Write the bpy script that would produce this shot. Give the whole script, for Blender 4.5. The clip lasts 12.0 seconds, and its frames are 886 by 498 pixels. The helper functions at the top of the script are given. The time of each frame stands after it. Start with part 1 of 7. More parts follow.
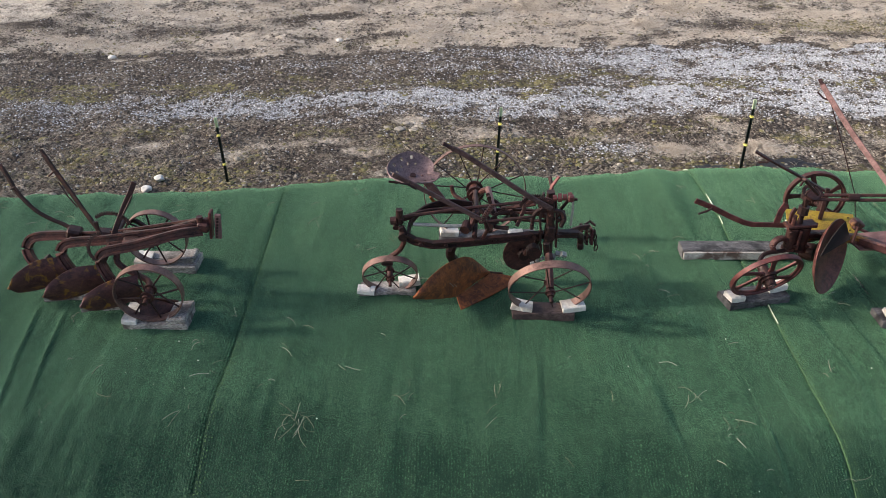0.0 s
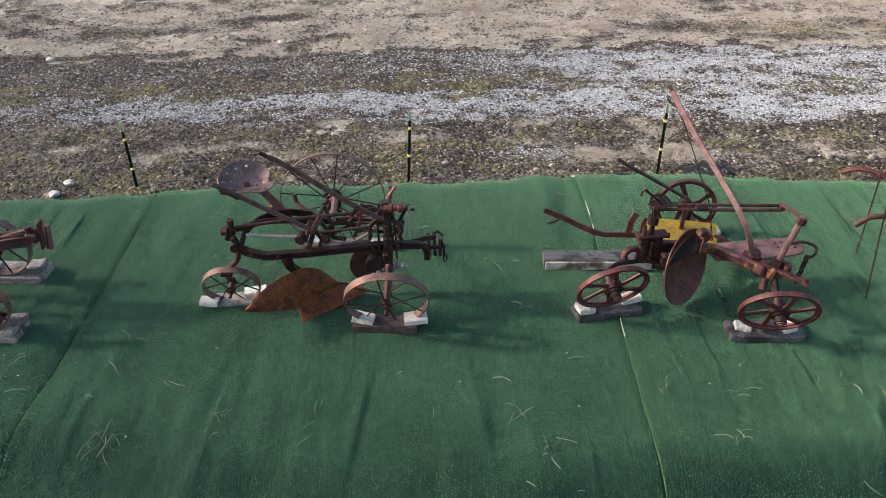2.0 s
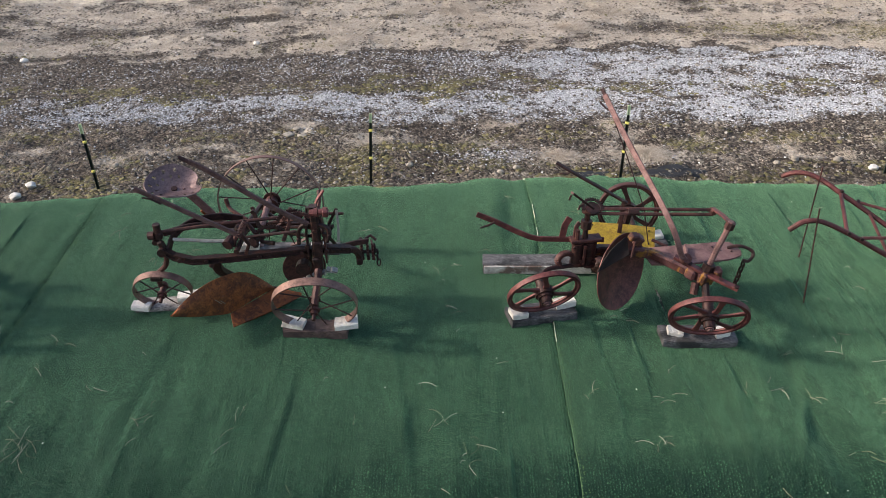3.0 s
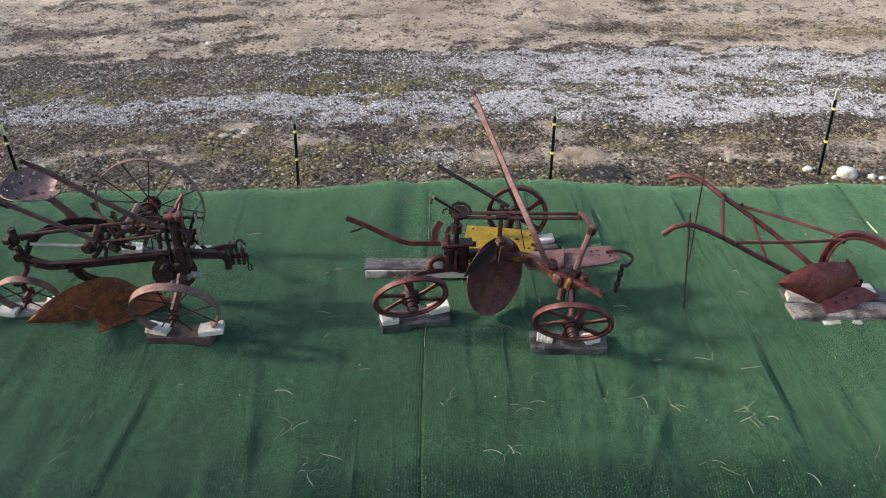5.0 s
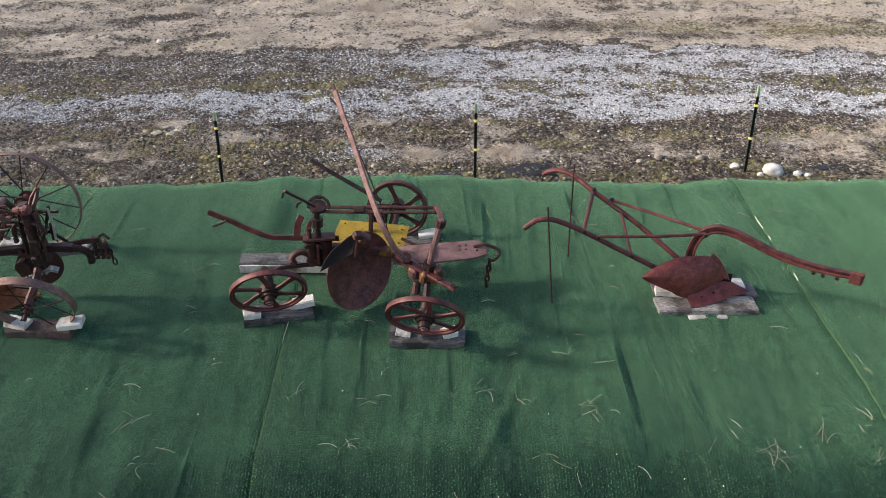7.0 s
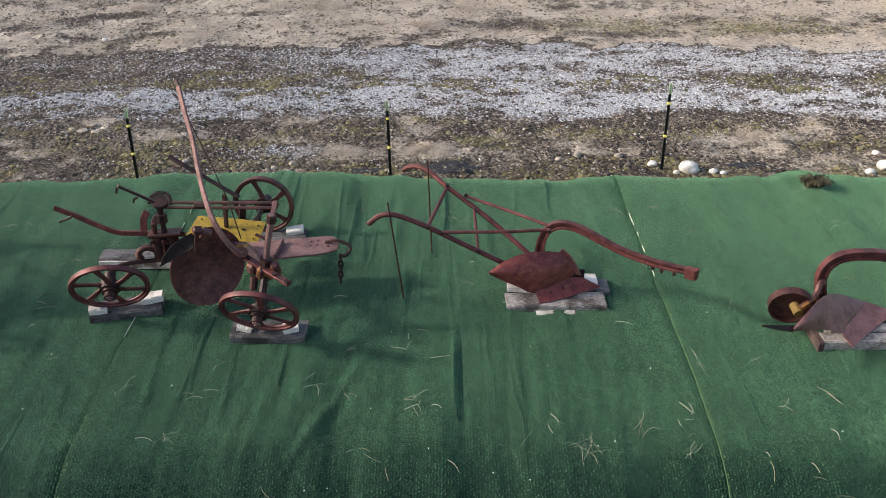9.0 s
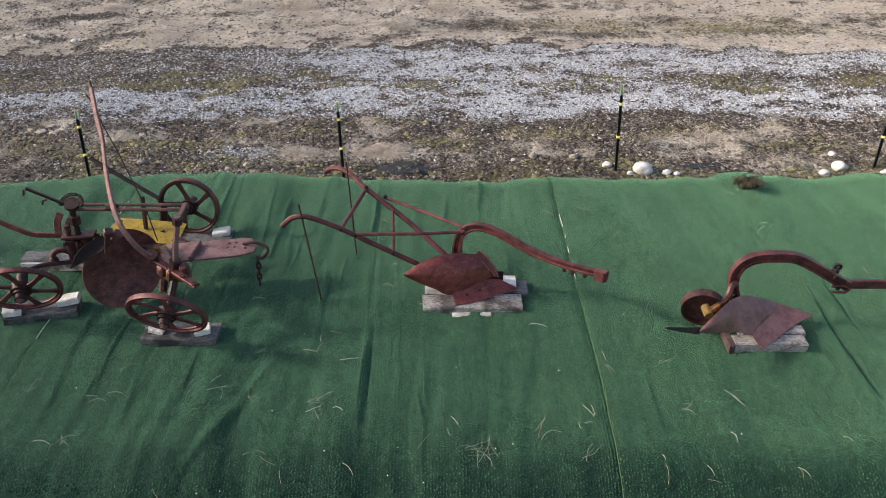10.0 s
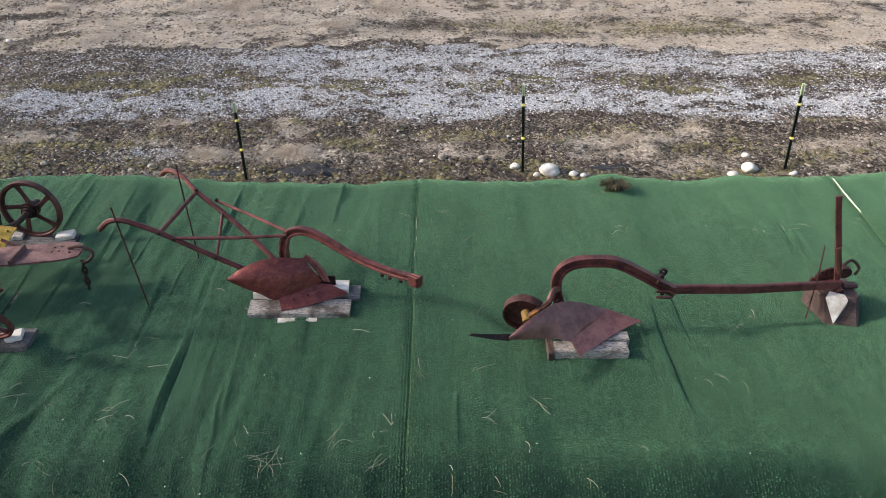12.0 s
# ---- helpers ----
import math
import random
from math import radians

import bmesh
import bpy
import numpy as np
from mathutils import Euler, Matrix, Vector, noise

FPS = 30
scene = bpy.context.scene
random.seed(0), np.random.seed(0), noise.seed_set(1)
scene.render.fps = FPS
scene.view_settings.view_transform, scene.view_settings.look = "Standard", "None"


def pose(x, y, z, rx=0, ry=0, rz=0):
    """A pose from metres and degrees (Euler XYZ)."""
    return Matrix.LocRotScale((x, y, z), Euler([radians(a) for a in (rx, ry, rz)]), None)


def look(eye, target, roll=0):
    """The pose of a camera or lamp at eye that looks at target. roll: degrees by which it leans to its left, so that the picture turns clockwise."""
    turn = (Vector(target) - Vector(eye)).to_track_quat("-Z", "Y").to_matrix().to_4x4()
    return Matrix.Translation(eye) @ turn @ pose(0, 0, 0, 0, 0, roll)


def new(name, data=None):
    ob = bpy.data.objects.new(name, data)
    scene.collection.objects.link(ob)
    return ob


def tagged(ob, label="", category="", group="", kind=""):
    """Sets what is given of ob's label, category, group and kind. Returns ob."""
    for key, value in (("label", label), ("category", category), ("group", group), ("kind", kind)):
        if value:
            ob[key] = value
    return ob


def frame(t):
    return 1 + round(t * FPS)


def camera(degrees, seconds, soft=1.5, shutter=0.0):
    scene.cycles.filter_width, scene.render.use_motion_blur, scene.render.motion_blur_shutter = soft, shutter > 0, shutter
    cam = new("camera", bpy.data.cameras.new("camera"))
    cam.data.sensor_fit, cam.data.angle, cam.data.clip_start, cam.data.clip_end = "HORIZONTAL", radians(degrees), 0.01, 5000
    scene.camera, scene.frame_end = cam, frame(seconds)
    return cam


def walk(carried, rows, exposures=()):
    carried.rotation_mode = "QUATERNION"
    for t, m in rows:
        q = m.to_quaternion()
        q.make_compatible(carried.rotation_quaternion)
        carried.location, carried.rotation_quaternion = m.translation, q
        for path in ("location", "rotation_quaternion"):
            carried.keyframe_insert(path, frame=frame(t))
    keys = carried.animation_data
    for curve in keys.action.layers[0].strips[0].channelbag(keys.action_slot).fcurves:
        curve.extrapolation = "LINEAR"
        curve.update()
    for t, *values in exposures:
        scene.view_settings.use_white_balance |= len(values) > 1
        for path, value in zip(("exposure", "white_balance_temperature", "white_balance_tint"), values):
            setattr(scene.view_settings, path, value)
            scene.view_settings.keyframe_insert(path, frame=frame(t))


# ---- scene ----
# ---- camera ----
cam = camera(58.0, 12.0, soft=0.6)
TILT = -33.5
ROWS = [
    (0.0, 0.000, 0.000, 3.478),
    (0.5, 0.290, 0.035, 3.474),
    (1.0, 0.568, 0.077, 3.465),
    (1.5, 0.831, 0.122, 3.457),
    (2.0, 1.083, 0.161, 3.460),
    (2.5, 1.312, 0.187, 3.462),
    (3.0, 1.545, 0.207, 3.465),
    (5.0, 2.422, 0.297, 3.442),
    (5.5, 2.620, 0.293, 3.436),
    (6.0, 2.836, 0.293, 3.420),
    (6.5, 3.076, 0.285, 3.412),
    (7.0, 3.345, 0.282, 3.406),
    (9.0, 4.381, 0.256, 3.387),
    (9.5, 4.657, 0.269, 3.391),
    (10.0, 4.955, 0.269, 3.394),
    (10.5, 5.239, 0.286, 3.384),
    (11.0, 5.532, 0.306, 3.374),
    (11.5, 5.821, 0.335, 3.363),
    (12.0, 6.125, 0.372, 3.360),
]
EXPOSURE = 0.90
walk(cam, [(t, pose(x, y, z, 90 + TILT, 0, 0)) for t, x, y, z in ROWS], [(0.0, EXPOSURE), (12.0, EXPOSURE)])

# ---- sky and sun ----
SUN_FROM = Vector((-0.88, 0.03, 0.475)).normalized()
world = bpy.data.worlds.new("hazy_sky")
world.use_nodes = True
scene.world = world
wn, wl = world.node_tree.nodes, world.node_tree.links
sky = wn.new("ShaderNodeTexSky")
sky.sky_type, sky.sun_disc = "NISHITA", False
sky.sun_elevation = math.asin(SUN_FROM.z)
sky.sun_rotation = math.atan2(SUN_FROM.x, SUN_FROM.y)
sky.air_density, sky.dust_density, sky.ozone_density = 1.0, 3.0, 1.0
wn["Background"].inputs["Strength"].default_value = 0.145
wl.new(sky.outputs["Color"], wn["Background"].inputs["Color"])
sun_data = bpy.data.lights.new("sun", "SUN")
sun_data.energy, sun_data.angle, sun_data.color = 2.0, radians(4), (1.0, 0.93, 0.83)
sun = new("sun", sun_data)
sun.matrix_world = look(SUN_FROM * 30, (0, 0, 0))


# ---- materials ----
def nodes_of(name, rough=0.8, metal=0.0):
    m = bpy.data.materials.new(name)
    m.use_nodes = True
    n, l = m.node_tree.nodes, m.node_tree.links
    b = n["Principled BSDF"]
    b.inputs["Roughness"].default_value, b.inputs["Metallic"].default_value = rough, metal
    return m, n, l, b


def tex_noise(n, l, co, scale, detail=4.0, rough=0.55, distort=0.0):
    t = n.new("ShaderNodeTexNoise")
    t.inputs["Scale"].default_value, t.inputs["Detail"].default_value = scale, detail
    t.inputs["Roughness"].default_value, t.inputs["Distortion"].default_value = rough, distort
    l.new(co, t.inputs["Vector"])
    return t.outputs["Fac"]


def ramp(n, l, fac, stops):
    r = n.new("ShaderNodeValToRGB")
    e = r.color_ramp.elements
    while len(e) < len(stops):
        e.new(0.5)
    for el, (p, c) in zip(e, stops):
        el.position, el.color = p, (c, c, c, 1) if isinstance(c, (int, float)) else (*c, 1)
    l.new(fac, r.inputs["Fac"])
    return r.outputs["Color"]


def mix(n, l, fac, a, b, mode="MIX"):
    m = n.new("ShaderNodeMix")
    m.data_type, m.blend_type = "RGBA", mode
    for sock, v in ((m.inputs["Factor"], fac), (m.inputs[6], a), (m.inputs[7], b)):
        if isinstance(v, bpy.types.NodeSocket):
            l.new(v, sock)
        elif isinstance(v, (int, float)):
            sock.default_value = v
        else:
            sock.default_value = (*v, 1)
    return m.outputs[2]


def calc(n, l, op, a, b=0.0, c=None):
    m = n.new("ShaderNodeMath")
    m.operation = op
    for k, v in enumerate((a, b, c)):
        if v is None:
            continue
        if isinstance(v, bpy.types.NodeSocket):
            l.new(v, m.inputs[k])
        else:
            m.inputs[k].default_value = v
    return m.outputs[0]


def bump(n, l, b, height, strength, distance):
    k = n.new("ShaderNodeBump")
    k.inputs["Strength"].default_value, k.inputs["Distance"].default_value = strength, distance
    l.new(height, k.inputs["Height"])
    l.new(k.outputs["Normal"], b.inputs["Normal"])


def place(n):
    return n.new("ShaderNodeNewGeometry").outputs["Position"]


def stretched(n, l, co, s):
    m = n.new("ShaderNodeMapping")
    m.inputs["Scale"].default_value = s
    l.new(co, m.inputs["Vector"])
    return m.outputs["Vector"]


def rust_mat(name, dark, mid, light, orange=0.35, rough=0.75, metal=0.25, flake=None, speck=0.6):
    """Rusted steel: dark scale, brown rust and orange bloom, with pitting."""
    m, n, l, b = nodes_of(name, rough, metal)
    b.inputs["Specular IOR Level"].default_value = 0.3
    co = place(n)
    big = tex_noise(n, l, co, 11, 6, 0.68)
    fine = tex_noise(n, l, co, 95, 5, 0.7)
    c = mix(n, l, ramp(n, l, big, [(0.38, 0.0), (0.60, 1.0)]), dark, mid)
    f2 = tex_noise(n, l, stretched(n, l, co, (1, 1, 1.6)), 19, 6, 0.72, 0.5)
    c = mix(n, l, calc(n, l, "MULTIPLY", ramp(n, l, f2, [(0.50, 0.0), (0.62, 1.0)]), orange), c, light)
    c = mix(n, l, ramp(n, l, fine, [(0.36, speck), (0.54, 0.0)]), c, [v * 0.35 for v in dark])
    dust = tex_noise(n, l, co, 33, 5, 0.7)
    c = mix(n, l, ramp(n, l, dust, [(0.58, 0.0), (0.72, 0.22)]), c, [0.6 * v + 0.09 for v in mid])
    if flake:
        f3 = tex_noise(n, l, co, 9, 6, 0.7, 0.8)
        c = mix(n, l, ramp(n, l, f3, [(0.55, 0.0), (0.62, 0.85)]), c, flake)
    l.new(c, b.inputs["Base Color"])
    l.new(ramp(n, l, fine, [(0.25, rough - 0.2), (0.75, min(1.0, rough + 0.15))]), b.inputs["Roughness"])
    bump(n, l, b, fine, 0.5, 0.003)
    return m


RUST = rust_mat("rusted_steel", (0.034, 0.016, 0.016), (0.098, 0.039, 0.034), (0.21, 0.083, 0.056), 0.35, 0.55)
RUST_DARK = rust_mat("dark_rusted_iron", (0.016, 0.009, 0.009), (0.050, 0.022, 0.020), (0.14, 0.055, 0.040), 0.3, 0.55)
RUST_RED = rust_mat("red_brown_rusted_steel", (0.070, 0.024, 0.025), (0.155, 0.050, 0.047), (0.25, 0.098, 0.078), 0.35, 0.50, 0.3, None, 0.45)
RUST_PINK = rust_mat("faded_red_paint_over_rust", (0.140, 0.074, 0.070), (0.24, 0.134, 0.126), (0.31, 0.195, 0.178), 0.35)
RUST_DULL = rust_mat("dull_brown_lever_steel", (0.078, 0.043, 0.040), (0.148, 0.084, 0.078), (0.22, 0.13, 0.112), 0.35)
RUST_ORANGE = rust_mat("orange_rusted_plate", (0.100, 0.038, 0.022), (0.25, 0.080, 0.028), (0.42, 0.145, 0.042), 0.55, 0.7, 0.3)
RIM = rust_mat("worn_wheel_rim_steel", (0.12, 0.068, 0.058), (0.24, 0.140, 0.118), (0.33, 0.19, 0.14), 0.3, 0.55, 0.4)
SEAT = rust_mat("grey_brown_seat_steel", (0.13, 0.085, 0.088), (0.23, 0.155, 0.155), (0.29, 0.18, 0.145), 0.3, 0.55, 0.4)
YELLOW = rust_mat("worn_yellow_paint", (0.27, 0.18, 0.02), (0.42, 0.285, 0.032), (0.20, 0.105, 0.035), 0.6, 0.55, 0.0)
RUST_YELLOW = rust_mat("rust_with_old_yellow_paint", (0.055, 0.025, 0.027), (0.115, 0.048, 0.046), (0.20, 0.085, 0.055), 0.35, 0.5, 0.3, (0.28, 0.135, 0.026), 0.35)
STEEL = rust_mat("pale_weathered_strap", (0.30, 0.29, 0.27), (0.42, 0.41, 0.38), (0.30, 0.2, 0.14), 0.3, 0.5, 0.5)
OCHRE = rust_mat("dull_ochre_paint", (0.14, 0.085, 0.025), (0.24, 0.150, 0.035), (0.18, 0.08, 0.035), 0.4, 0.65, 0.0)
# scraper iron: its shade is put into the near-black colour
RUST_SHADED = rust_mat("rough_iron_with_painted_shade", (0.008, 0.006, 0.005), (0.018, 0.010, 0.009), (0.05, 0.022, 0.016), 0.2, 0.9, 0.0)
RUST_DISC = rust_mat("dark_red_disc_steel", (0.070, 0.026, 0.024), (0.175, 0.060, 0.052), (0.27, 0.105, 0.075), 0.4, 0.5, 0.25, None, 0.5)


def wood_mat(name, dark, mid, pale, crack=0.85):
    m, n, l, b = nodes_of(name, 0.85)
    tc = n.new("ShaderNodeTexCoord").outputs["Object"]
    info = n.new("ShaderNodeObjectInfo").outputs["Random"]
    shift = n.new("ShaderNodeVectorMath")
    shift.operation = "ADD"
    comb = n.new("ShaderNodeCombineXYZ")
    l.new(calc(n, l, "MULTIPLY", info, 13.0), comb.inputs[1])
    l.new(tc, shift.inputs[0])
    l.new(comb.outputs[0], shift.inputs[1])
    co = stretched(n, l, shift.outputs[0], (1.0, 9, 9))
    g = tex_noise(n, l, co, 9, 6, 0.65, 0.5)
    fine = tex_noise(n, l, co, 40, 4, 0.7)
    stain = tex_noise(n, l, shift.outputs[0], 7, 4, 0.6)
    c = mix(n, l, ramp(n, l, g, [(0.3, 0.0), (0.7, 1.0)]), mid, pale)
    c = mix(n, l, ramp(n, l, stain, [(0.46, 0.0), (0.62, 0.9)]), c, dark)
    c = mix(n, l, calc(n, l, "MULTIPLY", ramp(n, l, fine, [(0.40, 1.0), (0.52, 0.0)]), crack), c, [v * 0.4 for v in dark])
    l.new(c, b.inputs["Base Color"])
    bump(n, l, b, fine, 0.6, 0.004)
    return m


WOOD = wood_mat("weathered_grey_brown_timber", (0.060, 0.045, 0.040), (0.25, 0.215, 0.190), (0.48, 0.44, 0.41), 0.92)
WOOD_DARK = wood_mat("dark_painted_weathered_timber", (0.016, 0.015, 0.016), (0.050, 0.046, 0.048), (0.22, 0.205, 0.205))
WOOD_SPLIT = wood_mat("pale_split_timber_with_brown_heart", (0.10, 0.05, 0.035), (0.52, 0.46, 0.41), (0.70, 0.66, 0.62), 0.3)
WOOD_RED = wood_mat("brown_stained_timber", (0.045, 0.026, 0.024), (0.085, 0.052, 0.047), (0.13, 0.085, 0.075))
WOOD_PALE = wood_mat("fresh_cut_pale_timber", (0.40, 0.34, 0.29), (0.60, 0.55, 0.49), (0.72, 0.69, 0.65), 0.25)


def turf_mat(name, per_tuft, tone=None):
    m, n, l, b = nodes_of(name, 0.9)
    co = place(n)
    big = tex_noise(n, l, co, 0.9, 4, 0.6)
    streak = tex_noise(n, l, stretched(n, l, co, (6.0, 0.7, 1)), 1.0, 4, 0.6)
    pile = tex_noise(n, l, co, 140, 3, 0.75)
    c = mix(n, l, ramp(n, l, big, [(0.3, 0.0), (0.7, 1.0)]), (0.044, 0.138, 0.067), (0.063, 0.172, 0.090))
    c = mix(n, l, ramp(n, l, streak, [(0.4, 0.0), (0.75, 0.7)]), c, (0.102, 0.206, 0.108))
    worn = tex_noise(n, l, co, 3.1, 6, 0.7, 0.6)
    c = mix(n, l, ramp(n, l, worn, [(0.58, 0.0), (0.72, 0.55)]), c, (0.140, 0.215, 0.102))
    mott = tex_noise(n, l, stretched(n, l, co, (1.5, 0.8, 1)), 13, 6, 0.80)
    c = mix(n, l, ramp(n, l, mott, [(0.40, 0.92), (0.57, 0.0)]), c, (0.016, 0.050, 0.030))
    patch = tex_noise(n, l, stretched(n, l, co, (1.2, 0.7, 1)), 4.5, 5, 0.7)
    c = mix(n, l, ramp(n, l, patch, [(0.36, 0.45), (0.54, 0.0)]), c, (0.022, 0.066, 0.042))
    row = tex_noise(n, l, stretched(n, l, co, (1.0, 0.05, 1)), 58, 2, 0.6)
    c = mix(n, l, ramp(n, l, row, [(0.38, 0.6), (0.52, 0.0)]), c, (0.016, 0.050, 0.032))
    rib = tex_noise(n, l, stretched(n, l, co, (1.0, 0.10, 1)), 28, 3, 0.7)
    c = mix(n, l, ramp(n, l, rib, [(0.36, 0.55), (0.52, 0.0)]), c, (0.020, 0.064, 0.038))
    if tone:
        c = mix(n, l, 0.6, c, tone)
    if per_tuft:
        c = mix(n, l, ramp(n, l, tex_noise(n, l, co, 210, 2, 0.6), [(0.40, 0.3), (0.54, 0.0)]), c, (0.018, 0.060, 0.036))
        r = n.new("ShaderNodeNewGeometry").outputs["Random Per Island"]
        c = mix(n, l, ramp(n, l, r, [(0.0, 0.75), (0.45, 0.0)]), c, (0.010, 0.034, 0.021))
        c = mix(n, l, ramp(n, l, r, [(0.7, 0.0), (1.0, 0.30)]), c, (0.140, 0.250, 0.140))
    else:
        # carpet below the tufts: shade in the gaps painted as near-black green
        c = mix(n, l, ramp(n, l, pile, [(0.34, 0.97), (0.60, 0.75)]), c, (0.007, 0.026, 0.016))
        bump(n, l, b, pile, 0.9, 0.012)
    l.new(c, b.inputs["Base Color"])
    b.inputs["Specular IOR Level"].default_value = 0.25
    b.inputs["Sheen Weight"].default_value, b.inputs["Sheen Roughness"].default_value = 0.85, 0.25
    b.inputs["Sheen Tint"].default_value = (0.46, 0.90, 0.48, 1)
    return m


TURF = turf_mat("green_woven_turf_with_gap_shade", False)
TUFTS = turf_mat("green_turf_pile", True)
TUFTS_EDGE = turf_mat("yellow_green_edge_pile", True, (0.150, 0.250, 0.080))


def plain_mat(name, colour, rough=0.7, var=0.25, scale=30):
    m, n, l, b = nodes_of(name, rough)
    co = place(n)
    f = tex_noise(n, l, co, scale, 5, 0.6)
    c = mix(n, l, ramp(n, l, f, [(0.3, 0.0), (0.7, 1.0)]), [v * (1 - var) for v in colour], [min(1, v * (1 + var)) for v in colour])
    l.new(c, b.inputs["Base Color"])
    bump(n, l, b, f, 0.3, 0.003)
    return m


def island_mat(name, stops, rough=0.9):
    """Loose bits: every piece takes its own tone."""
    m, n, l, b = nodes_of(name, rough)
    r = n.new("ShaderNodeNewGeometry").outputs["Random Per Island"]
    c = ramp(n, l, r, stops)
    f = tex_noise(n, l, place(n), 60, 4, 0.6)
    c = mix(n, l, ramp(n, l, f, [(0.3, 0.35), (0.7, 0.0)]), c, (0.06, 0.05, 0.04))
    l.new(c, b.inputs["Base Color"])
    return m


EDGE = plain_mat("light_green_turf_fringe", (0.045, 0.105, 0.045), 0.9, 0.5, 90)
BACKING = plain_mat("pale_frayed_turf_backing", (0.55, 0.60, 0.47), 0.9, 0.35, 40)
POST = plain_mat("dark_green_post_enamel", (0.012, 0.022, 0.018), 0.45, 0.3, 60)
POST_TIP = plain_mat("pale_green_yellow_post_tip", (0.62, 0.68, 0.44), 0.6, 0.3, 60)
CLIP = plain_mat("yellow_plastic_clip", (0.75, 0.66, 0.16), 0.5, 0.15, 60)
ROCK = plain_mat("pale_field_stone", (0.60, 0.57, 0.53), 0.85, 0.3, 14)
ROCK_TAN = plain_mat("tan_grey_field_stone", (0.30, 0.265, 0.22), 0.9, 0.4, 22)
STRAW = island_mat("dry_straw", [(0.0, (0.16, 0.18, 0.10)), (0.4, (0.30, 0.29, 0.19)), (1.0, (0.56, 0.53, 0.42))])
GRASS = island_mat("dead_grass", [(0.0, (0.38, 0.31, 0.25)), (0.5, (0.60, 0.515, 0.43)), (1.0, (0.80, 0.715, 0.615))])
PEBBLE = island_mat("gravel_pebbles", [(0.0, (0.23, 0.23, 0.235)), (0.35, (0.44, 0.445, 0.47)), (0.85, (0.64, 0.65, 0.68)), (1.0, (0.84, 0.84, 0.84))])
MOSS = island_mat("moss_clumps", [(0.0, (0.07, 0.060, 0.028)), (0.6, (0.150, 0.130, 0.050)), (1.0, (0.24, 0.205, 0.080))])


def ground_mat():
    """Soil, straw, gravel and moss by the cover that the sheet carries, with broken edges."""
    m, n, l, b = nodes_of("field_ground", 0.95)
    b.inputs["Specular IOR Level"].default_value = 0.25
    co = place(n)
    n1 = tex_noise(n, l, co, 1.6, 6, 0.7, 0.3)
    n2 = tex_noise(n, l, co, 6.5, 6, 0.75, 0.4)
    n3 = tex_noise(n, l, stretched(n, l, co, (0.7, 1.1, 1)), 26, 5, 0.78)
    n4 = tex_noise(n, l, stretched(n, l, co, (0.6, 1.4, 1)), 95, 3, 0.7)
    rag = calc(n, l, "MULTIPLY_ADD", calc(n, l, "ADD", n2, n3), 1.25, -1.25)

    def cover(name, lo, hi, most=1.0):
        a = n.new("ShaderNodeAttribute")
        a.attribute_name = name
        return ramp(n, l, calc(n, l, "ADD", a.outputs["Fac"], rag), [(lo, 0.0), (hi, most)])

    soil = mix(n, l, ramp(n, l, n2, [(0.36, 0.0), (0.62, 1.0)]), (0.040, 0.029, 0.024), (0.190, 0.142, 0.112))
    soil = mix(n, l, ramp(n, l, n1, [(0.50, 0.0), (0.62, 0.60)]), soil, (0.40, 0.335, 0.265))
    soil = mix(n, l, ramp(n, l, n3, [(0.36, 0.85), (0.52, 0.0)]), soil, (0.022, 0.017, 0.014))
    soil = mix(n, l, ramp(n, l, n4, [(0.56, 0.0), (0.68, 0.5)]), soil, (0.46, 0.41, 0.35))
    crumb = n.new("ShaderNodeTexVoronoi")
    crumb.inputs["Scale"].default_value = 24
    l.new(co, crumb.inputs["Vector"])
    soil = mix(n, l, ramp(n, l, crumb.outputs["Color"], [(0.60, 0.0), (0.95, 0.55)]), soil, (0.26, 0.225, 0.185))
    soil = mix(n, l, ramp(n, l, crumb.outputs["Distance"], [(0.42, 0.0), (0.70, 0.85)]), soil, (0.020, 0.016, 0.013))
    straw = mix(n, l, ramp(n, l, tex_noise(n, l, stretched(n, l, co, (0.5, 1, 1)), 1.3, 6, 0.75, 0.5), [(0.38, 0.0), (0.60, 1.0)]), (0.54, 0.455, 0.375), (0.86, 0.765, 0.655))
    straw = mix(n, l, ramp(n, l, n2, [(0.34, 0.65), (0.52, 0.0)]), straw, (0.25, 0.20, 0.15))
    straw = mix(n, l, ramp(n, l, n3, [(0.36, 0.6), (0.55, 0.0)]), straw, (0.24, 0.19, 0.15))
    straw = mix(n, l, ramp(n, l, tex_noise(n, l, co, 0.9, 5, 0.7, 0.4), [(0.54, 0.0), (0.68, 0.4)]), straw, (0.40, 0.345, 0.22))
    straw = mix(n, l, ramp(n, l, n4, [(0.36, 0.45), (0.52, 0.0)]), straw, (0.15, 0.115, 0.09))
    straw = mix(n, l, ramp(n, l, n4, [(0.52, 0.0), (0.7, 0.5)]), straw, (0.70, 0.63, 0.54))
    green = mix(n, l, ramp(n, l, n3, [(0.35, 0.0), (0.62, 1.0)]), (0.060, 0.052, 0.024), (0.22, 0.188, 0.070))
    vor = n.new("ShaderNodeTexVoronoi")
    vor.inputs["Scale"].default_value = 42
    l.new(co, vor.inputs["Vector"])
    grey = mix(n, l, ramp(n, l, vor.outputs["Color"], [(0.1, 0.0), (0.9, 1.0)]), (0.46, 0.465, 0.49), (0.76, 0.77, 0.80))
    grey = mix(n, l, ramp(n, l, vor.outputs["Distance"], [(0.40, 0.0), (0.75, 0.6)]), grey, (0.14, 0.13, 0.12))
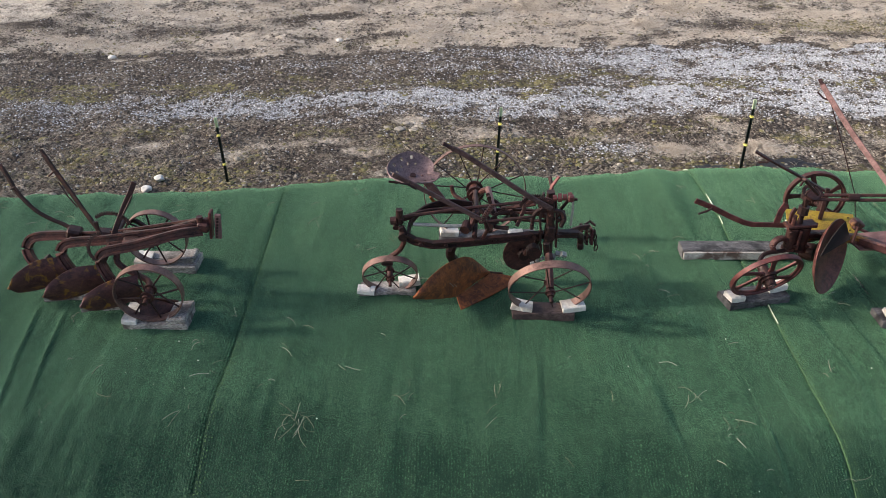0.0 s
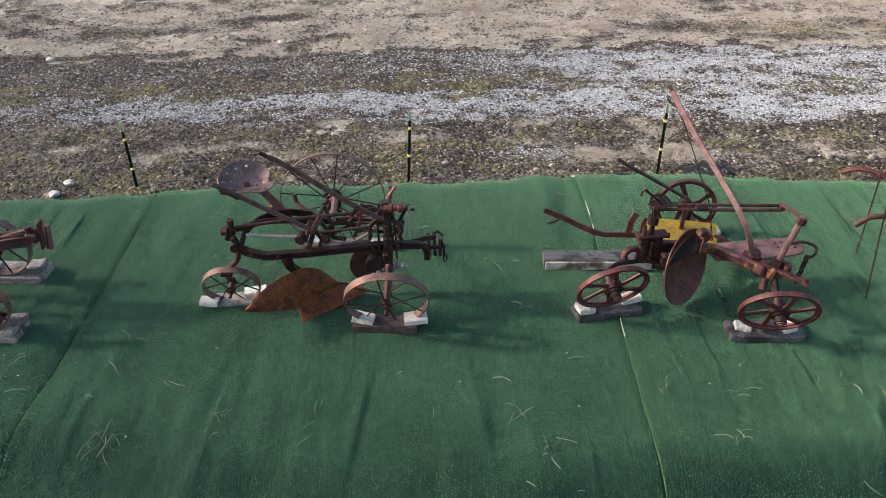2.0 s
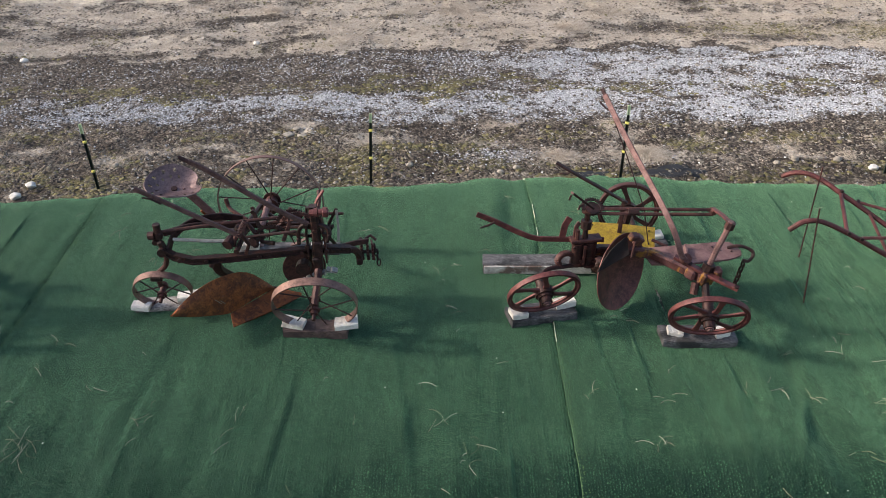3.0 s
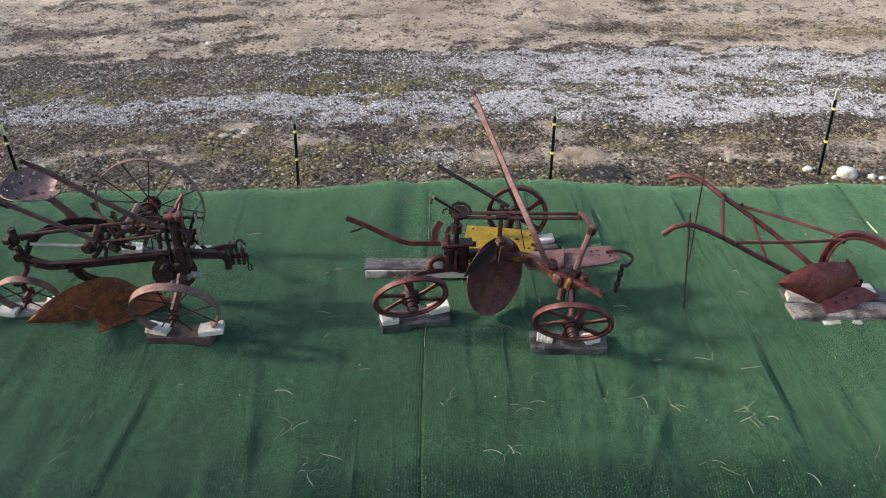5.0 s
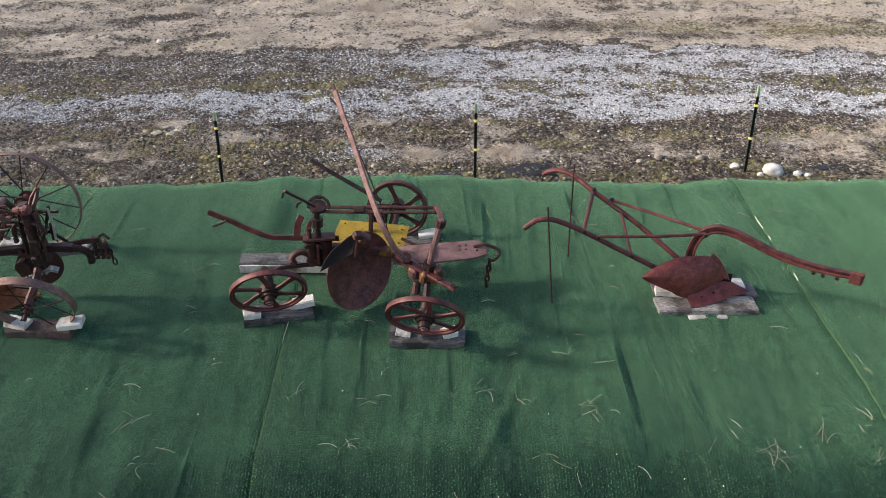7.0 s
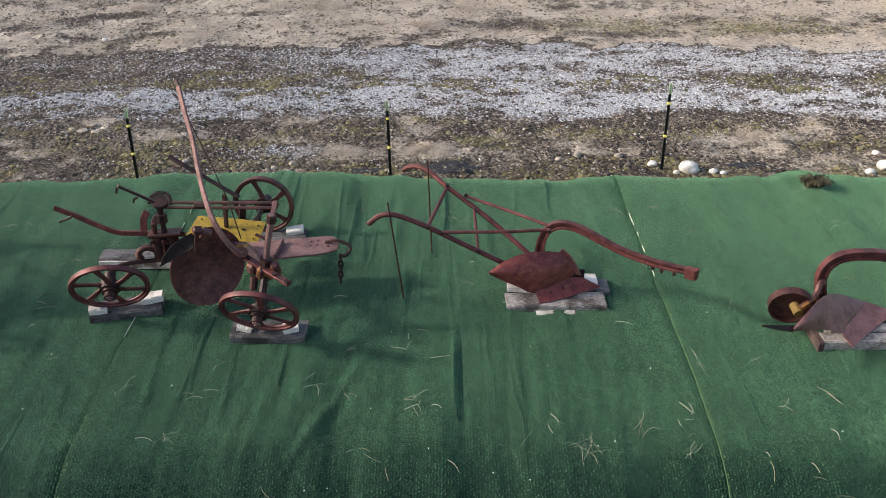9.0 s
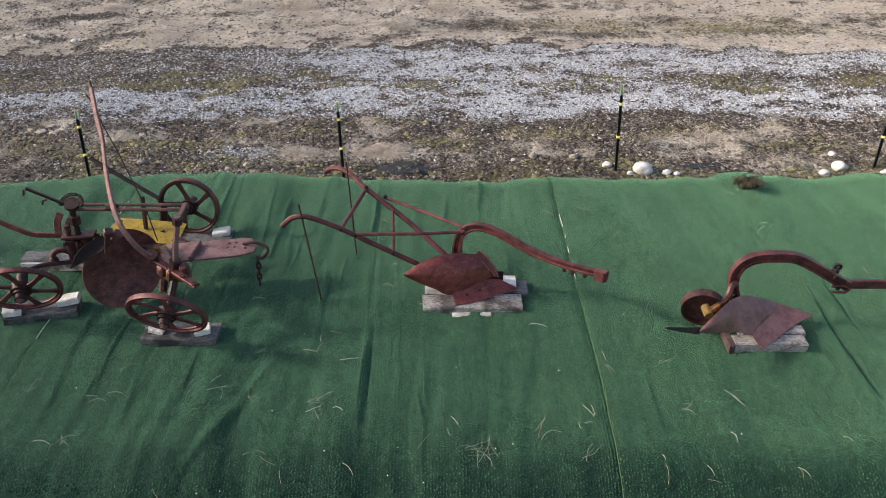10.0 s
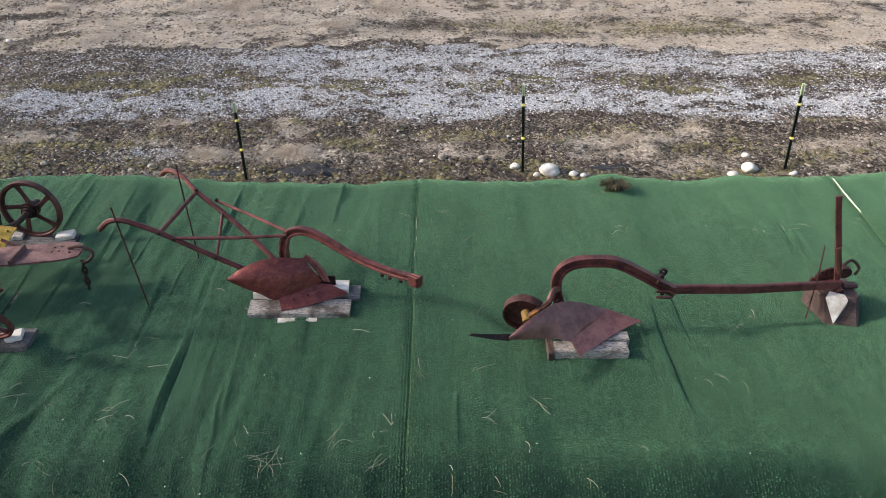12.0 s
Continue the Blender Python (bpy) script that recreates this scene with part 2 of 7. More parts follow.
    grey = mix(n, l, ramp(n, l, n3, [(0.36, 0.8), (0.54, 0.0)]), grey, (0.13, 0.118, 0.108))
    c = mix(n, l, cover("straw_cover", 0.34, 0.70), soil, straw)
    c = mix(n, l, cover("gravel_cover", 0.28, 1.0, 0.90), c, grey)
    c = mix(n, l, cover("moss_cover", 0.44, 0.80, 0.72), c, green)
    dark = mix(n, l, n2, (0.022, 0.018, 0.016), (0.075, 0.056, 0.045))
    c = mix(n, l, cover("bare_cover", 0.36, 0.80, 0.90), c, dark)
    l.new(c, b.inputs["Base Color"])
    h = calc(n, l, "ADD", calc(n, l, "MULTIPLY", n3, 0.9), calc(n, l, "MULTIPLY", n2, 0.8))
    h = calc(n, l, "SUBTRACT", h, calc(n, l, "MULTIPLY", crumb.outputs["Distance"], 0.5))
    bump(n, l, b, h, 1.0, 0.07)
    return m


GROUND = ground_mat()


# ---- building helpers ----
def thing(name, at, label, category, group="", kind=""):
    ob = new(name)
    ob.empty_display_size = 0.1
    ob.location = at
    return tagged(ob, label, category, group, kind)


def part(name, bm, material, parent=None, label="", smooth=False):
    """Links a bmesh made in world metres as one mesh, under its thing or part."""
    off, p = Vector((0, 0, 0)), parent
    while p is not None:
        off += p.location
        p = p.parent
    bmesh.ops.recalc_face_normals(bm, faces=bm.faces)
    bmesh.ops.translate(bm, verts=bm.verts, vec=-off)
    me = bpy.data.meshes.new(name)
    bm.to_mesh(me)
    bm.free()
    me.materials.append(material)
    if smooth:
        me.polygons.foreach_set("use_smooth", [True] * len(me.polygons))
        me.set_sharp_from_angle(angle=radians(40))
    ob = new(name, me)
    ob.parent = parent
    if label:
        ob["label"] = label
    return ob


def curve_points(pts, steps=6):
    """A smooth way through the points."""
    p = [Vector(q) for q in pts]
    p = [2 * p[0] - p[1], *p, 2 * p[-1] - p[-2]]
    out = []
    for a, b, c, d in zip(p, p[1:], p[2:], p[3:]):
        for k in range(steps):
            t = k / steps
            out.append(0.5 * (2 * b + (c - a) * t + (2 * a - 5 * b + 4 * c - d) * t * t + (3 * b - a - 3 * c + d) * t ** 3))
    return [*out, p[-2]]


def circle_section(r, k=8):
    return [(r * math.cos(2 * math.pi * j / k), r * math.sin(2 * math.pi * j / k)) for j in range(k)]


def flat_section(w, h, c=0.2):
    """A bar w across and h high with eased corners."""
    e = min(w, h) * c
    return [(w / 2, -h / 2 + e), (w / 2, h / 2 - e), (w / 2 - e, h / 2), (-w / 2 + e, h / 2), (-w / 2, h / 2 - e), (-w / 2, -h / 2 + e), (-w / 2 + e, -h / 2), (w / 2 - e, -h / 2)]


def beam_section(w, h, web=0.4):
    """A rolled beam: flanges above and below a web."""
    f, q = h * 0.22, w * web / 2
    return [(w / 2, -h / 2), (w / 2, -h / 2 + f), (q, -h / 2 + f * 1.4), (q, h / 2 - f * 1.4), (w / 2, h / 2 - f), (w / 2, h / 2), (-w / 2, h / 2), (-w / 2, h / 2 - f), (-q, h / 2 - f * 1.4), (-q, -h / 2 + f * 1.4), (-w / 2, -h / 2 + f), (-w / 2, -h / 2)]


def sweep(bm, pts, section, up=(0, 0, 1), taper=None, closed=False):
    """A section carried along a way; its second axis stays near up."""
    p, up, rings = [Vector(q) for q in pts], Vector(up), []
    for i, q in enumerate(p):
        if closed:
            d = p[(i + 1) % len(p)] - p[i - 1]
        else:
            d = p[min(i + 1, len(p) - 1)] - p[max(i - 1, 0)]
        d.normalize()
        side = d.cross(up)
        if side.length < 0.05:
            side = d.cross(Vector((0.0, 1.0, 0.05)))
        side.normalize()
        top = side.cross(d)
        s = taper(i / (len(p) - 1)) if taper else 1.0
        rings.append([bm.verts.new(q + (side * a + top * b) * s) for a, b in section])
    k = len(section)
    for i in range(len(rings) if closed else len(rings) - 1):
        a, b = rings[i], rings[(i + 1) % len(rings)]
        for j in range(k):
            bm.faces.new((a[j], a[(j + 1) % k], b[(j + 1) % k], b[j]))
    if not closed:
        bm.faces.new(rings[0])
        bm.faces.new(rings[-1])
    return bm


def rod(name, pts, r, material, parent, label="", smooth_path=False, k=8):
    bm = bmesh.new()
    sweep(bm, curve_points(pts) if smooth_path else pts, circle_section(r, k))
    return part(name, bm, material, parent, label, True)


def bar(name, pts, w, h, material, parent, label="", smooth_path=False, up=(0, 0, 1), taper=None):
    bm = bmesh.new()
    sweep(bm, curve_points(pts) if smooth_path else pts, flat_section(w, h), up, taper)
    return part(name, bm, material, parent, label)


def add_box(bm, lo, hi, bevel=0.004, turn=None, jitter=0.0):
    """A box with eased edges; turn: a matrix about its middle."""
    m = (Vector(lo) + Vector(hi)) / 2
    g = bmesh.ops.create_cube(bm, size=1)["verts"]
    s = Vector(hi) - Vector(lo)
    for v in g:
        v.co = Vector((v.co.x * s.x, v.co.y * s.y, v.co.z * s.z)) + Vector([random.uniform(-jitter, jitter) for _ in range(3)])
        v.co = (turn @ v.co if turn else v.co) + m
    if bevel:
        edges = list({e for v in g for e in v.link_edges})
        bmesh.ops.bevel(bm, geom=edges, offset=bevel, segments=1, affect="EDGES")
    return bm


def turned(rx=0, ry=0, rz=0):
    return Euler((radians(rx), radians(ry), radians(rz))).to_matrix()


def disc(bm, c, axis, r, t, k=20, hole=0.0):
    """A round plate about an axis."""
    axis = Vector(axis).normalized()
    a = axis.orthogonal().normalized()
    b = axis.cross(a)
    c = Vector(c)
    loops = []
    for rad, off in ((hole, -t / 2), (r, -t / 2), (r, t / 2), (hole, t / 2)):
        loops.append([bm.verts.new(c + axis * off + (a * math.cos(2 * math.pi * j / k) + b * math.sin(2 * math.pi * j / k)) * max(rad, 1e-4)) for j in range(k)])
    for i in range(4):
        p, q = loops[i], loops[(i + 1) % 4]
        if hole == 0.0 and i == 3:
            continue
        for j in range(k):
            bm.faces.new((p[j], p[(j + 1) % k], q[(j + 1) % k], q[j]))
    return bm


def bolt(at, axis, r, parent, material=None, name="bolt"):
    bm = bmesh.new()
    disc(bm, at, axis, r, r * 1.2, 6)
    return part(name, bm, material or RUST_DARK, parent)


def sheet(name, rows, thick, material, parent, label=""):
    """A bent plate over a grid of points (rows of equal length), with thickness."""
    bm = bmesh.new()
    g = [[Vector(p) for p in r] for r in rows]
    R, C = len(g), len(g[0])

    def normal(i, j):
        u = g[min(i + 1, R - 1)][j] - g[max(i - 1, 0)][j]
        v = g[i][min(j + 1, C - 1)] - g[i][max(j - 1, 0)]
        w = u.cross(v)
        return w.normalized() if w.length > 1e-9 else Vector((0, 0, 1))

    a = [[bm.verts.new(g[i][j]) for j in range(C)] for i in range(R)]
    b = [[bm.verts.new(g[i][j] - normal(i, j) * thick) for j in range(C)] for i in range(R)]
    for i in range(R - 1):
        for j in range(C - 1):
            bm.faces.new((a[i][j], a[i][j + 1], a[i + 1][j + 1], a[i + 1][j]))
            bm.faces.new((b[i][j], b[i + 1][j], b[i + 1][j + 1], b[i][j + 1]))
    ring = [(0, j) for j in range(C)] + [(i, C - 1) for i in range(1, R)] + [(R - 1, j) for j in range(C - 2, -1, -1)] + [(i, 0) for i in range(R - 2, 0, -1)]
    for k, (i, j) in enumerate(ring):
        i2, j2 = ring[(k + 1) % len(ring)]
        bm.faces.new((a[i][j], b[i][j], b[i2][j2], a[i2][j2]))
    bmesh.ops.remove_doubles(bm, verts=bm.verts, dist=1e-5)
    return part(name, bm, material, parent, label, True)


def loft(top, low, across=8, belly=0.0, out=(0, -1, 0), along=14):
    """Rows between an upper and a lower edge, bulging by belly."""
    t, w = resample(top, along), resample(low, along)
    o = Vector(out)
    return [[t[j].lerp(w[j], i / across) + o * belly * math.sin(math.pi * i / across) for j in range(along + 1)] for i in range(across + 1)]


def resample(pts, k):
    c = curve_points(pts, 12)
    d = [0.0]
    for p, q in zip(c, c[1:]):
        d.append(d[-1] + (q - p).length)
    out = []
    for i in range(k + 1):
        s = d[-1] * i / k
        j = min(max(j for j in range(len(d)) if d[j] <= s + 1e-9), len(c) - 2)
        f = (s - d[j]) / max(d[j + 1] - d[j], 1e-9)
        out.append(c[j].lerp(c[j + 1], min(f, 1.0)))
    return out


def spoke_wheel(name, c, axis, R, width, spokes, parent, hub_r=0.035, hub_l=0.12, thick=0.008, spoke_r=0.0065, turn0=0.2):
    """A steel-tyred wheel with round spokes, as a part of a machine: rim, hub and spokes beneath it."""
    c, axis = Vector(c), Vector(axis).normalized()
    a = axis.orthogonal().normalized()
    b = axis.cross(a)
    bm = bmesh.new()
    k = 56
    prof = [(R, -width / 2), (R, width / 2), (R - thick, width / 2), (R - thick, -width / 2)]
    rings = [[bm.verts.new(c + axis * o + (a * math.cos(2 * math.pi * j / k) + b * math.sin(2 * math.pi * j / k)) * r) for r, o in prof] for j in range(k)]
    for j in range(k):
        p, q = rings[j], rings[(j + 1) % k]
        for i in range(4):
            bm.faces.new((p[i], p[(i + 1) % 4], q[(i + 1) % 4], q[i]))
    w = part(name, bm, RIM, parent, "", True)
    bm = bmesh.new()
    disc(bm, c, axis, hub_r, hub_l, 14)
    disc(bm, c + axis * hub_l * 0.28, axis, hub_r * 1.5, 0.014, 14)
    disc(bm, c - axis * hub_l * 0.28, axis, hub_r * 1.5, 0.014, 14)
    disc(bm, c + axis * hub_l * 0.62, axis, hub_r * 0.55, 0.05, 10)
    part("hub", bm, RUST, w, "", True)
    for j in range(spokes):
        th = 2 * math.pi * (j + turn0) / spokes
        d = a * math.cos(th) + b * math.sin(th)
        o = axis * (hub_l * 0.28 * (1 if j % 2 else -1))
        bm = bmesh.new()
        sweep(bm, [c + o + d * hub_r, c + d * (R - thick)], circle_section(spoke_r, 6))
        part("spoke", bm, RUST_DARK, w)
    return w


def cast_wheel(name, c, axis, R, width, spokes, parent, material, turn0=0.0, cap=0.07):
    """A cast wheel: heavy ringed rim and broad curved spokes."""
    c, axis = Vector(c), Vector(axis).normalized()
    a = (Vector((1, 0, 0)) - axis * axis.x).normalized()
    b = axis.cross(a)
    bm = bmesh.new()
    k = 48
    prof = [(R, -width / 2), (R + 0.002, 0), (R, width / 2), (R - 0.016, width / 2), (R - 0.022, width * 0.15), (R - 0.034, width * 0.12), (R - 0.034, -width * 0.12), (R - 0.022, -width * 0.15), (R - 0.016, -width / 2)]
    m = len(prof)
    rings = [[bm.verts.new(c + axis * o + (a * math.cos(2 * math.pi * j / k) + b * math.sin(2 * math.pi * j / k)) * r) for r, o in prof] for j in range(k)]
    for j in range(k):
        p, q = rings[j], rings[(j + 1) % k]
        for i in range(m):
            bm.faces.new((p[i], p[(i + 1) % m], q[(i + 1) % m], q[i]))
    w = part(name, bm, material, parent, "", True)
    bm = bmesh.new()
    disc(bm, c, axis, 0.064, 0.05, 18)
    disc(bm, c + axis * 0.03, axis, 0.050, 0.03, 18)
    disc(bm, c + axis * 0.05, axis, 0.038, cap, 14)
    disc(bm, c - axis * 0.06, axis, 0.036, 0.08, 14)
    part("hub", bm, RUST_DARK, w, "", True)
    bm = bmesh.new()
    disc(bm, c + axis * (0.05 + cap / 2), axis, 0.027, 0.016, 12)
    disc(bm, c + axis * (0.06 + cap / 2), axis, 0.014, 0.016, 8)
    part("hub_cap", bm, RUST_PINK, w, "worn hub end", True)
    for j in range(spokes):
        th = 2 * math.pi * (j + turn0) / spokes
        path = []
        for i in range(6):
            f = i / 5
            ang = th + 0.28 * math.sin(math.pi * f * 0.5)
            d = a * math.cos(ang) + b * math.sin(ang)
            path.append(c + d * (0.045 + (R - 0.072) * f))
        bm = bmesh.new()
        sweep(bm, path, flat_section(0.046, 0.017), axis, lambda t: 1.0 - 0.30 * math.sin(math.pi * t))
        part("spoke", bm, material, w)
    return w


def timber(lo, hi, material, label, rz=0.0, name="timber_block", tilt=(0, 0), wear=0.004, split=1):
    """A block of old timber as a thing of its own; split: boards laid side by side in it."""
    lo, hi = Vector(lo), Vector(hi)
    mid = (lo + hi) / 2
    ob = thing(name, (mid.x, mid.y, lo.z), label, "timber block")
    step = (hi.y - lo.y) / split
    for s in range(split):
        bm = bmesh.new()
        half = Vector((hi.x - lo.x, step - (0.004 if split > 1 else 0), hi.z - lo.z)) / 2
        cy = lo.y + step * (s + 0.5) - mid.y
        nx = 10
        prof = [(-half.y, -half.z), (half.y, -half.z), (half.y, half.z - 0.008), (half.y - 0.008, half.z), (-half.y + 0.008, half.z), (-half.y, half.z - 0.008)]
        rings = []
        for i in range(nx + 1):
            x = -half.x + 2 * half.x * i / nx
            e = 0.006 if i in (0, nx) else 0.0
            rings.append([bm.verts.new((x + random.uniform(-wear, wear), cy + py * (1 - e) + random.uniform(-wear, wear) * 0.6, pz + (random.uniform(-wear, wear) * 0.6 if pz > 0 else 0))) for py, pz in prof])
        for i in range(nx):
            for j in range(6):
                bm.faces.new((rings[i][j], rings[i][(j + 1) % 6], rings[i + 1][(j + 1) % 6], rings[i + 1][j]))
        bm.faces.new(rings[0])
        bm.faces.new(rings[-1])
        m = turned(tilt[0], tilt[1], rz)
        for v in bm.verts:
            v.co = m @ v.co + mid
        part("board", bm, material, ob)
    return ob


def scatter(name, base_v, base_f, places, material, label, category):
    """Many small bits joined into one object; places: rows of x, y, z, size x, size y, size z, turn, lean."""
    p = np.array(places)
    bv = np.array(base_v, float)
    n, k = len(p), len(bv)
    v = bv[None] * p[:, None, 3:6]
    cl, sl = np.cos(p[:, 7])[:, None], np.sin(p[:, 7])[:, None]
    x, z = v[..., 0] * cl + v[..., 2] * sl, -v[..., 0] * sl + v[..., 2] * cl
    y = v[..., 1]
    cr, sr = np.cos(p[:, 6])[:, None], np.sin(p[:, 6])[:, None]
    out = np.stack([x * cr - y * sr, x * sr + y * cr, z], -1) + p[:, None, 0:3]
    me = bpy.data.meshes.new(name)
    faces = [tuple(int(q) + i * k for q in f) for i in range(n) for f in base_f]
    me.from_pydata(out.reshape(-1, 3).tolist(), [], faces)
    me.materials.append(material)
    ob = new(name, me)
    return tagged(ob, label, category, kind="stuff")


# ---- the ground, the raised bank and its turf ----
CREST_Y = [6.04, 6.08, 6.1, 6.12, 6.14, 6.13, 6.23, 6.32, 6.39, 6.43, 6.44, 6.42, 6.45, 6.43, 6.5, 6.6, 6.65, 6.61, 6.58, 6.57, 6.58, 6.54, 6.46, 6.46, 6.52, 6.55, 6.55, 6.52, 6.56, 6.62, 6.57, 6.54, 6.59, 6.59, 6.6, 6.7]
CREST_X = [-4.0 + 0.4 * k for k in range(len(CREST_Y))]


def bank(x, y):
    """Height of the bank's top and its far and near slopes."""
    d = y - (float(np.interp(x, CREST_X, CREST_Y)) - 0.13)
    d2 = float(np.interp(x, (-1.5, -0.4, 0.3, 1.7, 2.3, 4.0, 5.2, 8.0), (3.60, 3.50, 3.32, 3.30, 3.44, 3.44, 3.42, 3.44))) - y
    z = 0.0
    for e, k in ((d, 1.36), (d2, float(np.interp(x, (1.4, 2.8, 6.0, 7.0), (0.32, 0.80, 0.85, 1.0))))):
        if e > 0:
            z -= k * e * e if e < 0.37 else k * 0.1369 + 0.74 * k * (min(e, 0.85) - 0.37)
            z -= max(0.0, e - 0.85) * (1.0 if e == d else 0.63)
    return z


def field(x, y):
    f = -1.31 - 0.045 * (min(max(y, 7.0), 17.0) - 9.0) - (0.04 * max(0.0, min(-x, 6)) if y > 5 else 0.0)
    if -12 < x < 20 and 7 < y < 19:
        f += 0.05 * noise.noise((x * 0.8, y * 1.1, 2.0)) + 0.018 * noise.noise((x * 3.0, y * 3.0, 5.0))
        tuffet = 1.0 if y > 14.3 or y < 10.8 else 0.35
        f += tuffet * (0.035 * noise.noise((x * 2.3, y * 2.6, 8.0)) + 0.045 * abs(noise.noise((x * 4.6, y * 5.2, 9.0))))
        if y < 10.9:
            f += 0.030 * abs(noise.noise((x * 7.0, y * 8.0, 10.0)))
    return f


def ground_height(x, y):
    if not (-16 < x < 22):
        return field(x, y)
    side = max(0.0, -14.5 - x, x - 20.5)
    return max(field(x, y), bank(x, y) - 0.03 - side * 1.2)


# what covers the field: x, y, half length, half depth, share
MOSSY = [(1.3, 9.95, 1.0, 0.22, 0.8), (1.9, 9.35, 1.1, 0.25, 0.6), (-0.9, 12.4, 0.9, 0.25, 0.6), (3.3, 12.57, 0.35, 0.14, 0.7), (2.4, 11.85, 0.35, 0.16, 0.7), (9.5, 12.6, 1.0, 0.18, 0.6), (12.9, 12.9, 1.0, 0.25, 0.7), (9.7, 9.95, 0.9, 0.28, 0.6), (-4.3, 10.7, 1.0, 0.3, 0.6), (8.0, 15.7, 1.5, 0.55, 0.75), (10.4, 15.6, 1.7, 0.65, 0.8), (-8.0, 17.4, 1.3, 0.5, 0.35), (6.2, 9.4, 0.6, 0.15, 0.5), (-2.4, 9.2, 0.8, 0.2, 0.5)]
BARE = [(-2.5, 16.75, 0.8, 0.25, 0.9), (-8.6, 16.6, 0.9, 0.3, 0.7), (-5.5, 16.2, 1.5, 0.4, 0.45), (5.75, 15.8, 1.0, 0.45, 0.65), (7.4, 15.1, 1.2, 0.25, 0.55), (9.4, 16.3, 1.2, 0.2, 0.5), (4.40, 9.20, 0.42, 0.15, 1.0), (3.5, 9.28, 0.28, 0.12, 0.8), (8.23, 9.33, 0.35, 0.12, 1.0), (-6.2, 14.5, 2.2, 0.16, 0.7), (-1.5, 14.1, 1.1, 0.14, 0.6), (-5.2, 9.7, 1.0, 0.2, 0.5), (7.0, 10.6, 1.4, 0.25, 0.5), (11.0, 15.2, 1.2, 0.2, 0.4), (-3.9, 13.6, 1.3, 0.2, 0.5), (0.2, 9.6, 0.8, 0.25, 0.5)]
STRAWY = [(4.2, 9.6, 0.55, 0.28, 0.9), (3.1, 9.62, 0.5, 0.25, 0.8), (8.5, 10.25, 1.0, 0.32, 0.75), (-4.6, 9.9, 0.7, 0.2, 0.6), (-2.2, 10.0, 0.7, 0.2, 0.6), (9.3, 9.3, 0.7, 0.3, 0.6), (6.1, 9.9, 0.5, 0.25, 0.5), (0.0, 9.9, 0.5, 0.2, 0.5), (11.3, 10.0, 1.0, 0.4, 0.6)]


def patches(spots, x, y):
    v = 0.0
    for a, b, rx, ry, share in spots:
        e = ((x - a) / rx) ** 2 + ((y - b) / ry) ** 2
        if e < 5:
            v = max(v, share * math.exp(-0.6 * e))
    return v


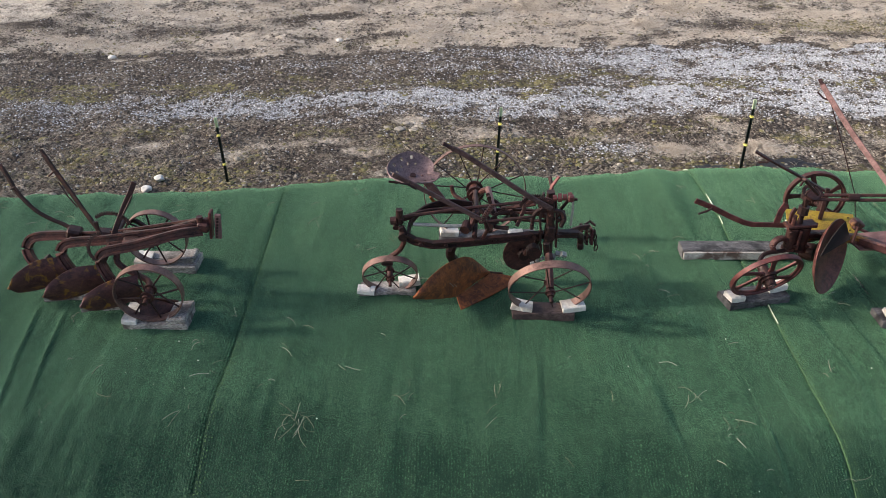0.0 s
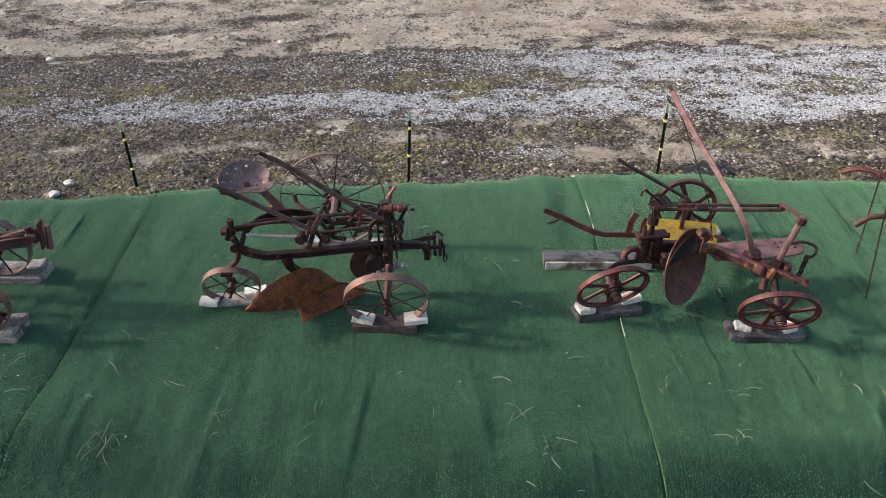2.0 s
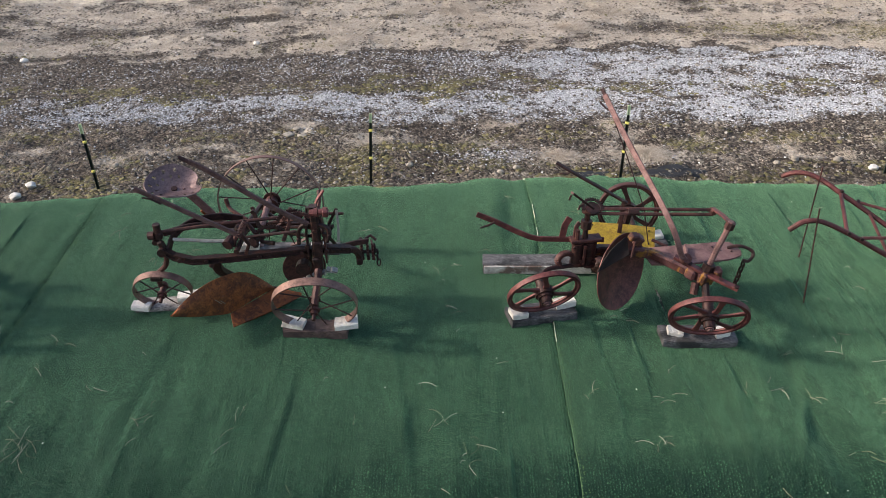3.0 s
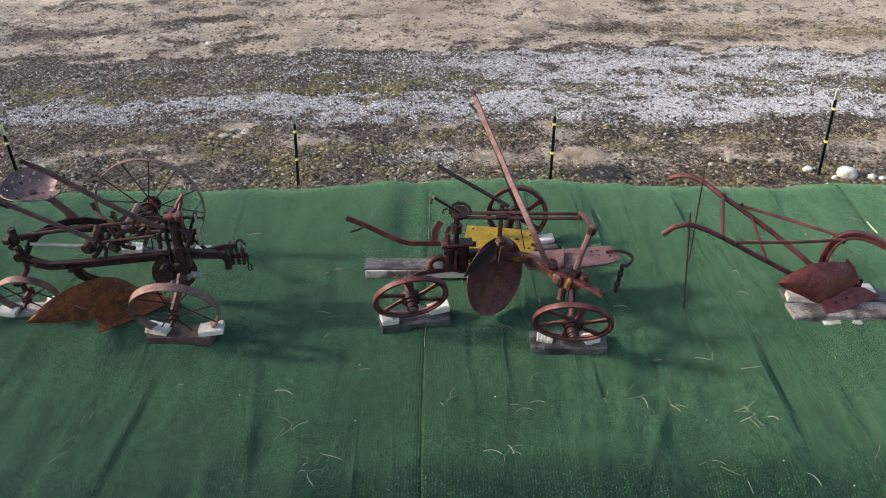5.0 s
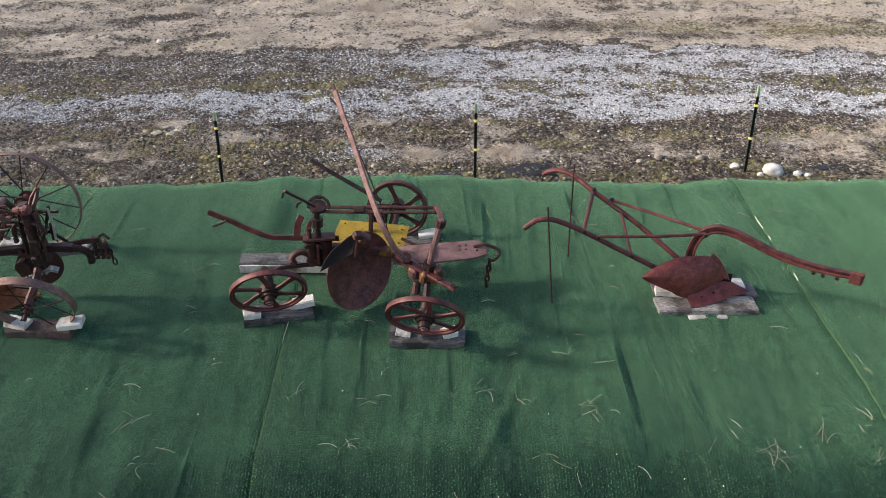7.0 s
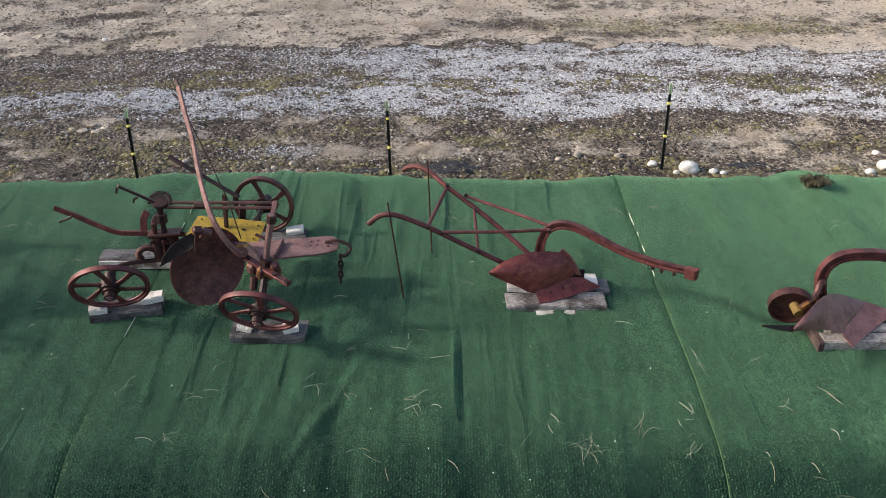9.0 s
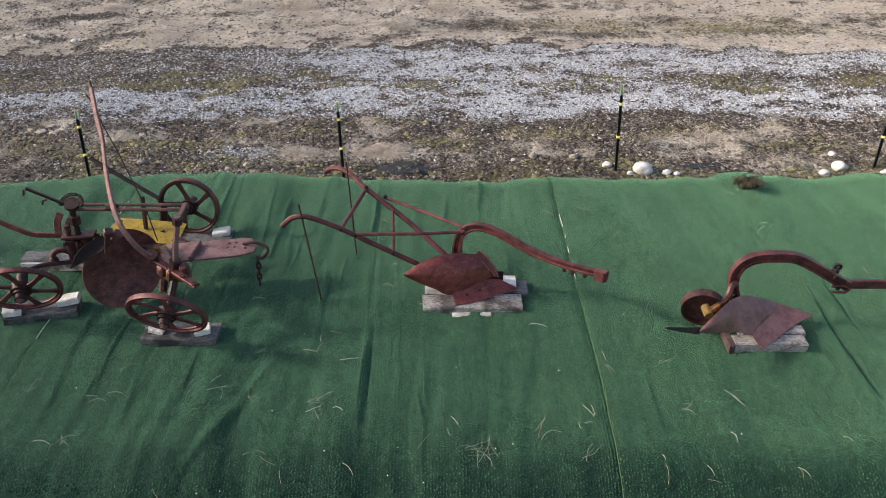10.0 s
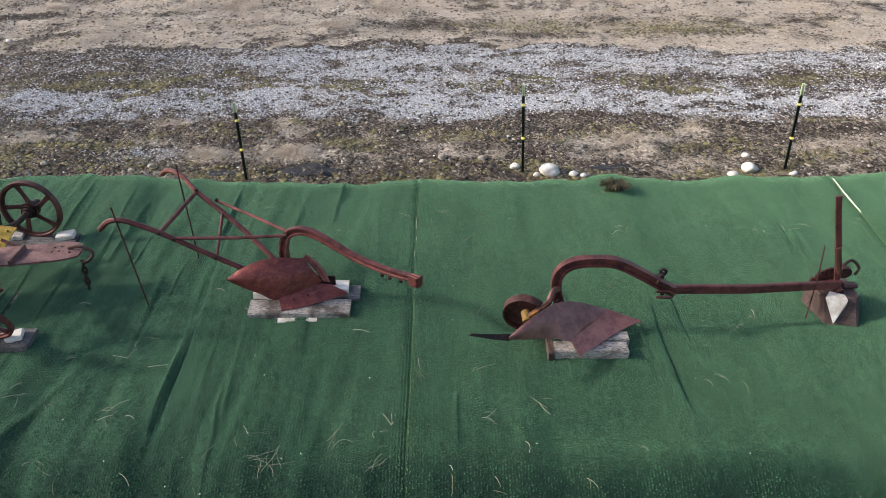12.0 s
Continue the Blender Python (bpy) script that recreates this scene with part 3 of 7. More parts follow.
def covers(x, y):
    """Shares of gravel, straw, moss and bare soil on the field."""
    u = y + 0.30 * noise.noise((x * 0.4, y * 0.7, 11.0)) + 0.40 * noise.noise((x * 1.3, y * 1.8, 12.0)) + 0.30 * noise.noise((x * 3.4, y * 4.0, 13.0))
    rough = 0.42 + 0.9 * noise.noise((x * 1.3, y * 2.4, 21.0)) + 0.9 * noise.noise((x * 3.6, y * 5.4, 22.0))
    streak = noise.noise((x * 0.35, y * 2.8, 23.0)) + 0.6 * noise.noise((x * 0.8, y * 6.0, 24.0))
    rough += 0.45 * streak + 0.5 * noise.noise((x * 9.0, y * 11.0, 25.0))
    low = float(np.interp(x, [-9, -5, -4, -1, 3, 4, 9, 14], [0.35, 0.45, 0.62, 0.82, 0.88, 1.0, 1.0, 0.95])) * max(0.0, 1 - (abs(u - 11.65) / 0.72) ** 3)
    top = float(np.interp(x, [-9, -2, 2, 3.5, 8, 14], [0.10, 0.22, 0.42, 0.95, 0.85, 0.75])) * max(0.0, 1 - (abs(u - 13.6) / 0.75) ** 3)
    fork = float(np.interp(x, [2.2, 3.8, 7.6, 9.0], [0.0, 0.85, 0.85, 0.3])) if 11.1 < u < 14.4 else 0.0
    mid = float(np.interp(x, [-2, 3], [0.10, 0.40])) if 10.9 < u < 14.0 else 0.0
    gravel = max(low, top, fork, mid) * min(1.0, max(0.16, 0.40 + rough))
    gravel = max(gravel, 0.75 * math.exp(-((x - 2.3) / 0.7) ** 2 - ((y - 9.72) / 0.2) ** 2))
    edge = 14.25 + float(np.interp(x, [2.5, 4.0, 8.0, 9.5], [0.0, 0.5, 0.3, 0.0]))
    clump = 0.5 + 0.9 * noise.noise((x * 1.1, y * 1.6, 31.0)) + 0.5 * noise.noise((x * 3.0, y * 3.6, 33.0))
    if u > edge:
        straw = min(1.0, float(np.interp(x, (-9, -3, 1), (0.36, 0.42, 0.52))) + 0.62 * clump)
    else:
        straw = max(0.0, clump - 0.42) * (1.2 if u < 10.9 else 0.5)
    straw = max(straw, patches(STRAWY, x, y))
    green = 0.30 + 0.9 * noise.noise((x * 0.9, y * 1.6, 41.0)) + 0.4 * noise.noise((x * 3.5, y * 4.0, 43.0))
    moss = max(patches(MOSSY, x, y), max(0.0, green - 0.02) * (1.0 if u < 10.7 else 1.3 if 12.0 < u < 12.9 else 0.5 if u > edge else 0.15))
    hole = noise.noise((x * 0.8, y * 0.9, 51.0)) + 0.6 * noise.noise((x * 2.2, y * 2.2, 53.0)) + 0.35 * noise.noise((x * 5.5, y * 5.5, 55.0))
    hole += 0.5 * streak if u < edge else 0.0
    if edge - 0.55 < u < edge + 0.1 and x < 4.0:
        hole += 0.35
    bare = max(patches(BARE, x, y), max(0.0, hole - (0.02 if u > edge else 0.12)) * (0.8 if u > edge + 0.4 else 1.0 if u > edge or u < 10.9 else 0.6))
    gravel *= 1 - 0.6 * min(1.0, moss)
    straw *= 1 - 0.8 * min(1.0, bare * 1.2)
    return gravel, straw, moss, bare


def ground_sheet():
    xs = [-900, -300, -100, -50, -30, -20, *np.arange(-16, -9.2, 0.4), *np.arange(-9.2, 15.5, 0.06), *np.arange(15.6, 22.01, 0.4), 28, 40, 60, 110, 300, 900]
    ys = [-900, -300, -100, -40, -20, -12, -8, *np.arange(-6, 6, 0.5), *np.arange(6, 8.6, 0.2), *np.arange(8.6, 11.0, 0.05), *np.arange(11.0, 18.8, 0.08), 19, 20, 22, 26, 34, 60, 120, 300, 900]
    verts = [(float(x), float(y), ground_height(x, y)) for y in ys for x in xs]
    w = len(xs)
    faces = [(j * w + i, j * w + i + 1, (j + 1) * w + i + 1, (j + 1) * w + i) for j in range(len(ys) - 1) for i in range(w - 1)]
    me = bpy.data.meshes.new("ground")
    me.from_pydata(verts, [], faces)
    me.materials.append(GROUND)
    me.polygons.foreach_set("use_smooth", [True] * len(me.polygons))
    cover = np.array([covers(x, y) for x, y, _ in verts])
    for i, name in enumerate(("gravel_cover", "straw_cover", "moss_cover", "bare_cover")):
        me.attributes.new(name, "FLOAT", "POINT").data.foreach_set("value", cover[:, i])
    tagged(new("ground", me), "brown field ground with gravel track, moss and dry grass", "ground", kind="structure")


ground_sheet()

SEAMS = [-12.3, -8.65, -5.0, -1.39, 2.30, 5.92, 9.54, 13.15, 16.8]
# folds: x at y = 3, x at y = 6.3, height (minus: a groove), width, from y, to y
CREASES = [
    (4.47, 4.38, 0.014, 0.020, 3.3, 6.5), (4.52, 4.43, -0.014, 0.008, 3.5, 5.9), (7.60, 7.52, -0.014, 0.007, 3.6, 5.0), (7.78, 7.66, -0.012, 0.006, 4.0, 5.1),
    (2.62, 2.50, 0.008, 0.026, 2.7, 4.8), (1.37, 1.02, 0.008, 0.034, 2.9, 4.3), (2.17, 1.78, 0.008, 0.034, 2.7, 4.0), (-1.06, -1.10, 0.007, 0.030, 3.2, 4.5),
    (-2.60, -3.20, 0.012, 0.020, 3.0, 4.6), (-2.45, -2.95, 0.009, 0.018, 3.4, 4.6), (-2.12, -2.66, 0.010, 0.024, 2.7, 4.0), (3.44, 4.75, 0.009, 0.045, 3.0, 4.4),
    (4.00, 4.22, 0.007, 0.020, 3.8, 5.0), (4.70, 4.58, 0.006, 0.020, 3.6, 6.6), (4.88, 4.98, 0.010, 0.024, 5.6, 6.8), (5.16, 5.26, 0.010, 0.022, 5.6, 6.8),
    (5.40, 5.52, 0.008, 0.022, 5.7, 6.8), (3.84, 3.95, 0.008, 0.024, 5.4, 6.8), (7.36, 7.46, 0.009, 0.020, 5.3, 6.4), (0.55, 0.70, 0.006, 0.034, 3.0, 4.2)]

# fine broken ridges: the strip behind the ploughs lies loosest
ridge = random.Random(12)
for lo, hi, count in ((2.75, 5.75, 22), (-4.6, -1.6, 9), (-1.1, 2.1, 8), (6.2, 9.3, 7)):
    for _ in range(count):
        x0, y0 = ridge.uniform(lo, hi), ridge.uniform(2.9, 5.6)
        CREASES.append((x0, x0 + ridge.uniform(-0.25, 0.25), ridge.uniform(0.005, 0.010), ridge.uniform(0.012, 0.022), y0, y0 + ridge.uniform(0.5, 1.6)))


def crease_x(a, b, y):
    return a + (b - a) * (y - 3.0) / 3.3 + 0.03 * noise.noise((y * 1.3, a, 0.0)) + 0.008 * noise.noise((y * 5.0, a, 3.0))


def shown(a, y, y0, y1):
    """How far a fold stands up at y: it fades at both ends and breaks off here and there."""
    return min(1.0, max(0.0, 0.65 + 1.3 * noise.noise((y * 1.6, a * 3.0, 5.0)))) * min(1.0, (y - y0) / 0.3, (y1 - y) / 0.3)


def turf_height(x, y):
    z = bank(x, y)
    far = min(1.0, max(0.0, (y - 5.0) / 1.2))
    z += 0.012 * (noise.noise((x * 0.7, y * 0.5, 1.0)) + 0.2)
    z += 0.014 * abs(noise.noise((x * 2.1 + 0.3 * y, y * 0.22, 4.0))) + 0.006 * noise.noise((x * 4.5, y * 0.5, 9.0))
    z += far * (0.032 * noise.noise((x * 1.9, y * 0.9, 7.0)) + 0.020 * noise.noise((x * 4.4, y * 0.8, 3.0)))
    z += 0.010 * noise.noise((x * 3.2 - y * 0.5, y * 0.45, 13.0)) + 0.030 * noise.noise((x * 1.2 + y * 0.4, y * 0.9, 17.0))
    loose = 0.55 + 0.45 * min(1.0, max(0.0, (x - 2.5) / 0.4)) * min(1.0, max(0.0, (5.9 - x) / 0.3)) + 0.25 * min(1.0, max(0.0, (-1.6 - x) / 0.3))
    z += loose * (0.024 * noise.noise((x * 5.5 + 1.0 * y, y * 0.7, 31.0)) + 0.010 * noise.noise((x * 11.0 - 0.8 * y, y * 1.1, 33.0)))
    close = min(1.0, max(0.0, (4.3 - y) / 1.2))
    z += close * (0.045 * noise.noise((x * 1.5 + 0.4 * y, y * 1.5, 27.0)) + 0.020 * noise.noise((x * 3.4, y * 2.2, 29.0)))
    for a, b, depth, width, y0, y1 in CREASES:
        if not y0 < y < y1 or abs(x - a) > 1.6:
            continue
        e = (x - crease_x(a, b, y)) / width
        if abs(e) < 9:
            part_of = shown(a, y, y0, y1)
            if depth > 0:
                z += depth * part_of * (math.exp(-e * e * (1.0 if e < 0 else 2.5)) - 0.35 * math.exp(-((e - 1.6) / 0.8) ** 2))
            else:
                z += depth * part_of * math.exp(-e * e * 0.8)
    return z


def edge_x(k, y):
    return SEAMS[k] + 0.014 * noise.noise((y * 0.9, k * 3.1, 1.0)) + 0.006 * noise.noise((y * 4.0, k, 2.0))


def turf_strip(k):
    near = 2 <= k <= 6
    nx, ys = (120 if near else 24), (np.arange(1.35, 8.2, 0.04) if near else np.arange(1.35, 8.2, 0.2))
    strip = thing("turf_strip", (SEAMS[k] + 1.8, 3.0, 0.0), "green woven artificial turf strip laid over the bank", "artificial turf", "turf strips over the bank")
    bm = bmesh.new()
    rows = []
    mine = [c for c in CREASES if near and SEAMS[k] + 0.12 < min(c[0], c[1]) and max(c[0], c[1]) < SEAMS[k + 1] - 0.12]
    for y in ys:
        y = float(y)
        a, b = edge_x(k, y), edge_x(k + 1, y) + 0.02
        xs = []
        for i in range(nx + 1):
            f = i / nx
            xs.append(a + (b - a) * (f - 0.0525 * math.sin(2 * math.pi * f)))
        for ca, cb, _, w, _, _ in mine:
            cx = crease_x(ca, cb, y)
            xs += [cx + o * w for o in (-3, -1.4, -0.7, 0, 0.7, 1.4, 3)]
        r = []
        for x in sorted(xs):
            lip = 0.009 * math.exp(-((x - a) / 0.05) ** 2) + 0.004 - 0.012 * math.exp(-((b - x) / 0.05) ** 2)
            r.append(bm.verts.new((x, y, turf_height(x, y) + lip)))
        rows.append(r)
    for p, q in zip(rows, rows[1:]):
        for i in range(len(p) - 1):
            bm.faces.new((p[i], p[i + 1], q[i + 1], q[i]))
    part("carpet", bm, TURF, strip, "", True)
    if not near:
        return strip
    bm = bmesh.new()
    ribbon = []
    for y in np.arange(1.5, 6.9, 0.04):
        y = float(y)
        x = edge_x(k, y)
        z, w = turf_height(x, y) + 0.009, 0.0020 + 0.0015 * noise.noise((y * 9.0, k, 8.0))
        ribbon.append([bm.verts.new(q) for q in ((x - w, y, z - 0.022), (x - w * 0.8, y, z + 0.001), (x + w, y, z + 0.001), (x + w, y, z - 0.01))])
    for p, q in zip(ribbon, ribbon[1:]):
        for i in range(3):
            bm.faces.new((p[i], p[i + 1], q[i + 1], q[i]))
    part("fringe", bm, EDGE, strip, "light green fringe along the seam")
    run = []
    for y in np.arange(1.5, 6.9, 0.03):
        y = float(y)
        show = noise.noise((y * 1.7, k * 7.3, 4.0)) + 0.55 * noise.noise((y * 7.0, k * 3.3, 6.0)) + (0.10 if k == 4 and y > 5.6 else -0.30 if k == 4 and y > 3.9 else -0.62 if k == 4 else 0.06 if k == 6 and y > 5.9 else -0.06 if k == 5 and y > 4.8 else -2.0)
        x = edge_x(k, y)
        if show > 0.0 and y < 6.8:
            run.append((x, y, turf_height(x, y) + 0.018, 0.0008 + 0.0015 * min(1.0, show * 1.6)))
            continue
        if len(run) > 1:
            bm = bmesh.new()
            a = [[bm.verts.new(q) for q in ((x - w, y, z - 0.012), (x - w * 0.6, y, z + 0.003), (x + w * 0.6, y, z + 0.003), (x + w * 0.6, y, z - 0.006))] for x, y, z, w in run]
            for p, q in zip(a, a[1:]):
                for i in range(3):
                    bm.faces.new((p[i], p[i + 1], q[i + 1], q[i]))
            part("frayed_edge", bm, BACKING, strip, "pale frayed backing along the seam")
        run = []
    return strip


def pile_tufts(k, strip):
    """The woven loops of the strip's pile in rows, where the camera passes near."""
    r = np.random.default_rng(70 + k)
    gx, gy = np.arange(SEAMS[k] - 0.1, SEAMS[k + 1] + 0.15, 0.012), np.arange(2.6, 7.1, 0.04)
    gz = np.array([[turf_height(float(x), float(y)) for y in gy] for x in gx])
    px, py = np.meshgrid(np.arange(SEAMS[k] + 0.012, SEAMS[k + 1] - 0.005, 0.0172), np.arange(2.72, 6.95, 0.0118), indexing="ij")
    py[::2] += 0.006
    px, py = (px + r.normal(0, 0.0020, px.shape)).ravel(), (py + r.normal(0, 0.0050, py.shape)).ravel()
    keep = (px > -4.9) & (px < 11.2) & (px > SEAMS[k] + 0.008) & (r.random(len(px)) > 0.07)
    px, py = px[keep], py[keep]
    fx, fy = (px - gx[0]) / 0.012, (py - gy[0]) / 0.04
    ix, iy = np.clip(fx.astype(int), 0, len(gx) - 2), np.clip(fy.astype(int), 0, len(gy) - 2)
    fx, fy = fx - ix, fy - iy
    sx = (gz[ix + 1, iy] - gz[ix, iy]) * (1 - fy) / 0.012 + (gz[ix + 1, iy + 1] - gz[ix, iy + 1]) * fy / 0.012
    sy = (gz[ix, iy + 1] - gz[ix, iy]) * (1 - fx) / 0.04 + (gz[ix + 1, iy + 1] - gz[ix + 1, iy]) * fx / 0.04
    z = gz[ix, iy] * (1 - fx) * (1 - fy) + gz[ix + 1, iy] * fx * (1 - fy) + gz[ix, iy + 1] * (1 - fx) * fy + gz[ix + 1, iy + 1] * fx * fy
    z += 0.009 * np.exp(-((px - SEAMS[k]) / 0.05) ** 2) + 0.003
    # thin the tufts along grooves, baring the carpet's painted shade as dark lines
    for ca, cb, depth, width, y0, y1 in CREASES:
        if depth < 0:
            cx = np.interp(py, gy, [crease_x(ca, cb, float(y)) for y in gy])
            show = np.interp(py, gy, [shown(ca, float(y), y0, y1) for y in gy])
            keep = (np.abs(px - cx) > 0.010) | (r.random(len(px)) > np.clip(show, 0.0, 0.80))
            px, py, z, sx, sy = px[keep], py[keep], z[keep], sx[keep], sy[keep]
    n = len(px)
    a0, rad, h = r.uniform(0, 6.28, n), r.uniform(0.0058, 0.0086, n), r.uniform(0.0050, 0.0120, n)
    h *= np.interp(py, (4.3, 6.2), (1.0, 0.62))
    v = np.empty((n, 4, 3))
    for q in range(3):
        v[:, q, 0] = px + rad * np.cos(a0 + q * 2.094)
        v[:, q, 1] = py + rad * np.sin(a0 + q * 2.094)
        v[:, q, 2] = z - 0.002 + sx * (v[:, q, 0] - px) + sy * (v[:, q, 1] - py)
    v[:, 3, 0], v[:, 3, 1], v[:, 3, 2] = px - sx * h + r.normal(0, 0.0032, n), py - sy * h + r.normal(0, 0.0032, n), z + h
    v -= np.array(strip.location)
    base = np.arange(n)[:, None, None] * 4
    f = (base + np.array([[0, 1, 3], [1, 2, 3], [2, 0, 3]])[None]).reshape(-1, 3)
    me = bpy.data.meshes.new("pile")
    me.vertices.add(n * 4)
    me.vertices.foreach_set("co", v.ravel())
    me.loops.add(len(f) * 3)
    me.loops.foreach_set("vertex_index", f.ravel())
    me.polygons.add(len(f))
    me.polygons.foreach_set("loop_start", np.arange(len(f)) * 3)
    me.update(calc_edges=True)
    me.materials.append(TUFTS)
    me.materials.append(TUFTS_EDGE)
    edge = np.interp(py, gy, [edge_x(k, float(y)) for y in gy])
    pale = (px - edge < 0.016 + 0.050 * r.random(n) ** 2) & (r.random(n) > 0.25)
    me.polygons.foreach_set("material_index", np.repeat(pale.astype(int), 3))
    ob = new("pile", me)
    ob.parent = strip
    tagged(ob, "short woven green pile", kind="stuff")


for k in range(len(SEAMS) - 1):
    s_k = turf_strip(k)
    if 2 <= k <= 6:
        pile_tufts(k, s_k)


# ---- fence posts along the foot of the bank ----
def fence_post(x, y, z0, z1, dx, dy):
    base = Vector((x, y, z0 - 0.25))
    top = Vector((x + dx, y + dy, z1))
    p = thing("fence_post", base, "slim dark green steel fence post with pale tip and yellow clips", "fence post", "fence posts below the bank")

    def on(f):
        return base.lerp(top, f)

    n = (top - base).normalized()
    bm = bmesh.new()
    # a U-shaped rolled section
    sec = [(-0.017, -0.012), (-0.011, -0.012), (-0.010, 0.006), (0.010, 0.006), (0.011, -0.012), (0.017, -0.012), (0.017, -0.008), (0.013, -0.006), (0.013, 0.012), (-0.013, 0.012), (-0.013, -0.006), (-0.017, -0.008)]
    sweep(bm, [base, on(0.5), on(0.90)], sec, (0, 1, 0))
    part("shaft", bm, POST, p)
    bm = bmesh.new()
    sweep(bm, [on(0.90), top], [(a * 1.08, b * 1.08) for a, b in sec], (0, 1, 0))
    part("tip", bm, POST_TIP, p, "pale green-yellow painted tip")
    for f in (0.82, 0.51):
        bm = bmesh.new()
        c = on(f)
        add_box(bm, c + Vector((-0.021, -0.024, -0.013)), c + Vector((0.021, 0.016, 0.013)), 0.004)
        add_box(bm, c + Vector((-0.010, -0.040, -0.008)), c + Vector((0.010, -0.022, 0.008)), 0.003)
        part("clip", bm, CLIP, p, "yellow plastic wire clip")
    return p


for x, y, z0, z1, dx, dy in ((-2.69, 8.83, -1.50, -0.50, -0.04, 0.03), (0.65, 8.85, -1.28, -0.38, 0.045, 0.04), (3.74, 8.94, -1.26, -0.30, -0.012, 0.0), (7.12, 9.13, -1.29, -0.17, -0.06, 0.03), (10.40, 9.25, -1.36, -0.16, -0.085, -0.08), (-6.0, 8.8, -1.6, -0.62, 0.0, 0.02), (13.6, 9.3, -1.35, -0.15, 0.03, 0.0)):
    fence_post(x, y, z0, z1, dx, dy)


# ---- stones ----
def stone(x, y, r, flat=0.7, seed=1):
    pale = flat > 0.6 and (r > 0.065 or x > 7.2)
    r *= 0.78
    label = "pale rounded field stone lying on the ground" if pale else "tan-grey field stone half sunk in soil"
    z = max(field(x, y), bank(x, y))
    bm = bmesh.new()
    bmesh.ops.create_icosphere(bm, subdivisions=3, radius=1)
    for v in bm.verts:
        d = v.co.normalized()
        k = 1 + 0.28 * noise.noise(d * 1.3 + Vector((seed * 5.1, 0, 0))) + 0.06 * noise.noise(d * 4 + Vector((0, seed * 2.0, 0)))
        v.co = Vector((d.x * r * 1.15 * k, d.y * r * k, d.z * r * flat * k)) + Vector((x, y, z + r * flat * 0.62))
    ob = part("stone", bm, ROCK if pale else ROCK_TAN, None, "", True)
    return tagged(ob, label, "stone", "field stones")


for k, (x, y, r) in enumerate(((7.44, 9.07, 0.14), (7.27, 9.03, 0.045), (7.72, 9.02, 0.06), (7.84, 9.0, 0.045), (9.93, 9.2, 0.11), (9.68, 9.05, 0.07), (10.40, 9.02, 0.05), (10.44, 9.06, 0.04), (10.03, 9.64, 0.06), (6.62, 9.42, 0.06), (7.02, 9.26, 0.07), (6.11, 9.5, 0.06), (5.87, 9.45, 0.05), (2.27, 9.15, 0.05), (1.12, 9.33, 0.05), (2.48, 9.27, 0.05), (4.52, 9.75, 0.045), (-3.71, 8.75, 0.075), (-3.62, 9.0, 0.07), (-4.37, 8.6, 0.06), (-4.85, 8.65, 0.05), (-2.74, 9.54, 0.05), (-1.98, 14.97, 0.068), (-6.17, 14.4, 0.08))):
    stone(x, y, r, 0.75, k)
for k, (x, y, r) in enumerate(((-0.62, 10.42, 0.085), (-0.42, 10.36, 0.07), (-0.80, 10.50, 0.06), (-0.52, 10.56, 0.06), (-0.30, 10.44, 0.05))):
    stone(x, y, r, 0.3, 40 + k)


RUST_SHINE = rust_mat("smooth_red_brown_plate", (0.120, 0.033, 0.033), (0.215, 0.056, 0.050), (0.34, 0.115, 0.065), 0.45, 0.40, 0.35, None, 0.25)
RUST_PLATE = rust_mat("smooth_grey_red_plate", (0.145, 0.066, 0.060), (0.245, 0.115, 0.100), (0.29, 0.12, 0.095), 0.4, 0.42, 0.35, None, 0.25)
RUST_SHARE = rust_mat("worn_red_share_steel", (0.26, 0.105, 0.090), (0.42, 0.175, 0.148), (0.46, 0.21, 0.17), 0.4, 0.42, 0.35, None, 0.25)


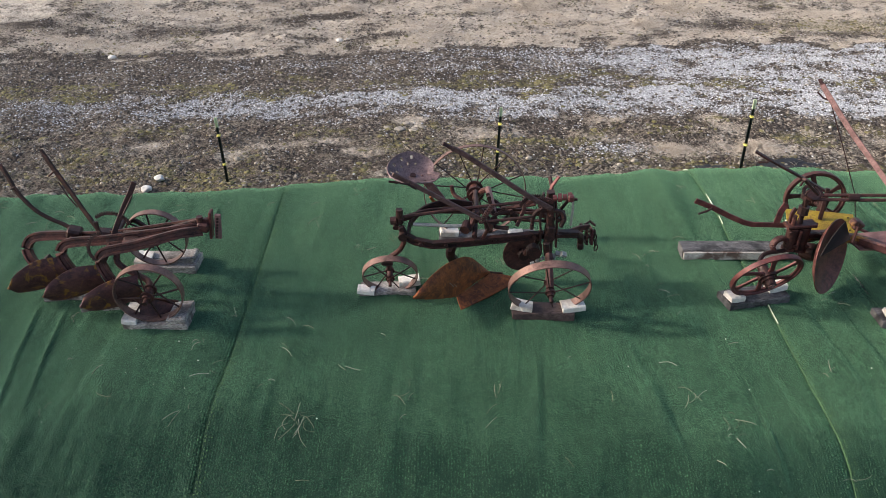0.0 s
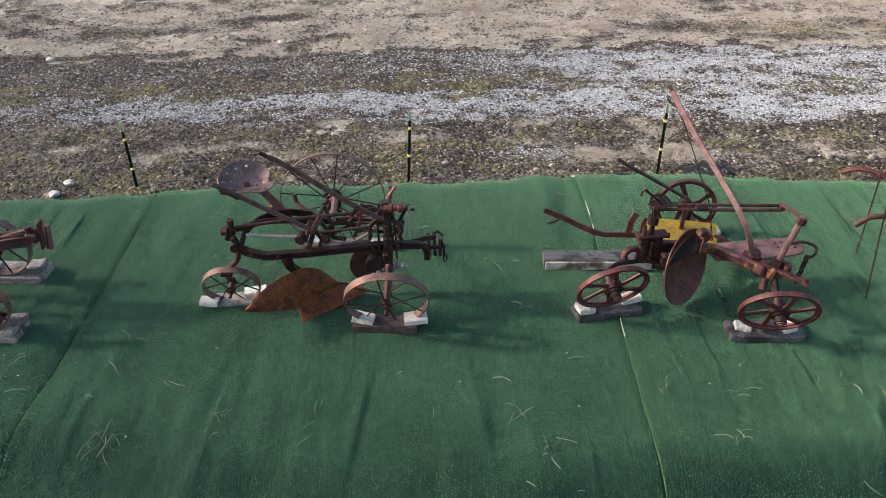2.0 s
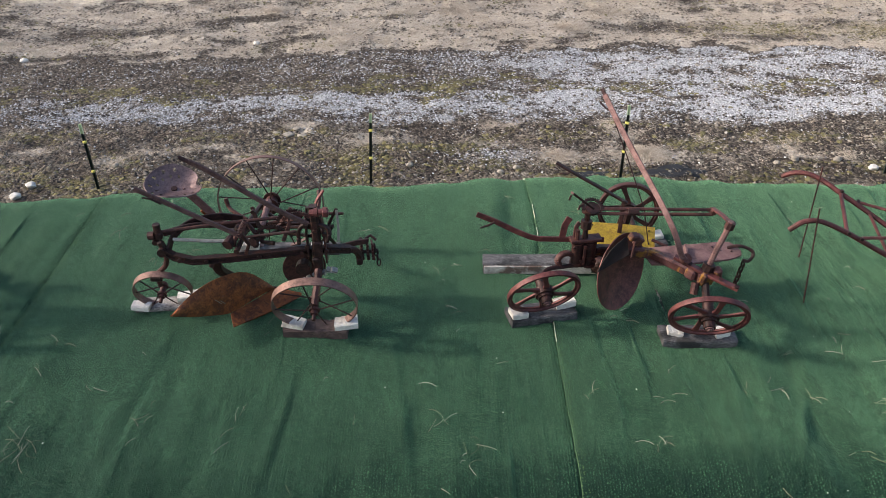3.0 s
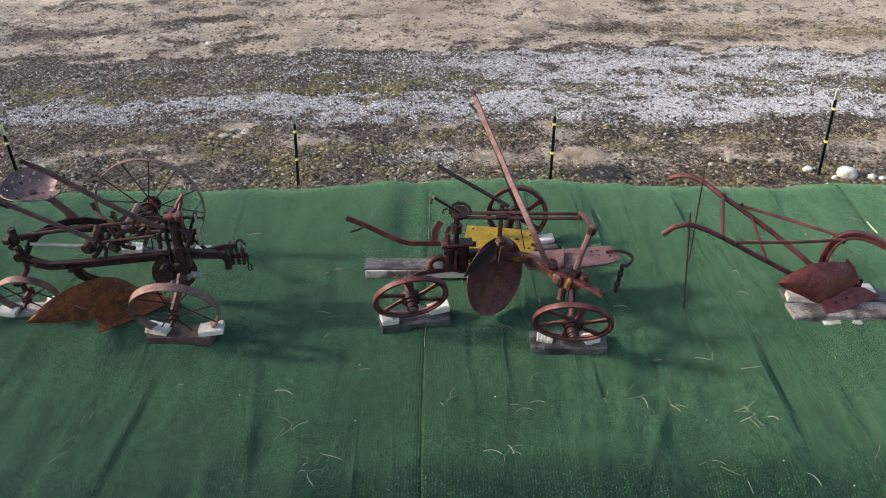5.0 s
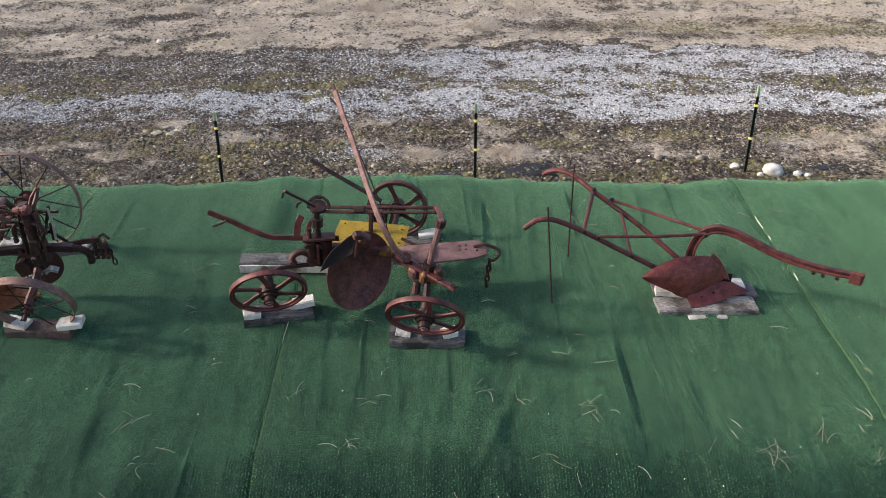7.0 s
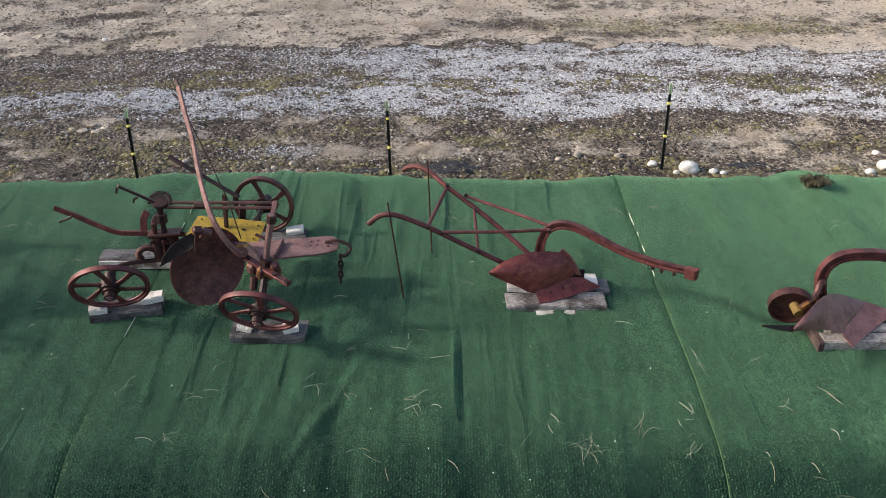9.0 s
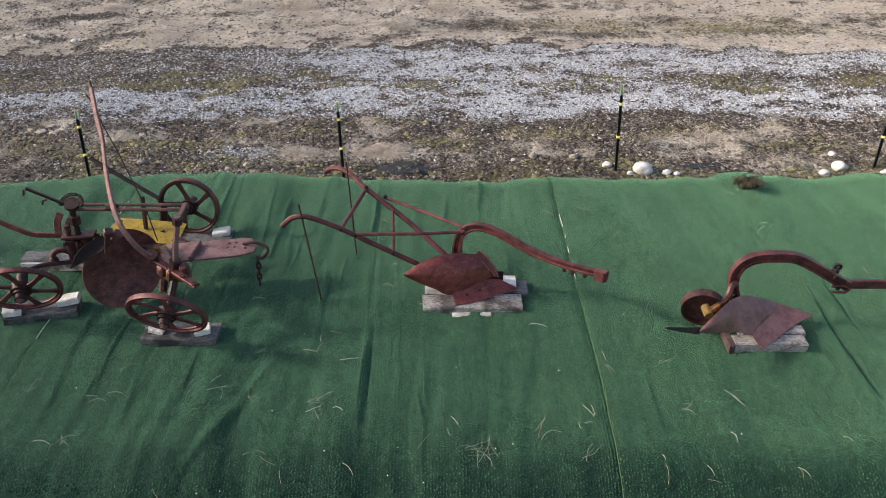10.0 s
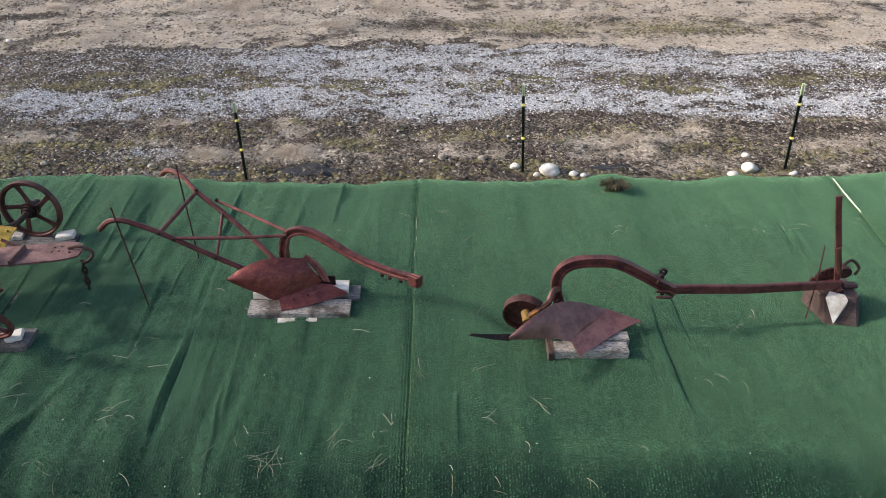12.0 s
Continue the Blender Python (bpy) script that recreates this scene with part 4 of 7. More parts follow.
# ---- walking plough on grey planks ----
def walking_plough():
    p = thing("walking_plough", (5.1, 4.75, 0.0), "rusty single-furrow walking plough with two curved handles, set on planks", "plough")
    h1 = rod("handle", [(3.897, 4.787, 0.598), (3.96, 4.78, 0.655), (4.04, 4.77, 0.672), (4.12, 4.77, 0.65), (4.28, 4.775, 0.572), (4.53, 4.775, 0.43), (4.80, 4.775, 0.28), (4.95, 4.78, 0.20)], 0.0185, RUST_RED, p, "curved steel handle", True)
    rod("grip", [(3.885, 4.787, 0.588), (3.93, 4.783, 0.632)], 0.018, RUST, h1)
    h2 = rod("handle", [(4.098, 5.496, 0.625), (4.15, 5.45, 0.672), (4.22, 5.40, 0.69), (4.30, 5.34, 0.674), (4.41, 5.235, 0.622), (4.70, 5.07, 0.46), (4.97, 4.89, 0.29), (5.06, 4.83, 0.22)], 0.0185, RUST_RED, p, "curved steel handle", True)
    rod("grip", [(4.088, 5.505, 0.612), (4.13, 5.47, 0.655)], 0.018, RUST, h2)
    rod("crosspiece", [(4.411, 5.232, 0.622), (4.279, 4.775, 0.574)], 0.014, RUST_RED, p)
    rod("crosspiece", [(4.60, 5.12, 0.515), (4.62, 4.775, 0.382)], 0.011, RUST_RED, p)
    rod("brace_rod", [(4.38, 4.763, 0.538), (4.8, 4.766, 0.540), (5.10, 4.785, 0.545)], 0.0115, RUST_RED, p)
    rod("brace_rod", [(4.549, 5.216, 0.556), (4.85, 5.01, 0.552), (5.10, 4.835, 0.543)], 0.0115, RUST_RED, p)
    for at, ax in (((4.375, 4.745, 0.54), (0, 1, 0)), ((4.545, 5.21, 0.565), (0.4, -0.6, 0.8)), ((4.28, 4.755, 0.58), (0, 1, 0)), ((4.41, 5.22, 0.645), (0, 0, 1)), ((4.62, 4.757, 0.385), (0, 1, 0)), ((5.09, 4.76, 0.547), (0, 1, 0))):
        bolt(at, ax, 0.014, p)
    bm = bmesh.new()
    way = curve_points([(5.065, 4.86, 0.24), (5.052, 4.857, 0.36), (5.075, 4.845, 0.48), (5.13, 4.83, 0.545), (5.21, 4.81, 0.565), (5.31, 4.775, 0.548), (5.42, 4.72, 0.51), (5.56, 4.64, 0.470), (5.72, 4.54, 0.457), (5.85, 4.46, 0.463), (5.94, 4.405, 0.475)], 6)
    sweep(bm, way, beam_section(0.042, 0.062), (-0.35, 0.1, 1), lambda t: 1.0 - 0.3 * t)
    beam = part("beam", bm, RUST_RED, p, "gooseneck rolled-steel beam", False)
    bm = bmesh.new()
    add_box(bm, (5.925, 4.375, 0.435), (5.995, 4.389, 0.515), 0.004, turned(0, 0, -32))
    add_box(bm, (5.905, 4.360, 0.435), (5.975, 4.374, 0.515), 0.004, turned(0, 0, -32))
    add_box(bm, (5.975, 4.345, 0.438), (5.989, 4.395, 0.512), 0.003, turned(0, 0, -32))
    disc(bm, (5.952, 4.350, 0.492), (-0.53, -0.85, 0), 0.011, 0.012, 10)
    disc(bm, (5.952, 4.350, 0.458), (-0.53, -0.85, 0), 0.011, 0.012, 10)
    part("clevis", bm, RUST_RED, beam, "worn red clevis plate with holes")
    for x, y, z in ((5.79, 4.475, 0.425), (5.74, 4.505, 0.425), (5.86, 4.43, 0.435)):
        bolt((x, y, z), (0, 0, 1), 0.013, beam)
    top = [(4.688, 4.69, 0.262), (4.78, 4.715, 0.325), (4.92, 4.75, 0.375), (5.06, 4.785, 0.37), (5.185, 4.83, 0.335)]
    low = [(4.69, 4.685, 0.255), (4.77, 4.685, 0.205), (4.90, 4.68, 0.145), (5.03, 4.675, 0.098), (5.30, 4.80, 0.165)]
    sheet("mouldboard", loft(top, low, 8, 0.035, (0.1, -0.8, 0.6)), 0.008, RUST_SHINE, p, "smooth red-brown mouldboard")
    share = [[(5.02, 4.672, 0.118), (5.10, 4.70, 0.128), (5.19, 4.745, 0.142), (5.28, 4.79, 0.155), (5.36, 4.80, 0.14), (5.47, 4.77, 0.092)],
             [(5.03, 4.645, 0.085), (5.12, 4.665, 0.092), (5.21, 4.70, 0.10), (5.30, 4.735, 0.105), (5.39, 4.76, 0.10), (5.475, 4.765, 0.088)],
             [(5.045, 4.61, 0.062), (5.13, 4.63, 0.062), (5.22, 4.66, 0.066), (5.31, 4.70, 0.072), (5.41, 4.74, 0.08), (5.478, 4.762, 0.085)]]
    sh = sheet("share", share, 0.010, RUST_SHINE, p, "red-brown pointed share with orange rust")
    bolt((5.12, 4.672, 0.106), (0, -0.5, 0.8), 0.008, sh)
    bolt((5.21, 4.71, 0.115), (0, -0.5, 0.8), 0.008, sh)
    shin = [[(5.182, 4.828, 0.338), (5.225, 4.825, 0.285), (5.27, 4.82, 0.22), (5.31, 4.805, 0.16)], [(5.195, 4.84, 0.352), (5.25, 4.838, 0.30), (5.295, 4.83, 0.232), (5.33, 4.81, 0.155)], [(5.20, 4.865, 0.34), (5.262, 4.862, 0.285), (5.31, 4.855, 0.215), (5.345, 4.83, 0.135)]]
    sheet("shin", shin, 0.008, RUST_SHINE, p, "red-brown curved shin plate")
    bar("landside", [(5.38, 4.87, 0.115), (4.86, 4.90, 0.115)], 0.012, 0.09, RUST_DARK, p)
    bar("frog", [(5.065, 4.86, 0.27), (5.12, 4.84, 0.13)], 0.06, 0.05, RUST_DARK, p)
    return p


walking_plough()
timber((4.83, 4.76, 0.0), (5.55, 4.92, 0.050), WOOD_DARK, "dark weathered plank under the walking plough")
timber((4.815, 4.585, 0.0), (5.50, 4.75, 0.055), WOOD, "split grey-brown weathered plank under the walking plough", 0.6)
timber((5.15, 4.81, 0.051), (5.47, 4.93, 0.085), WOOD_PALE, "pale weathered board end under the walking plough", 1.5)
timber((4.83, 4.74, 0.056), (5.02, 4.82, 0.10), WOOD_PALE, "small pale timber wedge under the walking plough", -6)
timber((5.02, 4.55, 0.0), (5.28, 4.60, 0.018), WOOD_PALE, "thin pale splinter of board", 2)


def marker_rod(a, b, label):
    p = thing("marker_rod", b, label, "metal rod", "thin rusty rods in the turf")
    rod("rod", [a, b], 0.0055, RUST, p)


marker_rod((4.022, 4.735, 0.785), (4.109, 4.731, -0.02), "thin rusty steel rod stuck upright in the turf")
marker_rod((4.272, 5.315, 0.79), (4.297, 5.326, -0.02), "thin rusty steel rod stuck upright in the turf")


# ---- plough bottom with gauge wheel and long draw bar ----
def drawbar_plough():
    p = thing("trailing_plough", (7.0, 4.4, 0.0), "rusty plough bottom with gauge wheel, arched beam and long draw bar", "plough")
    bm = bmesh.new()
    way = curve_points([(6.895, 4.49, 0.17), (6.862, 4.495, 0.27), (6.846, 4.5, 0.36), (6.858, 4.5, 0.44), (6.905, 4.5, 0.50), (6.98, 4.5, 0.53), (7.10, 4.5, 0.537), (7.205, 4.5, 0.528), (7.30, 4.5, 0.485), (7.42, 4.5, 0.415), (7.55, 4.5, 0.335), (7.60, 4.502, 0.312)], 5)
    sweep(bm, way, [(b, a) for a, b in beam_section(0.050, 0.064)], (0, 1, 0))
    beam = part("arched_beam", bm, RUST_RED, p, "arched rolled-steel beam")
    bm = bmesh.new()
    sweep(bm, [(7.53, 4.505, 0.320), (7.62, 4.515, 0.308), (8.1, 4.56, 0.276), (8.78, 4.70, 0.212)], flat_section(0.032, 0.064))
    part("draw_bar", bm, RUST_RED, p, "long flat steel draw bar")
    bm = bmesh.new()
    add_box(bm, (7.47, 4.458, 0.365), (7.57, 4.472, 0.395), 0.004, turned(0, 28, 0))
    part("joint_strap", bm, RUST_DARK, beam)
    bm = bmesh.new()
    add_box(bm, (7.505, 4.53, 0.37), (7.54, 4.57, 0.405), 0.006, turned(0, 10, 20))
    disc(bm, (7.535, 4.56, 0.415), (0, 1, 0.1), 0.026, 0.018, 12, 0.014)
    part("bracket", bm, RUST_DARK, beam)
    rod("pin", [(7.48, 4.44, 0.300), (7.57, 4.44, 0.296), (7.60, 4.455, 0.308), (7.56, 4.465, 0.328), (7.48, 4.46, 0.33)], 0.009, RUST, p)
    for x, z in ((6.862, 0.25), (6.875, 0.20), (7.52, 0.315), (7.585, 0.30)):
        bolt((x, 4.462, z), (0, 1, 0), 0.014, beam)
    top = [(6.515, 4.055, 0.292), (6.66, 4.19, 0.33), (6.83, 4.36, 0.315), (6.98, 4.46, 0.25), (7.06, 4.48, 0.215), (7.18, 4.495, 0.165)]
    low = [(6.52, 4.05, 0.275), (6.62, 4.10, 0.235), (6.76, 4.17, 0.185), (6.86, 4.205, 0.15), (6.93, 4.215, 0.125), (7.05, 4.35, 0.13)]
    sheet("mouldboard", loft(top, low, 8, 0.028, (0.0, -0.7, 0.7)), 0.008, RUST_PLATE, p, "smooth grey-red mouldboard")
    share = [[(6.925, 4.225, 0.135), (7.0, 4.30, 0.140), (7.06, 4.385, 0.15), (7.18, 4.50, 0.165), (7.25, 4.498, 0.14), (7.415, 4.478, 0.085)],
             [(6.945, 4.18, 0.11), (7.03, 4.245, 0.11), (7.12, 4.33, 0.115), (7.22, 4.41, 0.12), (7.30, 4.445, 0.11), (7.418, 4.474, 0.083)],
             [(6.972, 4.125, 0.085), (7.06, 4.20, 0.082), (7.15, 4.275, 0.082), (7.24, 4.35, 0.084), (7.33, 4.415, 0.084), (7.42, 4.47, 0.082)]]
    sheet("share", share, 0.010, RUST_SHARE, p, "smooth worn red share")
    tail = [[(6.29, 3.975, 0.385), (6.40, 4.02, 0.345), (6.53, 4.075, 0.30)], [(6.28, 3.965, 0.378), (6.39, 4.0, 0.325), (6.52, 4.045, 0.268)]]
    sheet("tail_piece", tail, 0.008, RUST_DARK, p, "dark narrow pointed tail piece")
    bar("landside", [(7.22, 4.52, 0.09), (6.80, 4.53, 0.12)], 0.012, 0.09, RUST_DARK, p)
    bar("frog", [(6.88, 4.49, 0.2), (6.97, 4.43, 0.14)], 0.07, 0.05, RUST, p)
    arm = rod("wheel_arm", [(6.86, 4.48, 0.34), (6.825, 4.45, 0.335), (6.79, 4.40, 0.285), (6.73, 4.34, 0.275), (6.655, 4.315, 0.235)], 0.022, RUST_YELLOW, p, "bent arm with traces of yellow paint", True)
    bm = bmesh.new()
    disc(bm, (6.650, 4.325, 0.230), (0.1, -0.95, -0.2), 0.030, 0.08, 12)
    part("arm_boss", bm, OCHRE, arm, "dull ochre painted boss")
    # gauge wheel: a deep solid dish
    c, ax, R, W = Vector((6.645, 4.40, 0.205)), Vector((-0.20, -0.95, -0.14)).normalized(), 0.137, 0.060
    a = ax.orthogonal().normalized()
    b = ax.cross(a)
    bm = bmesh.new()
    prof = [(R, -W / 2), (R, W / 2), (R - 0.010, W / 2), (R - 0.012, -W * 0.1), (0.05, -W * 0.15), (0.02, -W * 0.05), (0.001, -W * 0.05), (0.001, -W * 0.3), (0.05, -W * 0.32), (R - 0.02, -W * 0.30)]
    k = 40
    rings = [[bm.verts.new(c + ax * o + (a * math.cos(2 * math.pi * j / k) + b * math.sin(2 * math.pi * j / k)) * r) for r, o in prof] for j in range(k)]
    for j in range(k):
        for i in range(len(prof)):
            i2 = (i + 1) % len(prof)
            bm.faces.new((rings[j][i], rings[j][i2], rings[(j + 1) % k][i2], rings[(j + 1) % k][i]))
    w = part("gauge_wheel", bm, RUST, p, "small solid dished wheel", True)
    for j in range(3):
        th = 2.1 * j + 0.4
        bolt(c + (a * math.cos(th) + b * math.sin(th)) * 0.085 - ax * 0.01, ax, 0.010, w)
    return p


drawbar_plough()
timber((6.825, 4.185, 0.0), (7.29, 4.285, 0.072), WOOD, "split grey weathered plank under the plough share", -1, split=1)
timber((6.90, 4.29, 0.0), (7.31, 4.38, 0.074), WOOD, "grey weathered plank under the plough share", 1)
timber((6.785, 4.175, 0.0), (6.819, 4.36, 0.064), WOOD_RED, "brown end cleat beside the planks", 2)


def lever_stand():
    p = thing("lever_stand", (8.77, 4.72, 0.16), "rusty upright lever with hitch fittings on a timber block", "hitch lever")
    bar("lever", [(8.77, 4.71, 0.165), (8.735, 4.715, 0.36), (8.685, 4.72, 0.56), (8.64, 4.72, 0.72), (8.60, 4.72, 0.88)], 0.040, 0.016, RUST_RED, p, "flat upright steel lever", up=(0, 1, 0))
    rod("collar", [(8.755, 4.712, 0.30), (8.695, 4.715, 0.50)], 0.022, RUST, p)
    rod("foot", [(8.775, 4.66, 0.175), (8.765, 4.74, 0.20)], 0.026, RUST, p)
    bm = bmesh.new()
    for k in range(6):
        f = k / 5
        add_box(bm, (8.60 + 0.13 * f, 4.745, 0.165), (8.632 + 0.13 * f, 4.765, 0.20 + 0.11 * math.sin(1.5 * f + 0.3)), 0.006)
    add_box(bm, (8.80, 4.70, 0.17), (8.92, 4.76, 0.20), 0.010, turned(0, 8, 12))
    disc(bm, (8.82, 4.76, 0.27), (0, 1, 0.1), 0.045, 0.03, 14)
    disc(bm, (8.75, 4.72, 0.20), (0.1, 0.2, 1), 0.04, 0.05, 14)
    part("hitch_casting", bm, RUST, p)
    rod("loop", [(8.80, 4.78, 0.30), (8.86, 4.79, 0.345), (8.92, 4.78, 0.29), (8.90, 4.77, 0.24)], 0.010, RUST_DARK, p, "", True)
    rod("thin_rod", [(8.565, 4.60, 0.0), (8.595, 4.66, 0.30), (8.60, 4.70, 0.52)], 0.005, RUST, p, "thin rusted rod")
    b = thing("timber_block", (8.74, 4.68, 0.0), "dark red-brown timber block with chamfered pale cut end", "timber block")
    bm = bmesh.new()
    lo = [(8.605, 4.80), (8.665, 4.53), (8.865, 4.485), (8.915, 4.58), (8.895, 4.85)]
    vb = [bm.verts.new((x, y, 0.0)) for x, y in lo]
    vt = [bm.verts.new((x, y, 0.16)) for x, y in ((8.605, 4.80), (8.655, 4.64), (8.865, 4.61), (8.905, 4.64), (8.895, 4.85))]
    for i in range(5):
        bm.faces.new((vb[i], vb[(i + 1) % 5], vt[(i + 1) % 5], vt[i]))
    bm.faces.new(vb)
    bm.faces.new(vt)
    bmesh.ops.bevel(bm, geom=list(bm.edges), offset=0.006, segments=1, affect="EDGES")
    part("body", bm, WOOD_RED, b)
    bm = bmesh.new()
    for q in ((8.66, 4.61, 0.166), (8.80, 4.585, 0.166), (8.79, 4.57, 0.13), (8.705, 4.508, 0.028), (8.80, 4.64, 0.170), (8.715, 4.68, 0.170), (8.73, 4.66, 0.10)):
        bm.verts.new(q)
    bmesh.ops.convex_hull(bm, input=list(bm.verts))
    part("cut_face", bm, WOOD_PALE, b, "pale fresh-cut face")


lever_stand()


# ---- disc plough with three cast wheels ----
def quadrant(name, c, axis, r, a0, a1, parent, material, w=0.016, teeth=True):
    """A notched lever quadrant: an arc with teeth, standing in the plane across axis."""
    c, axis = Vector(c), Vector(axis).normalized()
    u = (Vector((1, 0, 0)) - axis * axis.x).normalized()
    v = axis.cross(u)
    if v.z < 0:
        v = -v
    bm = bmesh.new()
    n = 16
    pts = [c + (u * math.cos(radians(a0 + (a1 - a0) * i / n)) + v * math.sin(radians(a0 + (a1 - a0) * i / n))) * r for i in range(n + 1)]
    sweep(bm, pts, flat_section(0.010, 0.018), axis.cross(Vector((0.3, 0.2, 0.9))))
    if teeth:
        for i in range(n):
            p = (pts[i] + pts[i + 1]) / 2
            d = (p - c).normalized()
            add_box(bm, p + d * 0.010 - Vector((0.004, 0.005, 0.004)), p + d * 0.010 + Vector((0.004, 0.005, 0.008)), 0.0)
    return part(name, bm, material, parent)


def disc_plough():
    p = thing("disc_plough", (2.75, 4.8, 0.0), "rusty disc plough with cast wheels, long levers and yellow deck", "plough")
    ax_l, ax_r, ax_f = (0.20, -0.88, -0.42), (-0.10, -0.88, -0.44), (-0.10, -0.99, 0.02)
    cast_wheel("wheel", (2.212, 4.460, 0.308), ax_l, 0.248, 0.034, 6, p, RUST_RED, 0.3)
    cast_wheel("wheel", (3.234, 4.205, 0.305), ax_r, 0.250, 0.034, 6, p, RUST_RED, 0.1)
    cast_wheel("wheel", (2.995, 5.60, 0.262), ax_f, 0.236, 0.046, 5, p, RUST, 0.25, 0.05)
    # axles
    rod("axle", [(2.20, 4.50, 0.33), (2.195, 4.57, 0.35), (2.26, 4.66, 0.352), (2.38, 4.72, 0.335), (2.53, 4.77, 0.32)], 0.016, RUST_DARK, p, "", True)
    rod("axle", [(3.235, 4.24, 0.325), (3.24, 4.34, 0.375), (3.245, 4.42, 0.43)], 0.026, RUST_DARK, p)
    rod("axle", [(2.995, 5.58, 0.262), (2.99, 5.40, 0.27), (2.95, 5.10, 0.33)], 0.020, RUST_DARK, p)
    rod("strut", [(3.05, 5.05, 0.34), (3.16, 5.02, 0.30), (3.19, 5.10, 0.12)], 0.012, RUST, p)
    # rear standard
    rod("standard", [(2.505, 4.78, 0.30), (2.510, 4.79, 0.50), (2.515, 4.80, 0.735)], 0.026, RUST_DARK, p)
    rod("standard", [(2.455, 4.76, 0.34), (2.455, 4.77, 0.60)], 0.016, RUST, p)
    rod("collar", [(2.512, 4.795, 0.60), (2.513, 4.797, 0.66)], 0.038, RUST_DARK, p)
    rod("collar", [(2.513, 4.797, 0.72), (2.515, 4.80, 0.755)], 0.042, RUST_DARK, p)
    barrel = rod("bearing_barrel", [(2.462, 4.765, 0.335), (2.464, 4.768, 0.50)], 0.040, RUST_DARK, p, k=14)
    rod("bearing_cap", [(2.462, 4.765, 0.325), (2.462, 4.765, 0.345)], 0.047, RUST, barrel, k=14)
    barrel = rod("bearing_barrel", [(2.552, 4.785, 0.315), (2.556, 4.79, 0.50)], 0.043, RUST_DARK, p, k=14)
    rod("bearing_cap", [(2.552, 4.785, 0.305), (2.552, 4.785, 0.328)], 0.050, RUST, barrel, k=14)
    bar("bearing_rib", [(2.508, 4.735, 0.34), (2.510, 4.74, 0.49)], 0.020, 0.024, RUST, p, up=(0, 1, 0))
    bar("bearing_flange", [(2.41, 4.775, 0.515), (2.62, 4.80, 0.520)], 0.085, 0.022, RUST, p)
    bm = bmesh.new()
    sweep(bm, curve_points([(2.585, 4.80, 0.42), (2.64, 4.83, 0.41), (2.70, 4.86, 0.38)], 4), flat_section(0.06, 0.05))
    part("disc_bracket", bm, RUST_DARK, p)
    for x, y, z in ((2.44, 4.725, 0.48), (2.49, 4.73, 0.37), (2.53, 4.74, 0.47), (2.585, 4.745, 0.36)):
        bolt((x, y, z), (0.1, 1, 0), 0.014, p)
    bar("lever_catch", [(2.445, 4.80, 0.52), (2.45, 4.81, 0.60), (2.47, 4.82, 0.63)], 0.018, 0.030, RUST, p, up=(1, 0, 0))
    bm = bmesh.new()
    sweep(bm, curve_points([(2.435, 4.76, 0.40), (2.40, 4.75, 0.425), (2.355, 4.735, 0.42), (2.33, 4.725, 0.385), (2.345, 4.72, 0.345)]), flat_section(0.045, 0.034))
    part("hook_casting", bm, RUST, p, "hooked cast arm")
    # hand lever at the rear
    hl = bar("hand_lever", [(1.775, 4.872, 0.662), (1.90, 4.862, 0.612), (2.03, 4.848, 0.548), (2.14, 4.835, 0.503), (2.20, 4.83, 0.490), (2.40, 4.82, 0.492), (2.645, 4.80, 0.502)], 0.014, 0.040, RUST_RED, p, "long flat hand lever", up=(0, 0, 1))
    rod("latch", [(1.80, 4.835, 0.575), (1.86, 4.845, 0.592), (1.895, 4.85, 0.612)], 0.008, RUST_DARK, hl)
    bar("latch_link", [(2.36, 4.82, 0.50), (2.375, 4.83, 0.60), (2.405, 4.84, 0.655)], 0.012, 0.045, RUST_RED, p, up=(1, 0, 0))
    # upper lever with its quadrant
    ul = bar("lever", [(2.362, 4.61, 0.975), (2.44, 4.655, 0.895), (2.525, 4.70, 0.81)], 0.028, 0.016, RUST_DARK, p, "short dark lever")
    rod("latch", [(2.355, 4.60, 0.965), (2.345, 4.60, 0.93)], 0.007, RUST_DARK, ul)
    rod("latch", [(2.45, 4.655, 0.865), (2.425, 4.645, 0.860), (2.42, 4.645, 0.835)], 0.007, RUST_DARK, ul)
    quadrant("quadrant", (2.535, 4.775, 0.770), (0.1, -0.5, 0.85), 0.062, -20, 200, p, RUST_DARK)
    bm = bmesh.new()
    disc(bm, (2.535, 4.775, 0.762), (0.1, -0.4, 0.9), 0.05, 0.022, 16)
    part("pivot", bm, RUST_DARK, p)
    # long steering rods to the front
    rod("steering_rod", [(2.54, 4.79, 0.752), (2.9, 4.745, 0.777), (3.305, 4.692, 0.803)], 0.0115, RUST, p)
    rod("steering_rod", [(2.54, 4.77, 0.728), (2.9, 4.722, 0.752), (3.305, 4.672, 0.780)], 0.0115, RUST, p)
    rod("coupling", [(2.77, 4.75, 0.755), (2.84, 4.74, 0.76)], 0.026, RUST_DARK, p)
    bm = bmesh.new()
    add_box(bm, (3.285, 4.66, 0.775), (3.325, 4.715, 0.815), 0.008)
    part("clamp", bm, RUST, p)
    bar("crank_arm", [(3.305, 4.69, 0.812), (3.325, 4.56, 0.838), (3.335, 4.43, 0.858)], 0.030, 0.016, RUST_RED, p)
    rod("front_standard", [(3.334, 4.435, 0.872), (3.315, 4.437, 0.78), (3.285, 4.44, 0.66), (3.255, 4.445, 0.50), (3.245, 4.44, 0.40)], 0.020, RUST_PINK, p, "slanting round front standard")
